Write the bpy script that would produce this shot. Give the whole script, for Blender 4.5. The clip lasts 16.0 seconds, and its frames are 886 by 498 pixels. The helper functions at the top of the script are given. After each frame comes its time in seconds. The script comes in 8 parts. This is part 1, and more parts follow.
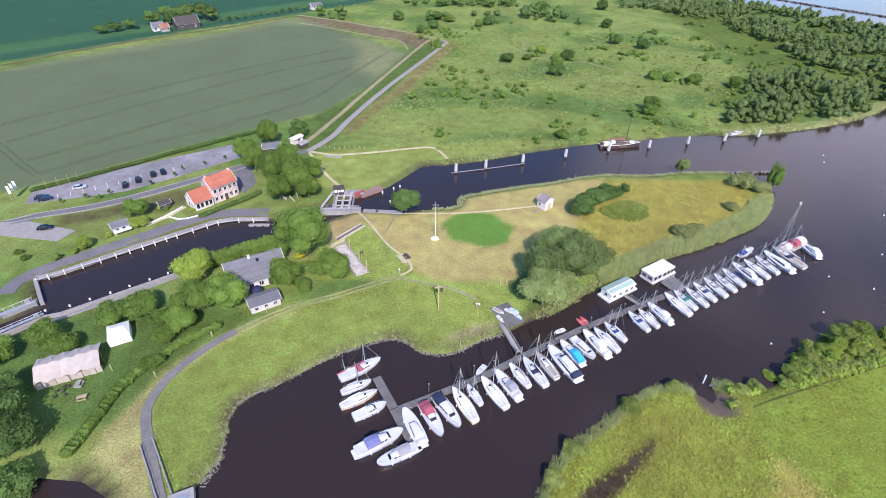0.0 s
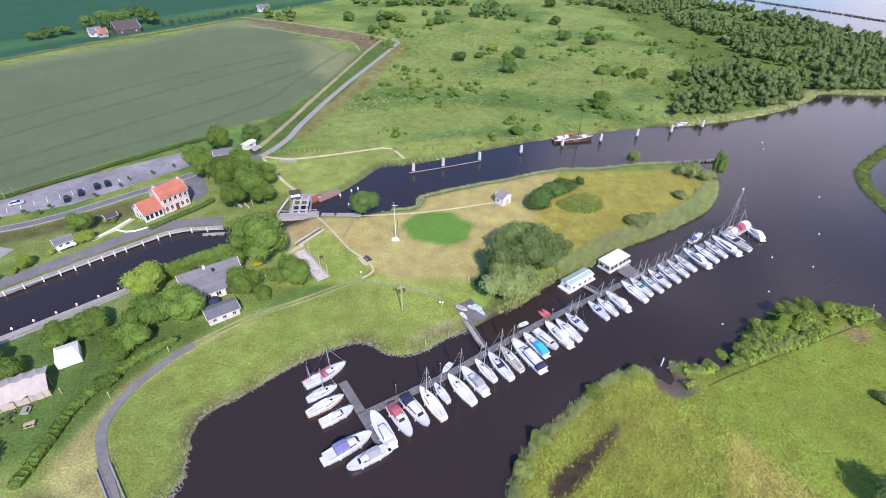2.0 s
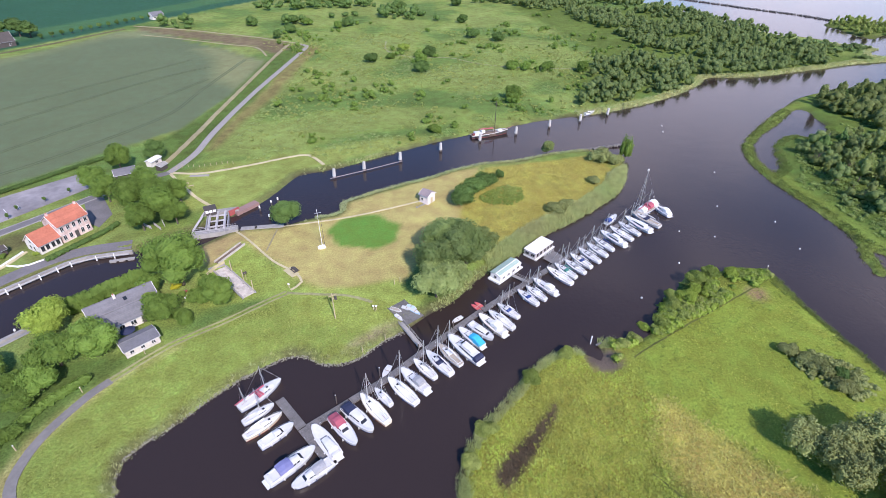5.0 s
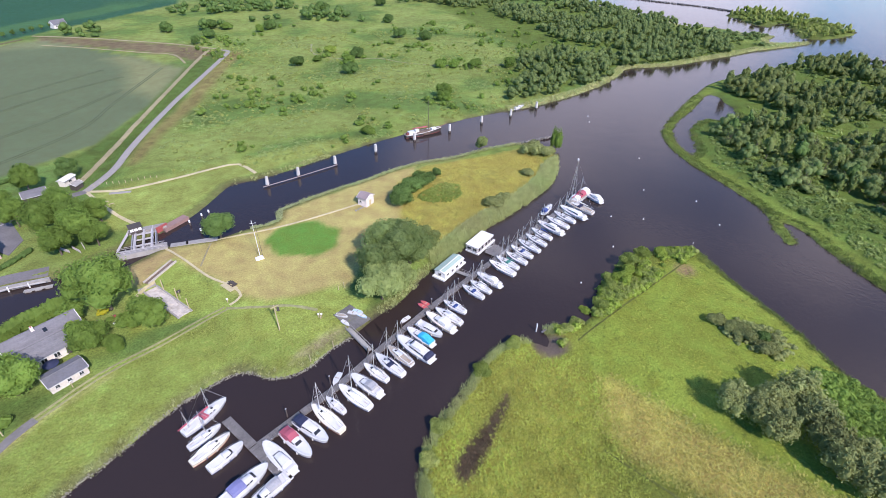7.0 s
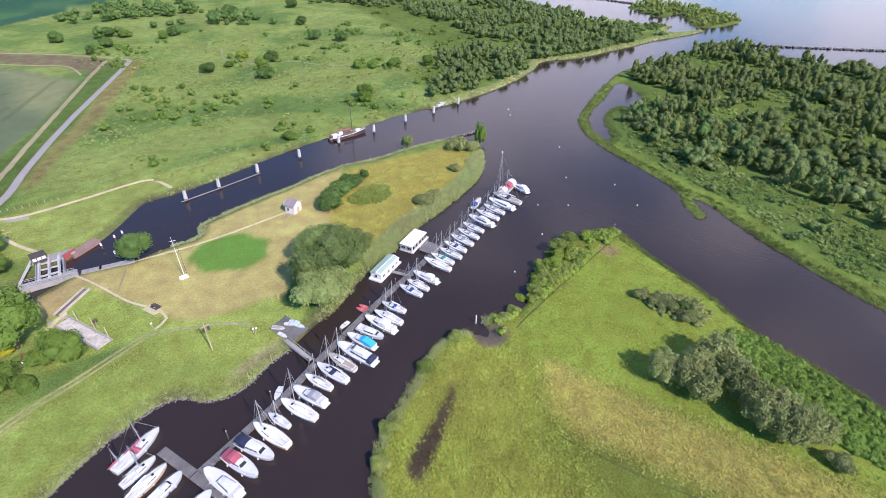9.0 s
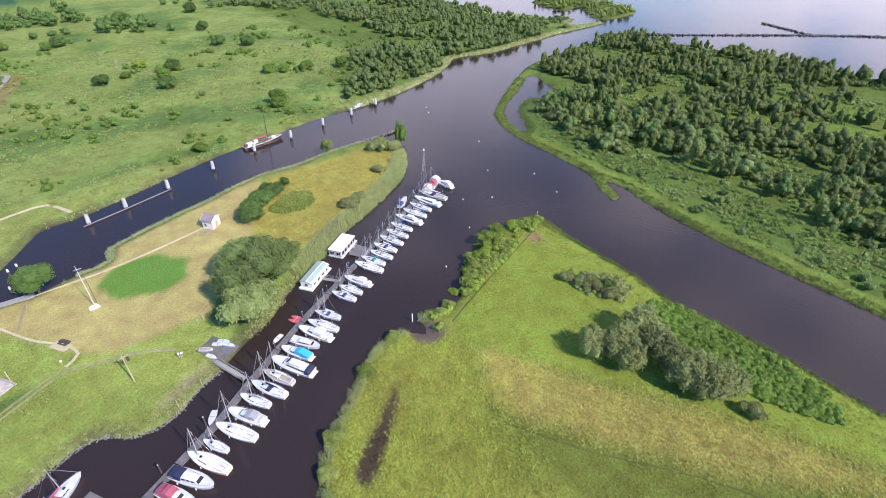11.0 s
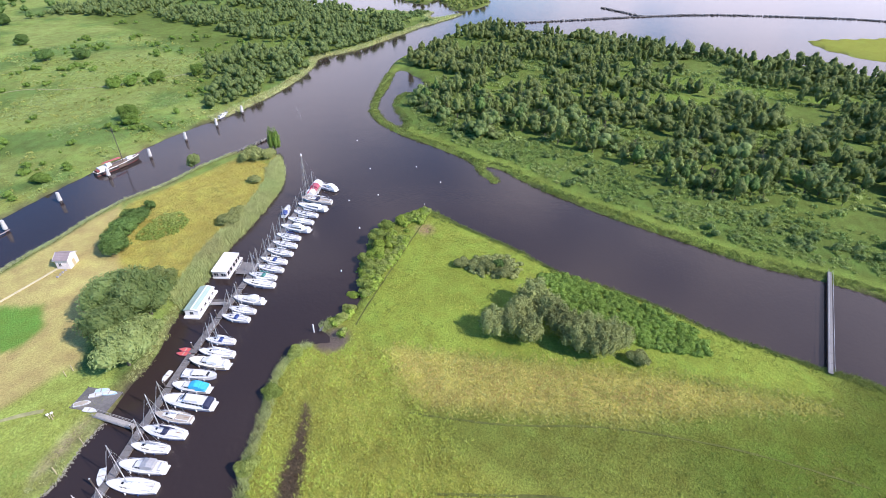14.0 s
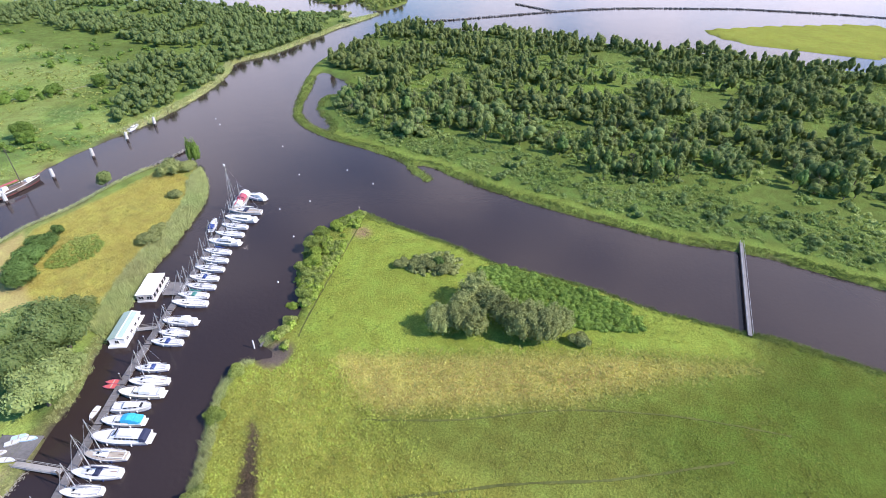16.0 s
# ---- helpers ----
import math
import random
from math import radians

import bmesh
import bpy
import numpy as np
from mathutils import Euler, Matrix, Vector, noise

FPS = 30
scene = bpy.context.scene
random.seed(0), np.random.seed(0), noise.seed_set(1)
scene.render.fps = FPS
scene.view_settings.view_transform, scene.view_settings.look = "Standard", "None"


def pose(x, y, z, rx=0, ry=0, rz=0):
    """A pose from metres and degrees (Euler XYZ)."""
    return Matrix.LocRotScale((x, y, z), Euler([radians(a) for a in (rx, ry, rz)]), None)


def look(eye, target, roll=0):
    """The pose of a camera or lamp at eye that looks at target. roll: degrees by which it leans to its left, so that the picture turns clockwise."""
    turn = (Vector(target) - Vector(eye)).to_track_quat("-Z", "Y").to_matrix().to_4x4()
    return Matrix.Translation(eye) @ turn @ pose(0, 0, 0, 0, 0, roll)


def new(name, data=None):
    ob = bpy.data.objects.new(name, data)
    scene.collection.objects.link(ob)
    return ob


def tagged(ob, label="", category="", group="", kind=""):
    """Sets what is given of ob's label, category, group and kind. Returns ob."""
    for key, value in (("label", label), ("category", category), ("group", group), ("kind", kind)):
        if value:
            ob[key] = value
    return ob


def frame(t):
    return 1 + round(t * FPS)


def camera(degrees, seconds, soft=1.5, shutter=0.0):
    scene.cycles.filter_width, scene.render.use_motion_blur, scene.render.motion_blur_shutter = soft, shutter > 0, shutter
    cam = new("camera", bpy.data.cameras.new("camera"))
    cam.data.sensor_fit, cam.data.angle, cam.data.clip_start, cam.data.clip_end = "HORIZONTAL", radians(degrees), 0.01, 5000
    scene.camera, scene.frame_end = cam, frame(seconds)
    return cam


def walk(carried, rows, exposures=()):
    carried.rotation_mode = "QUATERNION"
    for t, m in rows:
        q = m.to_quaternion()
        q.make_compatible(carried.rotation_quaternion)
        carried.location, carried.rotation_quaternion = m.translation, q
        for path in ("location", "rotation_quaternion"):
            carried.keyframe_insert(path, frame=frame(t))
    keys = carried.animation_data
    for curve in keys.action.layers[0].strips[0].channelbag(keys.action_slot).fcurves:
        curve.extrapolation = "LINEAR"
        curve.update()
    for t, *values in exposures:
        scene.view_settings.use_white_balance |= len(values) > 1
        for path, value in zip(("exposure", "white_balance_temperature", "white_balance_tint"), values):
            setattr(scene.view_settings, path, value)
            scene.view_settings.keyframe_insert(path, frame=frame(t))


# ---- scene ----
cam = camera(82.0, 16.0, soft=0.7)
# seconds, place in metres, then yaw, pitch and roll in degrees
ROWS = [
    (0.0, -0.01, 0.01, 89.74, 0.05, -34.87, 0.94),
    (0.5, 0.18, -0.07, 89.77, -1.18, -34.85, 0.95),
    (1.0, 0.34, -0.13, 89.80, -2.43, -34.82, 0.98),
    (1.5, 0.48, -0.17, 89.81, -3.68, -34.83, 0.99),
    (2.0, 0.61, -0.20, 89.82, -5.00, -34.85, 0.99),
    (2.5, 0.72, -0.22, 89.82, -6.40, -34.83, 0.99),
    (3.0, 0.82, -0.23, 89.82, -7.85, -34.81, 0.99),
    (3.5, 0.91, -0.25, 89.81, -9.40, -34.78, 1.01),
    (4.0, 0.99, -0.27, 89.81, -11.02, -34.74, 1.01),
    (6.5, 1.38, -0.52, 89.80, -20.12, -34.63, 0.97),
    (7.0, 1.46, -0.60, 89.81, -22.13, -34.62, 0.97),
    (7.5, 1.54, -0.70, 89.82, -24.23, -34.64, 0.95),
    (8.0, 1.63, -0.81, 89.83, -26.42, -34.60, 0.94),
    (8.5, 1.72, -0.93, 89.85, -28.62, -34.58, 0.93),
    (9.0, 1.81, -1.06, 89.88, -30.86, -34.61, 0.96),
    (11.5, 2.27, -1.74, 90.03, -42.47, -34.64, 0.88),
    (12.0, 2.35, -1.85, 90.06, -44.86, -34.70, 0.87),
    (12.5, 2.42, -1.94, 90.09, -47.29, -34.73, 0.89),
    (13.0, 2.49, -2.00, 90.12, -49.73, -34.75, 0.91),
    (13.5, 2.53, -2.03, 90.14, -52.08, -34.79, 0.89),
    (14.0, 2.56, -2.03, 90.15, -54.36, -34.81, 0.90),
    (14.5, 2.57, -1.97, 90.16, -56.64, -34.81, 0.96),
    (15.0, 2.56, -1.86, 90.15, -58.91, -34.82, 1.03),
    (15.5, 2.51, -1.68, 90.13, -61.08, -34.81, 1.07),
    (16.0, 2.44, -1.43, 90.09, -62.98, -34.78, 1.10),
]
EXPOSURE = 0.72
walk(cam, [(t, pose(x, y, z, 90 + pitch, 0, yaw) @ pose(0, 0, 0, 0, 0, roll)) for t, x, y, z, yaw, pitch, roll in ROWS],
     [(0.0, EXPOSURE - 0.07, 6300, 21), (7.0, EXPOSURE - 0.05, 6400, 21), (11.5, EXPOSURE + 0.02, 6450, 20), (16.0, EXPOSURE + 0.2, 6500, 19)])

# ---- sky and sun ----
SUN_AT = Vector((0.17, -1.0, 0.86)).normalized()
world = bpy.data.worlds.new("sky")
scene.world = world
world.use_nodes = True
wn = world.node_tree.nodes
wl = world.node_tree.links
sky = wn.new("ShaderNodeTexSky")
sky.sky_type = "NISHITA"
sky.sun_disc = False
sky.sun_elevation = math.asin(SUN_AT.z)
sky.sun_rotation = math.atan2(SUN_AT.x, SUN_AT.y)
sky.air_density, sky.dust_density, sky.ozone_density = 1.0, 0.05, 3.0
wn["Background"].inputs["Strength"].default_value = 0.15
# broken fair-weather cloud over the whole sky
where = wn.new("ShaderNodeTexCoord")
flat = wn.new("ShaderNodeMapping")
flat.inputs["Scale"].default_value = (1.0, 1.0, 2.6)
cloud = wn.new("ShaderNodeTexNoise")
cloud.inputs["Scale"].default_value, cloud.inputs["Detail"].default_value, cloud.inputs["Roughness"].default_value = 3.1, 6.0, 0.55
cover = wn.new("ShaderNodeMapRange")
cover.interpolation_type = "SMOOTHSTEP"
cover.inputs["From Min"].default_value, cover.inputs["From Max"].default_value = 0.53, 0.7
cover.inputs["To Max"].default_value = 0.9
heap = wn.new("ShaderNodeMix")
heap.data_type = "RGBA"
heap.inputs["B"].default_value = (6.6, 6.5, 7.5, 1)
wl.new(where.outputs["Generated"], flat.inputs["Vector"])
wl.new(flat.outputs[0], cloud.inputs["Vector"])
# the bank of cloud is thicker in the east
split = wn.new("ShaderNodeSeparateXYZ")
bank = wn.new("ShaderNodeMath")
bank.operation = "MULTIPLY_ADD"
bank.inputs[1].default_value = 0.2
wl.new(where.outputs["Generated"], split.inputs[0])
wl.new(split.outputs["X"], bank.inputs[0])
wl.new(cloud.outputs["Fac"], bank.inputs[2])
wl.new(bank.outputs[0], cover.inputs["Value"])
wl.new(cover.outputs[0], heap.inputs["Factor"])
deep = wn.new("ShaderNodeHueSaturation")
deep.inputs["Saturation"].default_value = 1.38
wl.new(sky.outputs[0], deep.inputs["Color"])
wl.new(deep.outputs[0], heap.inputs["A"])
wl.new(heap.outputs["Result"], wn["Background"].inputs["Color"])
sun = new("sun", bpy.data.lights.new("sun", "SUN"))
sun.data.energy, sun.data.angle, sun.data.color = 4.0, radians(0.6), (1.0, 0.955, 0.9)
sun.matrix_world = look((0, 0, 300), Vector((0, 0, 300)) - SUN_AT)

# ---- materials ----
MATS = {}


def material(name, colour, rough=0.7, metal=0.0, scale=3.0, vary=0.25, bump=0.0, spread=None, alpha_glass=False, translucent=0.0, by_object=0.0, spec=0.5):
    """A procedural surface: base colour varied by fine grain and broad patches, with relief."""
    if name in MATS:
        return MATS[name]
    m = bpy.data.materials.new(name)
    m.use_nodes = True
    n, l = m.node_tree.nodes, m.node_tree.links
    b = n["Principled BSDF"]
    b.inputs["Roughness"].default_value, b.inputs["Metallic"].default_value = rough, metal
    b.inputs["Specular IOR Level"].default_value = spec
    tc = n.new("ShaderNodeTexCoord")
    geo = n.new("ShaderNodeNewGeometry")
    fine, broad = n.new("ShaderNodeTexNoise"), n.new("ShaderNodeTexNoise")
    for tex, s, d in ((fine, scale, 6.0), (broad, scale * 0.13, 3.0)):
        tex.inputs["Scale"].default_value, tex.inputs["Detail"].default_value = s, d
        l.new(geo.outputs["Position"], tex.inputs["Vector"])
    add = n.new("ShaderNodeMath")
    add.operation = "ADD"
    l.new(fine.outputs["Fac"], add.inputs[0])
    l.new(broad.outputs["Fac"], add.inputs[1])
    rng = n.new("ShaderNodeMapRange")
    rng.inputs["From Min"].default_value, rng.inputs["From Max"].default_value = 0.6, 1.4
    rng.inputs["To Min"].default_value, rng.inputs["To Max"].default_value = 1.0 - vary, 1.0 + vary
    l.new(add.outputs[0], rng.inputs["Value"])
    fac = rng.outputs[0]
    if by_object:
        info = n.new("ShaderNodeObjectInfo")
        r2 = n.new("ShaderNodeMapRange")
        r2.inputs["To Min"].default_value, r2.inputs["To Max"].default_value = 1.0 - by_object, 1.0 + by_object
        l.new(info.outputs["Random"], r2.inputs["Value"])
        mul = n.new("ShaderNodeMath")
        mul.operation = "MULTIPLY"
        l.new(fac, mul.inputs[0])
        l.new(r2.outputs[0], mul.inputs[1])
        fac = mul.outputs[0]
    mix = n.new("ShaderNodeVectorMath")
    mix.operation = "SCALE"
    if spread:
        two = n.new("ShaderNodeMix")
        two.data_type = "RGBA"
        two.inputs["A"].default_value, two.inputs["B"].default_value = (*colour, 1), (*spread, 1)
        r3 = n.new("ShaderNodeMapRange")
        r3.inputs["From Min"].default_value, r3.inputs["From Max"].default_value = 0.35, 0.65
        l.new(broad.outputs["Fac"], r3.inputs["Value"])
        l.new(r3.outputs[0], two.inputs["Factor"])
        l.new(two.outputs["Result"], mix.inputs[0])
    else:
        mix.inputs[0].default_value = colour
    l.new(fac, mix.inputs["Scale"])
    l.new(mix.outputs[0], b.inputs["Base Color"])
    if bump:
        bp = n.new("ShaderNodeBump")
        bp.inputs["Strength"].default_value, bp.inputs["Distance"].default_value = 0.7, bump
        l.new(fine.outputs["Fac"], bp.inputs["Height"])
        l.new(bp.outputs[0], b.inputs["Normal"])
    if translucent:
        tr, ms = n.new("ShaderNodeBsdfTranslucent"), n.new("ShaderNodeMixShader")
        ms.inputs[0].default_value = translucent
        l.new(mix.outputs[0], tr.inputs["Color"])
        l.new(b.outputs[0], ms.inputs[1])
        l.new(tr.outputs[0], ms.inputs[2])
        l.new(ms.outputs[0], n["Material Output"].inputs["Surface"])
    MATS[name] = m
    return m


def water_material():
    m = bpy.data.materials.new("brown_harbour_water")
    m.use_nodes = True
    n, l = m.node_tree.nodes, m.node_tree.links
    b = n["Principled BSDF"]
    b.inputs["Base Color"].default_value = (0.03, 0.021, 0.019, 1)
    b.inputs["Roughness"].default_value, b.inputs["IOR"].default_value = 0.13, 1.333
    geo = n.new("ShaderNodeNewGeometry")
    waves, swell = n.new("ShaderNodeTexNoise"), n.new("ShaderNodeTexNoise")
    for tex, s in ((waves, 0.9), (swell, 0.12)):
        tex.inputs["Scale"].default_value, tex.inputs["Detail"].default_value = s, 4.0
        l.new(geo.outputs["Position"], tex.inputs["Vector"])
    add = n.new("ShaderNodeMath")
    add.operation = "MULTIPLY_ADD"
    add.inputs[1].default_value = 1.5
    l.new(swell.outputs["Fac"], add.inputs[0])
    l.new(waves.outputs["Fac"], add.inputs[2])
    bp = n.new("ShaderNodeBump")
    bp.inputs["Strength"].default_value, bp.inputs["Distance"].default_value = 0.2, 0.15
    l.new(add.outputs[0], bp.inputs["Height"])
    l.new(bp.outputs[0], b.inputs["Normal"])
    return m


def ground_material():
    """Grass and crops: the cover's base colour per place, with tufts, blades and patches."""
    m = bpy.data.materials.new("grassland")
    m.use_nodes = True
    n, l = m.node_tree.nodes, m.node_tree.links
    b = n["Principled BSDF"]
    b.inputs["Roughness"].default_value = 0.9
    b.inputs["Specular IOR Level"].default_value = 0.06
    at = n.new("ShaderNodeAttribute")
    at.attribute_name = "cover"
    geo = n.new("ShaderNodeNewGeometry")
    texs = []
    for s, d, r in ((2.0, 8.0, 0.7), (0.22, 5.0, 0.6), (0.03, 4.0, 0.55)):
        tex = n.new("ShaderNodeTexNoise")
        tex.inputs["Scale"].default_value, tex.inputs["Detail"].default_value, tex.inputs["Roughness"].default_value = s, d, r
        l.new(geo.outputs["Position"], tex.inputs["Vector"])
        texs.append(tex)
    last = None
    for tex, lo, hi in zip(texs, (0.42, 0.7, 0.78), (1.58, 1.3, 1.22)):
        r = n.new("ShaderNodeMapRange")
        r.inputs["From Min"].default_value, r.inputs["From Max"].default_value = 0.25, 0.75
        r.inputs["To Min"].default_value, r.inputs["To Max"].default_value = lo, hi
        l.new(tex.outputs["Fac"], r.inputs["Value"])
        if last is None:
            last = r.outputs[0]
        else:
            mu = n.new("ShaderNodeMath")
            mu.operation = "MULTIPLY"
            l.new(last, mu.inputs[0])
            l.new(r.outputs[0], mu.inputs[1])
            last = mu.outputs[0]
    # the alpha of the cover says how ragged it is: an even crop takes less of the variation
    calm = n.new("ShaderNodeMix")
    calm.data_type = "FLOAT"
    calm.inputs["A"].default_value = 1.0
    l.new(at.outputs["Alpha"], calm.inputs["Factor"])
    l.new(last, calm.inputs["B"])
    sc = n.new("ShaderNodeVectorMath")
    sc.operation = "SCALE"
    l.new(at.outputs["Color"], sc.inputs[0])
    l.new(calm.outputs["Result"], sc.inputs["Scale"])
    # greener and yellower patches
    hs = n.new("ShaderNodeHueSaturation")
    hr = n.new("ShaderNodeMapRange")
    hr.inputs["From Min"].default_value, hr.inputs["From Max"].default_value = 0.3, 0.7
    hr.inputs["To Min"].default_value, hr.inputs["To Max"].default_value = 0.485, 0.515
    l.new(texs[1].outputs["Fac"], hr.inputs["Value"])
    l.new(hr.outputs[0], hs.inputs["Hue"])
    l.new(sc.outputs[0], hs.inputs["Color"])
    l.new(hs.outputs[0], b.inputs["Base Color"])
    bp = n.new("ShaderNodeBump")
    bp.inputs["Strength"].default_value, bp.inputs["Distance"].default_value = 0.8, 0.5
    l.new(texs[0].outputs["Fac"], bp.inputs["Height"])
    l.new(bp.outputs[0], b.inputs["Normal"])
    return m


WATER, GROUND = water_material(), ground_material()

# ---- building helpers ----
QUAD = np.array([[0, 3, 2, 1], [4, 5, 6, 7], [0, 1, 5, 4], [1, 2, 6, 5], [2, 3, 7, 6], [3, 0, 4, 7]])


class Shape:
    """Collects corners and faces of one mesh."""

    def __init__(self):
        self.v, self.f = [], []

    def add(self, verts, faces):
        k = len(self.v)
        self.v += [tuple(p) for p in verts]
        self.f += [tuple(k + i for i in f) for f in faces]
        return self

    def box(self, x, y, z, sx, sy, sz, turn=0.0, taper=1.0):
        """A box by its middle and full sizes; taper narrows its top."""
        c, s = math.cos(radians(turn)), math.sin(radians(turn))
        pts = []
        for dz, k in ((-0.5, 1.0), (0.5, taper)):
            for dx, dy in ((-0.5, -0.5), (0.5, -0.5), (0.5, 0.5), (-0.5, 0.5)):
                a, b = dx * sx * k, dy * sy * k
                pts.append((x + a * c - b * s, y + a * s + b * c, z + dz * sz))
        return self.add(pts, QUAD.tolist())

    def tube(self, p, q, r0, r1=None, n=6):
        """A tapered bar from p to q."""
        p, q = Vector(p), Vector(q)
        r1 = r0 if r1 is None else r1
        d = (q - p).normalized()
        a = d.orthogonal().normalized()
        b = d.cross(a)
        pts = [o + (a * math.cos(2 * math.pi * i / n) + b * math.sin(2 * math.pi * i / n)) * r for o, r in ((p, r0), (q, r1)) for i in range(n)]
        faces = [(i, (i + 1) % n, n + (i + 1) % n, n + i) for i in range(n)] + [tuple(range(n))[::-1], tuple(range(n, 2 * n))]
        return self.add(pts, faces)

    def prism(self, outline, z0, z1, inset=0.0):
        """An upright slab over a closed outline, counted anticlockwise."""
        n = len(outline)
        cx, cy = sum(p[0] for p in outline) / n, sum(p[1] for p in outline) / n
        pts = [(x, y, z0) for x, y in outline] + [(cx + (x - cx) * (1 - inset), cy + (y - cy) * (1 - inset), z1) for x, y in outline]
        return self.add(pts, [tuple(range(n))[::-1], tuple(range(n, 2 * n))] + [(i, (i + 1) % n, n + (i + 1) % n, n + i) for i in range(n)])

    def pipe(self, points, r, n=4):
        """One bar bent through the given points."""
        pts = [Vector(p) for p in points]
        rings = []
        for i, p in enumerate(pts):
            d = (pts[min(i + 1, len(pts) - 1)] - pts[max(i - 1, 0)]).normalized()
            a = d.cross(Vector((0, 0, 1)))
            a = a.normalized() if a.length > 1e-4 else Vector((1, 0, 0))
            c = a.cross(d)
            rings.append([tuple(p + (a * math.cos(2 * math.pi * k / n + 0.785) + c * math.sin(2 * math.pi * k / n + 0.785)) * r) for k in range(n)])
        return self.loft(rings)

    def loft(self, rings, cap=True):
        """A skin over rings of equally many corners."""
        n = len(rings[0])
        pts = [p for ring in rings for p in ring]
        faces = [(k * n + i, k * n + (i + 1) % n, (k + 1) * n + (i + 1) % n, (k + 1) * n + i) for k in range(len(rings) - 1) for i in range(n)]
        if cap:
            faces += [tuple(range(n))[::-1], tuple(range((len(rings) - 1) * n, len(rings) * n))]
        return self.add(pts, faces)


def part(name, shape, mat, parent=None, label="", smooth=False):
    """Links a shape as one mesh object, under a thing or a part."""
    me = bpy.data.meshes.new(name)
    me.from_pydata(shape.v, [], shape.f)
    bm = bmesh.new()
    bm.from_mesh(me)
    bmesh.ops.recalc_face_normals(bm, faces=bm.faces)
    bm.to_mesh(me)
    bm.free()
    if smooth:
        me.shade_smooth()
    me.materials.append(mat)
    ob = new(name, me)
    ob.parent = parent
    if label:
        ob["label"] = label
    return ob


def thing(name, m, label, category, group="", kind=""):
    """An empty at a thing's base, to carry its parts."""
    ob = new(name)
    ob.empty_display_size = 0.3
    ob.matrix_world = m
    return tagged(ob, label, category, group, kind)


def fast_mesh(name, verts, faces, mat, smooth=False):
    """A mesh from arrays of corners and of equal-sized faces."""
    me = bpy.data.meshes.new(name)
    verts, faces = np.asarray(verts, np.float32), np.asarray(faces, np.int32)
    k = faces.shape[1]
    me.vertices.add(len(verts))
    me.vertices.foreach_set("co", verts.ravel())
    me.loops.add(faces.size)
    me.loops.foreach_set("vertex_index", faces.ravel())
    me.polygons.add(len(faces))
    me.polygons.foreach_set("loop_start", np.arange(0, faces.size, k, dtype=np.int32))
    me.update(calc_edges=True)
    me.polygons.foreach_set("use_smooth", np.full(len(faces), smooth))
    me.materials.append(mat)
    return me


def spline(points, step=4.0, closed=False):
    """Points at even steps along a smooth line through the given ones."""
    p = [Vector((*q[:2], 0)) for q in points]
    n = len(p)
    out = []
    for i in range(n if closed else n - 1):
        a, b, c, d = (p[(i + k) % n] if closed else p[min(max(i + k, 0), n - 1)] for k in (-1, 0, 1, 2))
        m = max(1, int((c - b).length / step))
        for j in range(m):
            u = j / m
            q = 0.5 * (2 * b + (c - a) * u + (2 * a - 5 * b + 4 * c - d) * u * u + (3 * b - a - 3 * c + d) * u ** 3)
            out.append((q.x, q.y))
    if not closed:
        out.append((p[-1].x, p[-1].y))
    return out


def inside(poly, x, y):
    """Signed distance from points to a polygon's outline: positive inside."""
    x, y = np.asarray(x, float).ravel(), np.asarray(y, float).ravel()
    p = np.asarray(poly, float)
    q = np.roll(p, -1, axis=0)
    best, odd = np.full(len(x), 1e18), np.zeros(len(x), bool)
    for (ax, ay), (bx, by) in zip(p, q):
        dx, dy = bx - ax, by - ay
        u = np.clip(((x - ax) * dx + (y - ay) * dy) / (dx * dx + dy * dy + 1e-12), 0, 1)
        best = np.minimum(best, (x - ax - u * dx) ** 2 + (y - ay - u * dy) ** 2)
        hit = (ay > y) != (by > y)
        odd ^= hit & (x < ax + (y - ay) * dx / (dy if abs(dy) > 1e-9 else 1e-9))
    return np.sqrt(best) * np.where(odd, 1.0, -1.0)


# ---- the plan: shores of the land ----
HARBOUR_SHORE = [(-38, 20), (-43, 40), (-45, 50), (-42, 57), (-43, 62), (-43, 70), (-36, 75), (-29, 81), (-22, 86), (-16, 89), (-13, 90), (-9, 89),
                 (-6, 86), (0, 85), (4, 86), (10, 90), (15, 92), (23, 97), (31, 101), (42, 110), (56, 118), (66, 125), (79, 131), (94, 139),
                 (108, 149), (119, 164), (122, 174), (117, 182)]
CANAL_SOUTH = [(110, 185), (94, 184), (78, 181), (63, 181), (50, 177.5), (39.7, 173.3), (27, 169.7), (13.5, 164.7), (5.2, 160.6), (4.2, 154.5), (-6, 152.5), (-15.9, 149.5), (-24, 151), (-33, 150)]
CANAL_NORTH = [(-33, 159), (-30, 159.5), (-23.6, 165.1), (-17.4, 173.1), (-9.6, 185.4), (-6, 186.8), (5.9, 189), (27, 197.5), (52, 207), (68, 212), (84, 216), (109, 222), (134, 224), (154, 228),
               (177, 235), (205, 247), (227, 261), (237, 269), (266, 265), (294, 268), (326, 272), (353, 276.7), (382, 278.3), (418, 280.5), (427, 284),
               (394, 289), (397, 300), (416, 309), (412, 317), (398, 322), (400, 339), (391, 355), (377, 365), (372, 395), (365, 460), (345, 540), (303, 590)]
MAIN_LAND = [(-38, -1500), (-38, -300)] + spline(HARBOUR_SHORE, 3) + spline(CANAL_SOUTH, 3) + spline(CANAL_NORTH, 5) + [(230, 900), (100, 3500), (-3500, 3500), (-3500, -1500)]
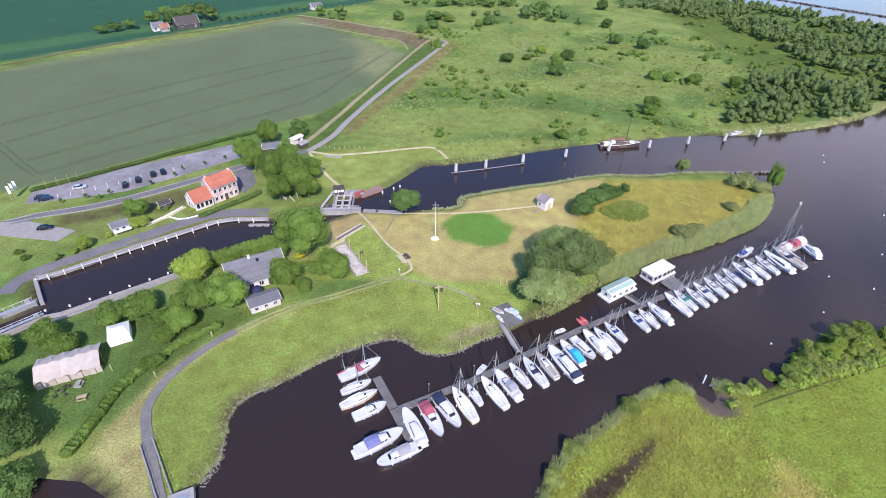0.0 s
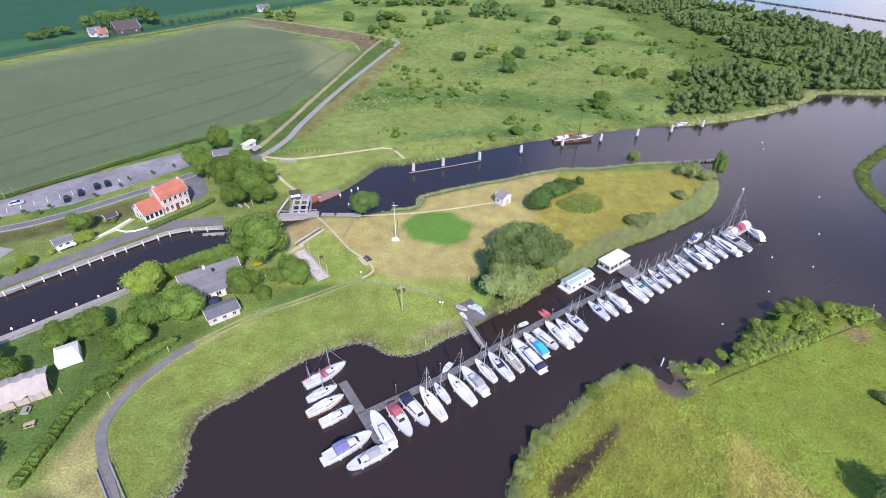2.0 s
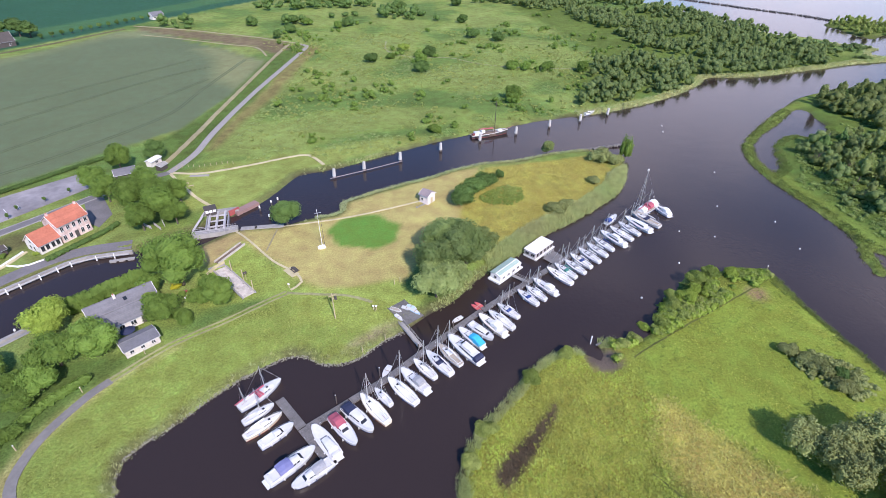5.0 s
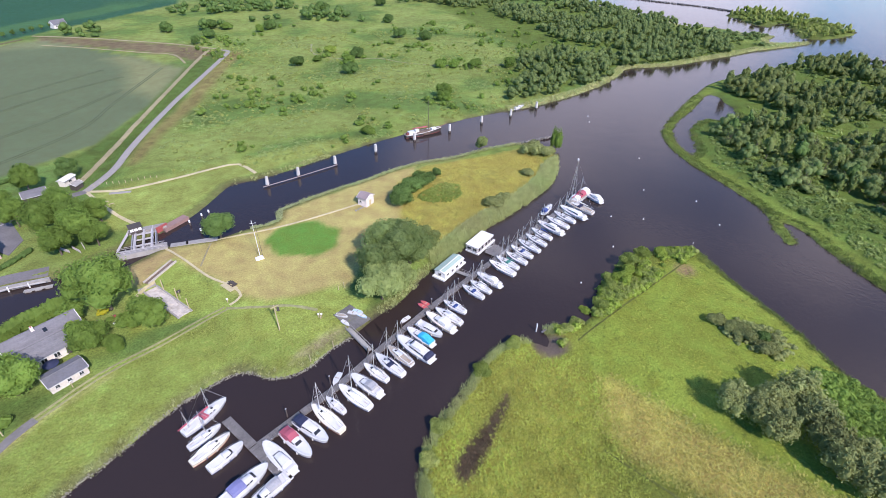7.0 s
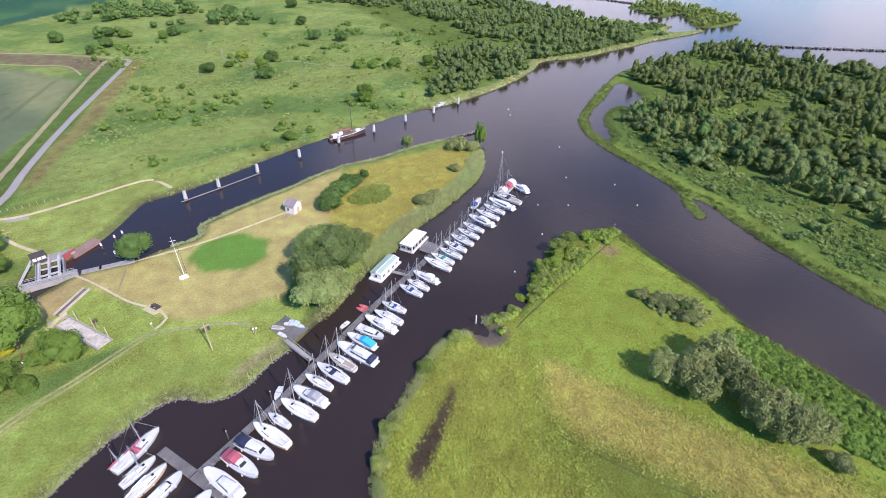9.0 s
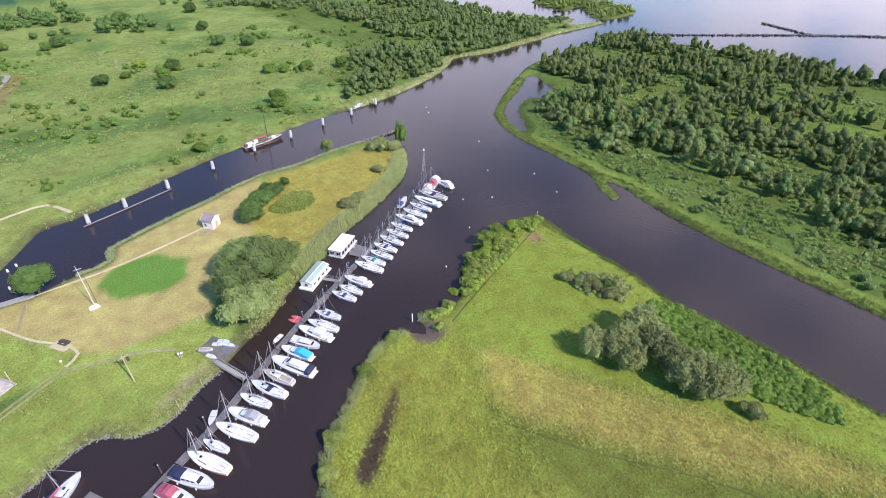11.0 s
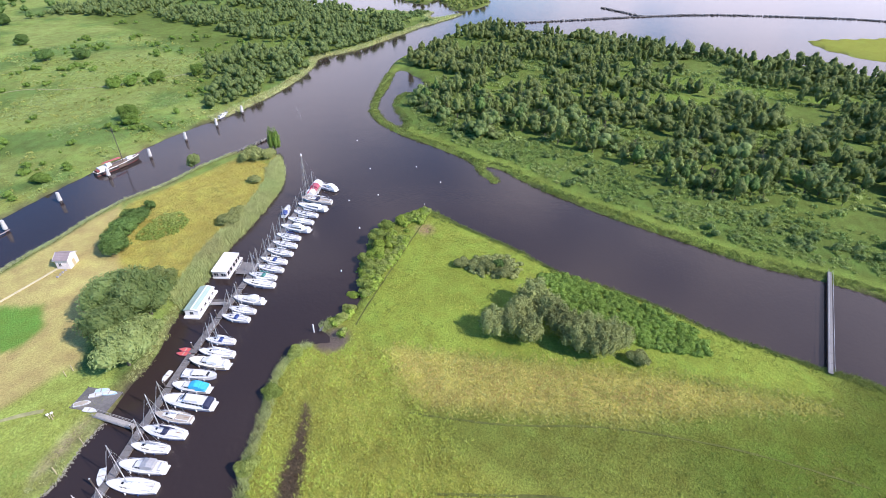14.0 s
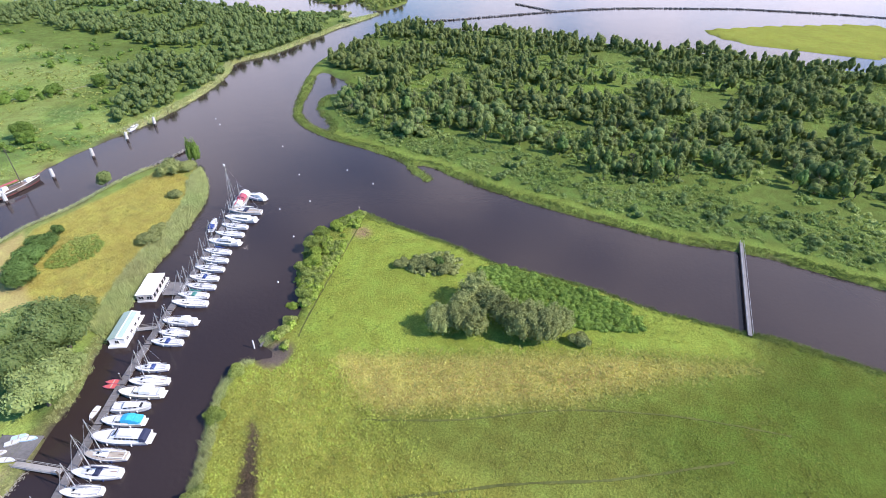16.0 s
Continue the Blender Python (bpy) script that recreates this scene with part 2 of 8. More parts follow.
ISLET = spline([(449, 393), (445, 372), (438, 349), (443, 336), (460, 346), (467, 341), (447, 318), (431, 297), (437, 288), (470, 288), (493, 294), (503, 304), (510, 332), (511, 372), (503, 397), (479, 406)], 6, True)
EAST_SHORE = [(389, 245), (343, 241), (299, 233), (265, 226), (229, 206), (207, 192), (185, 176), (175, 161), (169.5, 141), (168, 120), (165, 102),
              (157.5, 91), (154.6, 84), (157, 80.8), (160.5, 87), (165.5, 95), (166, 86), (163.5, 78), (162, 72), (160.3, 63), (158.4, 46), (157.4, 27), (157, 10), (156.8, -5), (159.5, -18), (161.5, -32), (160, -62), (157, -200)]
EAST_LAKE = [(430, -200), (424, -20), (423, 9), (420, 49), (418, 105), (412, 146), (401, 188)]
EAST_LAND = spline(EAST_SHORE, 4) + [(160, -1500), (430, -1500)] + spline(EAST_LAKE, 8)
POOL = spline([(237, 180), (248, 209), (219, 193), (194, 178), (181, 163), (176, 147), (181, 150), (198, 172), (217, 180), (224, 172)], 4, True)
MEADOW_WEST = [(10, -40), (15, 20), (18, 50), (20, 54), (24, 59), (29, 63), (36, 68), (42, 73), (49, 76), (55, 76), (58, 73), (60, 70.5), (60.5, 75), (62, 78),
               (67, 76), (75, 77), (84, 86), (92, 91), (101, 97), (111, 96), (122, 93)]
MEADOW_EAST = [(124.5, 90), (122.5, 75), (121, 52), (119, 42), (120.5, 26), (121, 11), (120, -3), (121, -16), (122, -27), (124, -34), (123, -57), (120, -200)]
SHEEP_MEADOW = [(10, -1500)] + spline(MEADOW_WEST, 3) + spline(MEADOW_EAST, 4) + [(120, -1500)]
GRASS_ISLE = spline([(508, 15), (476, -10), (473, -48), (472, -83), (475, -107), (520, -150), (616, -126), (574, -51), (535, -7)], 6, True)
BASIN = [(-113, 110), (-108, 113), (-93, 128), (-75, 142), (-58, 144), (-53, 131), (-72, 116), (-77, 112), (-97, 96), (-101, 95)]
PASSAGE = [(-60, 143), (-54, 133), (-30, 150.5), (-30, 159.5)]
WEST_CHANNEL = [(-103, 100), (-180, 20), (-177, 15), (-100, 94)]
LAND = [MAIN_LAND, ISLET, EAST_LAND, SHEEP_MEADOW, GRASS_ISLE]
DITCH = [(-130, 40), (-80, 51), (-75, 52.5), (-66, 51.8), (-60, 49), (-58, 44), (-70, 30), (-130, 20)]
CUT = [BASIN, PASSAGE, WEST_CHANNEL, POOL, DITCH]


def shore_distance(x, y):
    """Metres from the waterline, positive on land."""
    d = np.max([inside(p, x, y) for p in LAND], axis=0)
    return np.min([d] + [-inside(p, x, y) for p in CUT], axis=0)


def height(x, y, d=None):
    """The ground's height over the water."""
    x, y = np.asarray(x, float).ravel(), np.asarray(y, float).ravel()
    d = shore_distance(x, y) if d is None else d
    h = np.where(d > 0, 0.95 * (1 - np.exp(-np.maximum(d, 0) * 0.75)), np.maximum(d * 0.6, -2.2))
    return h


GRID = {}


def on_grid(field, x, y):
    """A value of the ground's grid, read between its corners."""
    x, y = np.asarray(x, float).ravel(), np.asarray(y, float).ravel()
    ax, ay, f = GRID["x"], GRID["y"], GRID[field]
    i = np.clip(np.searchsorted(ax, x) - 1, 0, len(ax) - 2)
    j = np.clip(np.searchsorted(ay, y) - 1, 0, len(ay) - 2)
    u, v = (x - ax[i]) / (ax[i + 1] - ax[i]), (y - ay[j]) / (ay[j + 1] - ay[j])
    return (f[j, i] * (1 - u) + f[j, i + 1] * u) * (1 - v) + (f[j + 1, i] * (1 - u) + f[j + 1, i + 1] * u) * v


def level(x, y):
    return float(on_grid("z", [x], [y])[0])


# ---- ground, water, roads ----
def graded(stops):
    """Grid lines: (from, to, step) stretch by stretch."""
    out = []
    for a, b, s in stops:
        n = max(1, round((b - a) / s))
        out += [a + (b - a) * i / n for i in range(n)]
    return np.array(out + [stops[-1][1]])


MEADOW, BANK, DRY, LAWN = (0.165, 0.222, 0.052), (0.205, 0.262, 0.058), (0.37, 0.31, 0.115), (0.115, 0.225, 0.04)
REED, CROP, FAR_CROP_SHADED, MUD = (0.3, 0.265, 0.06), (0.115, 0.142, 0.075), (0.03, 0.088, 0.047), (0.055, 0.045, 0.035)
SCRUB, PASTURE, STRAW = (0.1, 0.14, 0.03), (0.135, 0.158, 0.03), (0.31, 0.265, 0.07)
FIELD = [(-175, 145), (-157, 159), (-134, 175), (-114, 197), (-89, 220), (-60, 243), (-42, 290), (-27, 353), (-64, 401), (-121, 463), (-137, 463), (-169, 412), (-224, 354), (-262, 302), (-420, 120)]
ISLAND_REED = [(79, 175), (110, 178), (113, 158), (80, 132), (60, 121), (48, 124), (44, 141), (50, 165), (64, 176)]
MUD_STRIP = [(42.5, 62.2), (42.2, 60), (37, 55.1), (33.3, 51.6), (29.6, 48.4), (26.3, 46.4), (24.7, 47.6), (25.4, 50.3), (27.7, 52.3), (31.2, 54.6), (35.1, 56.9), (38.6, 59.3)]
STRAW_BAND = [(66, 57), (69, 51), (75, 41), (89, 16), (101, -8), (108.5, -29), (96, -12), (78, 8), (62.5, 33.5), (58.5, 41), (58, 48)]
MOWN = [(64, 66), (68, 52), (75, 41), (89, 16), (101, -8), (112, -30), (122, -27), (122, 20), (121, 52), (122, 88), (100, 88), (84, 80), (70, 72)]
ISLAND_DRY = [(-36, 149), (-16, 148), (4, 150), (8, 159.5), (27, 167), (40, 171), (50, 175), (62, 178), (52, 150), (44, 141), (42, 130), (24, 117), (17, 109), (-3, 110), (-9, 117), (-29, 145)]


def ground_cover(x, y, d):
    """The base colour of what grows at each place, in parts with cloud shade or sunlight painted in, and how ragged it
    is.
    """
    wob = np.array([noise.fractal((a * 0.045, b * 0.045, 3.1), 1.0, 2.0, 3) for a, b in zip(x, y)]) * 3.0
    col = np.tile(np.array((*MEADOW, 1.0)), (len(x), 1))

    def lay(mask, colour, ragged=1.0, soft=2.0):
        k = np.clip((mask + wob * 0.6) / soft + 0.5, 0, 1)[:, None]
        col[:] = col * (1 - k) + np.array((*colour, ragged)) * k

    patch = np.array([noise.fractal((a * 0.022, b * 0.03, 8.3), 1.0, 2.0, 4) for a, b in zip(x, y)])
    lay((patch - 0.08) * 12 - wob * 0.6, (0.18, 0.225, 0.06), 1.0, 3.5)
    lay((-patch - 0.16) * 12 - wob * 0.6, (0.105, 0.165, 0.042), 1.0, 3.0)
    lay(inside(FIELD, x, y), CROP, 0.3)
    # far crop: cloud shadow is painted into its dark green
    far = (-0.76 * (x + 134) + 0.65 * (y - 478)) - 6 - 0 * wob
    lay(np.where(x < 60, far, -50), FAR_CROP_SHADED, 0.3, 3.0)
    # a sunlit streak across it, also painted as colour
    lay(np.minimum(far, 14 - np.abs(far - 34)), (0.055, 0.125, 0.05), 0.5, 6.0)
    # paler crop edges imitate sun breaking through the clouds
    lay(inside([(-262, 302), (-224, 354), (-169, 412), (-137, 463), (-121, 463), (-95, 440), (-140, 440), (-180, 385), (-235, 325)], x, y), (0.17, 0.19, 0.09), 0.5, 14.0)
    lay(inside([(-40, 300), (-27, 353), (-64, 401), (-75, 395), (-60, 370), (-55, 320)], x, y), (0.19, 0.2, 0.095), 0.5, 12.0)
    lay(inside([(-60, 243), (-42, 290), (-27, 353), (-14, 392), (2, 392), (-15, 339), (-29, 281), (-40, 249), (-50, 205), (-62, 206), (-72, 226)], x, y), (0.085, 0.13, 0.03), 1.0, 3.0)
    lay(inside([(2, 392), (-15, 339), (-29, 281), (-40, 249), (-46, 216), (-42, 216), (-33, 249), (-20, 281), (-6, 339), (10, 385)], x, y), (0.19, 0.165, 0.06), 1.0, 4.0)
    lay(inside([(-8, 397), (-32, 420), (-58, 438), (-100, 466), (-130, 478), (-128, 466), (-95, 440), (-57, 409), (-37, 394), (-22, 372), (-13, 386)], x, y), (0.16, 0.125, 0.07), 0.7, 3.0)
    # the harbour's grassy bank, the dike's verge, the garden ground by the lock
    lay(inside([(-46, 20), (-62, 60), (-60, 82), (-40, 100), (-12, 114), (12, 106), (25, 96), (-6, 80), (-40, 60)], x, y), BANK)
    lay(inside([(-60, 30), (-44, 36), (-50.6, 48.6), (-56.4, 58), (-59.5, 62.2), (-61.5, 67), (-61.7, 72), (-60, 76), (-55.4, 84), (-49, 90), (-38, 98), (-50, 91), (-56, 86.5), (-61.5, 79.5), (-63.5, 73), (-65.4, 67.8), (-66.4, 62), (-65.8, 57), (-63, 52), (-58, 47)], x, y), (0.33, 0.3, 0.115), 1.0, 2.5)
    lay(inside([(-120, 58), (-106, 84), (-92, 96), (-76, 104), (-60, 100), (-44, 98), (-56, 87), (-63, 78), (-70, 62), (-84, 56), (-100, 48)], x, y), (0.092, 0.145, 0.036), 1.0, 4.0)
    # meadow north of the lock, colour lifted to look sunnier than its surroundings
    lay(inside([(-50, 166), (-36, 162), (-24, 168), (-10, 188), (3, 192), (27, 200), (52, 209), (40, 216), (10, 210), (-10, 206), (-44, 200), (-54, 194)], x, y), (0.22, 0.26, 0.065), 1.0, 5.0)
    lay(inside([(-128, 143), (-112, 150), (-88, 165), (-83, 158), (-100, 146), (-122, 136)], x, y), (0.12, 0.115, 0.045), 1.0, 4.0)
    lay(inside(ISLAND_DRY, x, y), DRY, 0.6)
    lay(inside([(-28, 144), (-10, 118), (-14, 112), (-34, 112), (-38, 135)], x, y), (0.225, 0.285, 0.062))
    lay(inside([(-40, 150), (-26, 148), (-27, 142), (-35, 131.5), (-42, 138)], x, y), (0.36, 0.28, 0.12), 0.6, 2.0)
    lay(inside([(-9, 117), (-3, 112), (16, 112), (24, 104), (10, 92), (-12, 100)], x, y), (0.25, 0.305, 0.068))
    lay(inside([(0, 88.5), (3, 91.5), (8.6, 94), (14, 95), (19, 97), (20, 95), (14, 91.5), (8, 90)], x, y), (0.29, 0.245, 0.14), 1.0, 2.5)
    lay(inside(ISLAND_REED, x, y), REED)
    lay(inside([(-0.9, 141.5), (5.5, 147), (17.2, 147.3), (21.6, 140.2), (19.6, 131), (12.6, 127.8), (2.6, 132)], x, y) + 0.4 * wob, LAWN, 0.45, 1.5)
    lay(-np.abs(d - 1.2) + 1.2 + 0 * wob, (0.13, 0.14, 0.05))
    # sheep meadow: reeds on its west bank, mown pasture, a straw band
    sheep = inside(SHEEP_MEADOW, x, y)
    lay(sheep, PASTURE)
    lay(np.minimum(sheep, inside([(0, -200), (62, -200), (50, 42), (63, 56), (62, 67), (66, 74), (40, 90), (0, 60)], x, y)), (0.235, 0.24, 0.045), 1.0, 10.0)
    lay(np.minimum(sheep, inside(MOWN, x, y)), (0.19, 0.24, 0.038), 0.8, 5.0)
    lay(np.minimum(sheep, inside(STRAW_BAND, x, y)), STRAW, 1.0, 3.0)
    # darker green over the south-east pasture stands in for shade there
    lay(np.minimum(sheep, inside([(160, -24), (112, -34), (99, -19), (84, -9), (71, -15), (60, -200), (160, -200)], x, y)), (0.085, 0.118, 0.018), 0.8, 14.0)
    lay(inside(MUD_STRIP, x, y) - wob * 0.4, (0.07, 0.055, 0.035), 1.0, 1.6)
    lay(4.2 - np.hypot(x - 59, y - 71.6), (0.13, 0.1, 0.08), 0.4, 1.6)
    lay(2.6 - np.hypot(x - 112, y - 84), (0.22, 0.15, 0.08), 1.0, 2.0)
    # east woods: ground of rough herbs
    lay(inside(EAST_LAND, x, y), (0.145, 0.195, 0.037), 1.0, 2.0)
    lay(inside(EAST_LAND, x, y) - 8, (0.09, 0.138, 0.03), 1.0, 6.0)
    lay(inside(EAST_LAND, x, y) - 24, SCRUB, 1.0, 16.0)
    lay(inside([(238, 196), (256, 165), (264, 143), (281, 92), (302, 69), (317, 29), (293, 38), (270, 90), (250, 140), (236, 180)], x, y), (0.115, 0.17, 0.03), 1.0, 8.0)
    lay(inside([(325, 120), (345, 60), (350, 0), (365, -40), (345, -40), (325, 30), (315, 90)], x, y), (0.115, 0.17, 0.03), 1.0, 8.0)
    lay(inside(ISLET, x, y), (0.1, 0.13, 0.03))
    lay(inside(GRASS_ISLE, x, y), (0.2, 0.22, 0.035), 0.6)
    lay(inside([(142, 240), (176, 246), (228, 265), (326, 276), (420, 286), (360, 300), (360, 480), (200, 520), (196, 330), (150, 290)], x, y), SCRUB, 1.0, 10.0)
    lay(np.where((x > 128) & (x < 430) & (y > 216) & (inside(EAST_LAND, x, y) < -4), 4.5 - d, -50), (0.3, 0.3, 0.13), 1.0, 2.0)
    lay(-0.1 - d, MUD, 0.6, 0.6)
    return col


gx = graded([(-3400, -1000, 400), (-1000, -440, 70), (-440, -180, 10), (-180, -126, 3), (-126, 128, 1.5), (128, 186, 3), (186, 450, 6), (450, 700, 12), (700, 1400, 70), (1400, 3400, 400)])
gy = graded([(-1400, -400, 200), (-400, -120, 20), (-120, -40, 6), (-40, 30, 3), (30, 196, 1.5), (196, 300, 3), (300, 600, 8), (600, 1000, 40), (1000, 3400, 400)])
GX, GY = np.meshgrid(gx, gy)
flat_x, flat_y = GX.ravel(), GY.ravel()
gd = shore_distance(flat_x, flat_y)
swell = np.array([noise.fractal((a * 0.06, b * 0.06, 0.7), 1.0, 2.0, 3) for a, b in zip(flat_x, flat_y)])
gz = height(flat_x, flat_y, gd) + np.where(gd > 2.5, 0.12 * swell, 0)
nx, ny = len(gx), len(gy)
GRID.update(x=gx, y=gy, z=gz.reshape(ny, nx), d=gd.reshape(ny, nx))
ii = (np.arange(ny - 1)[:, None] * nx + np.arange(nx - 1)[None, :]).ravel()
ground_me = fast_mesh("ground", np.stack([flat_x, flat_y, gz], 1), np.stack([ii, ii + 1, ii + nx + 1, ii + nx], 1), GROUND, True)
paint = ground_me.attributes.new("cover", "FLOAT_COLOR", "POINT")
paint.data.foreach_set("color", ground_cover(flat_x, flat_y, gd).astype(np.float32).ravel())
tagged(new("ground", ground_me), "grass, reed and crop land round the harbour", "ground", kind="structure")
water = Shape().add([(-3300, -1300, 0), (3300, -1300, 0), (3300, 3300, 0), (-3300, 3300, 0)], [(0, 1, 2, 3)])
tagged(part("water", water, WATER), "calm dark brown water of harbour and lake", "water", kind="structure")

ASPHALT = material("worn_asphalt", (0.165, 0.155, 0.145), 0.9, scale=1.2, vary=0.25, bump=0.01)
GRAVEL = material("pale_gravel", (0.3, 0.275, 0.25), 0.95, scale=1.5, vary=0.3, bump=0.02, spread=(0.23, 0.21, 0.195))
SHELL = material("shell_path", (0.44, 0.38, 0.23), 0.95, scale=1.4, vary=0.25, bump=0.02)
SAND = material("trodden_sand", (0.26, 0.225, 0.12), 0.95, scale=1.2, vary=0.3, bump=0.02)
CONCRETE = material("weathered_concrete", (0.27, 0.255, 0.24), 0.9, scale=1.1, vary=0.25, bump=0.01)
CLINKER = material("grey_clinker_paving", (0.14, 0.13, 0.132), 0.9, scale=2.0, vary=0.25, bump=0.01)
SOIL = material("bare_furrow", (0.07, 0.092, 0.045), 0.95, scale=1.0, vary=0.3)


def strip(name, points, width, mat, label, category, over=0.1, step=2.0, ragged=0.0, kind="structure"):
    """A road or path: a thin slab that follows the ground along a smooth line."""
    line = [Vector((*p, 0)) for p in spline(points, step)]
    rng = random.Random(len(name) + len(points))
    rings = []
    for i, p in enumerate(line):
        d = (line[min(i + 1, len(line) - 1)] - line[max(i - 1, 0)]).normalized()
        side = Vector((-d.y, d.x, 0)) * width / 2
        a, b = p + side * (1 + ragged * rng.uniform(-1, 1)), p - side * (1 + ragged * rng.uniform(-1, 1))
        za, zb = level(a.x, a.y) + over, level(b.x, b.y) + over
        rings.append([(a.x, a.y, za), (b.x, b.y, zb), (b.x, b.y, zb - 0.3), (a.x, a.y, za - 0.3)])
    ob = part(name, Shape().loft(rings), mat)
    return tagged(ob, label, category, kind=kind)


strip("road", [(-34, 20), (-42, 37), (-50, 49), (-57, 59.5), (-61, 67), (-61, 73), (-59, 79), (-54, 87), (-50.5, 90.6)], 2.0, ASPHALT, "narrow asphalt cycle road curving over the dike", "road", 0.16)
for side in (0.7, -0.7):
    strip("track", [(-50.6 - side * 0.6, 90.6 + side * 0.75), (-40 - side * 0.5, 99 + side * 0.85), (-28 - side * 0.45, 105 + side * 0.9), (-19 - side * 0.45, 110 + side * 0.9), (-13 - side * 0.45, 113 + side * 0.9)], 0.5, material("worn_grass_track", (0.25, 0.245, 0.12), 0.95, scale=1.0, vary=0.35, spec=0.1), "faint worn track in the grass", "path", 0.13, ragged=0.25)
strip("track", [(-13, 113), (-7, 111), (3, 108), (9, 104)], 0.9, MATS["worn_grass_track"], "faint worn track to the landing stage", "path", 0.13, ragged=0.3)
strip("dike_road", [(-6, 399), (-1.6, 393), (-1.4, 385), (-16.5, 336), (-32.7, 283.8), (-45.2, 236.3), (-50, 213), (-57, 197)], 2.8, GRAVEL, "pale gravel road along the dike", "road", 0.2)
strip("farm_track", [(-13, 398), (-25, 352), (-45, 268), (-53, 233), (-60, 206)], 2.2, SAND, "sandy farm track beside the crop field", "road", 0.2, ragged=0.2)
strip("farm_track", [(-133, 482), (-95, 463), (-58, 439.3), (-32, 421.6), (-6, 399)], 1.8, SAND, "sandy farm track at the field's end", "road", 0.25, ragged=0.2)
strip("field_edge", [(-120, 448), (-90, 430), (-56, 406.5), (-34.8, 392.6), (-27, 368)], 1.3, SAND, "pale bare edge of the crop field", "path", 0.2, ragged=0.2)
strip("path", [(-57, 197), (-44, 194), (-26, 198), (-8, 203), (-3, 200), (1, 192)], 1.3, SHELL, "pale shell path across the meadow", "path", 0.14, ragged=0.1)
strip("path", [(-57, 197), (-46, 177), (-38, 166)], 1.2, SHELL, "pale footpath down to the lock", "path", 0.14, ragged=0.1)
strip("path", [(-26, 150.5), (-14, 148.5), (1, 148.5), (17, 151), (34, 155)], 0.7, SHELL, "pale shell path over the island", "path", 0.14, ragged=0.1)
strip("path", [(-30, 150), (-24, 141), (-17, 129), (-11, 122), (-9, 117), (-12, 114)], 0.65, SHELL, "yellowish trodden footpath", "path", 0.14, ragged=0.1)
strip("path", [(-16, 147), (-19, 135)], 0.5, SAND, "thin trodden footpath in dry grass", "path", 0.12, ragged=0.2)
strip("road", [(-230, 95), (-142, 137), (-135, 142), (-121, 148), (-107, 157), (-91, 171), (-70, 190), (-57, 197)], 3.2, CLINKER, "grey country road past the car park", "road", 0.16)
strip("quay_paving", [(-116, 103), (-115, 112), (-95, 130.5), (-77, 145), (-59, 147.5)], 4.2, CLINKER, "grey paved quay beside the lock basin", "paving", 0.15)
strip("quay_paving", [(-100, 93), (-96, 94.5), (-76, 110.5), (-55, 128)], 1.3, CONCRETE, "narrow concrete edge of the lock basin", "paving", 0.15)
park = Shape().prism([(-143, 150), (-128, 154.6), (-113, 160.5), (-99, 173.5), (-81.5, 191), (-88, 204), (-107.5, 190), (-134, 171), (-146, 158)], 0.7, 1.12)
tagged(part("car_park", park, material("mauve_grey_gravel", (0.18, 0.165, 0.17), 0.95, scale=0.5, vary=0.3, bump=0.02, spread=(0.235, 0.215, 0.22))), "pale gravel car park beside the crop field", "car park", kind="structure")
apron = Shape().prism([(-150, 128), (-140, 131), (-118, 128), (-116, 134), (-134, 139), (-150, 137)], 0.7, 1.1)
court = Shape().prism([(-75.3, 163.6), (-71.4, 160), (-69.5, 168), (-77, 184), (-82, 181)], 0.7, 1.1)
tagged(part("paved_yard", court, CLINKER), "grey paved yard beside the red-roofed house", "yard", kind="structure")
tagged(part("gravel_yard", apron, GRAVEL), "pale gravel turning yard by the road", "yard", kind="structure")
WHEELS = [[(-153, 172.6), (-133, 196.7), (-107, 219), (-71, 261), (-59, 300), (-40, 362)], [(-165.5, 184), (-143, 210.6), (-118, 243), (-83, 283.5), (-58, 322)],
          [(-186, 200.7), (-167, 229), (-140, 265), (-92, 321.6), (-60, 348)], [(-202, 220), (-170, 261), (-138, 300), (-73, 367)]]
for line in WHEELS:
    for side in (0.9, -0.9):
        strip("tramline", [(x - side * 0.66, y + side * 0.75) for x, y in line], 0.4, SOIL, "dark wheel track through the crop", "wheel track", 0.14, 6.0)
for line in ([(-153.3, 172.6), (-169, 185), (-188.5, 201)], [(-155, 171.5), (-168, 181), (-185, 195)]):
    strip("tramline", line, 0.8, SOIL, "dark wheel track through the crop", "wheel track", 0.14, 6.0)
strip("sheep_track", [(54, 43), (63, 26), (76, 7), (86, -15), (92, -36)], 0.4, material("trodden_grass", (0.09, 0.1, 0.03), 0.95, scale=1.0, vary=0.4, spec=0.05), "thin worn track through the pasture", "path", 0.05, ragged=0.5)
strip("sheep_track", [(43, 28), (55, 11), (66, -7), (80, -26)], 0.5, MATS["trodden_grass"], "thin worn track through the pasture", "path", 0.05, ragged=0.5)
strip("track", [(57, 395), (53, 370), (59, 356), (72, 345), (91, 341), (108, 322), (132, 309), (165, 300)], 1.4, material("faint_grass_swath", (0.2, 0.21, 0.09), 0.95, scale=0.8, vary=0.3), "faint winding swath over the marsh", "path", 0.1, 4.0, ragged=0.5)
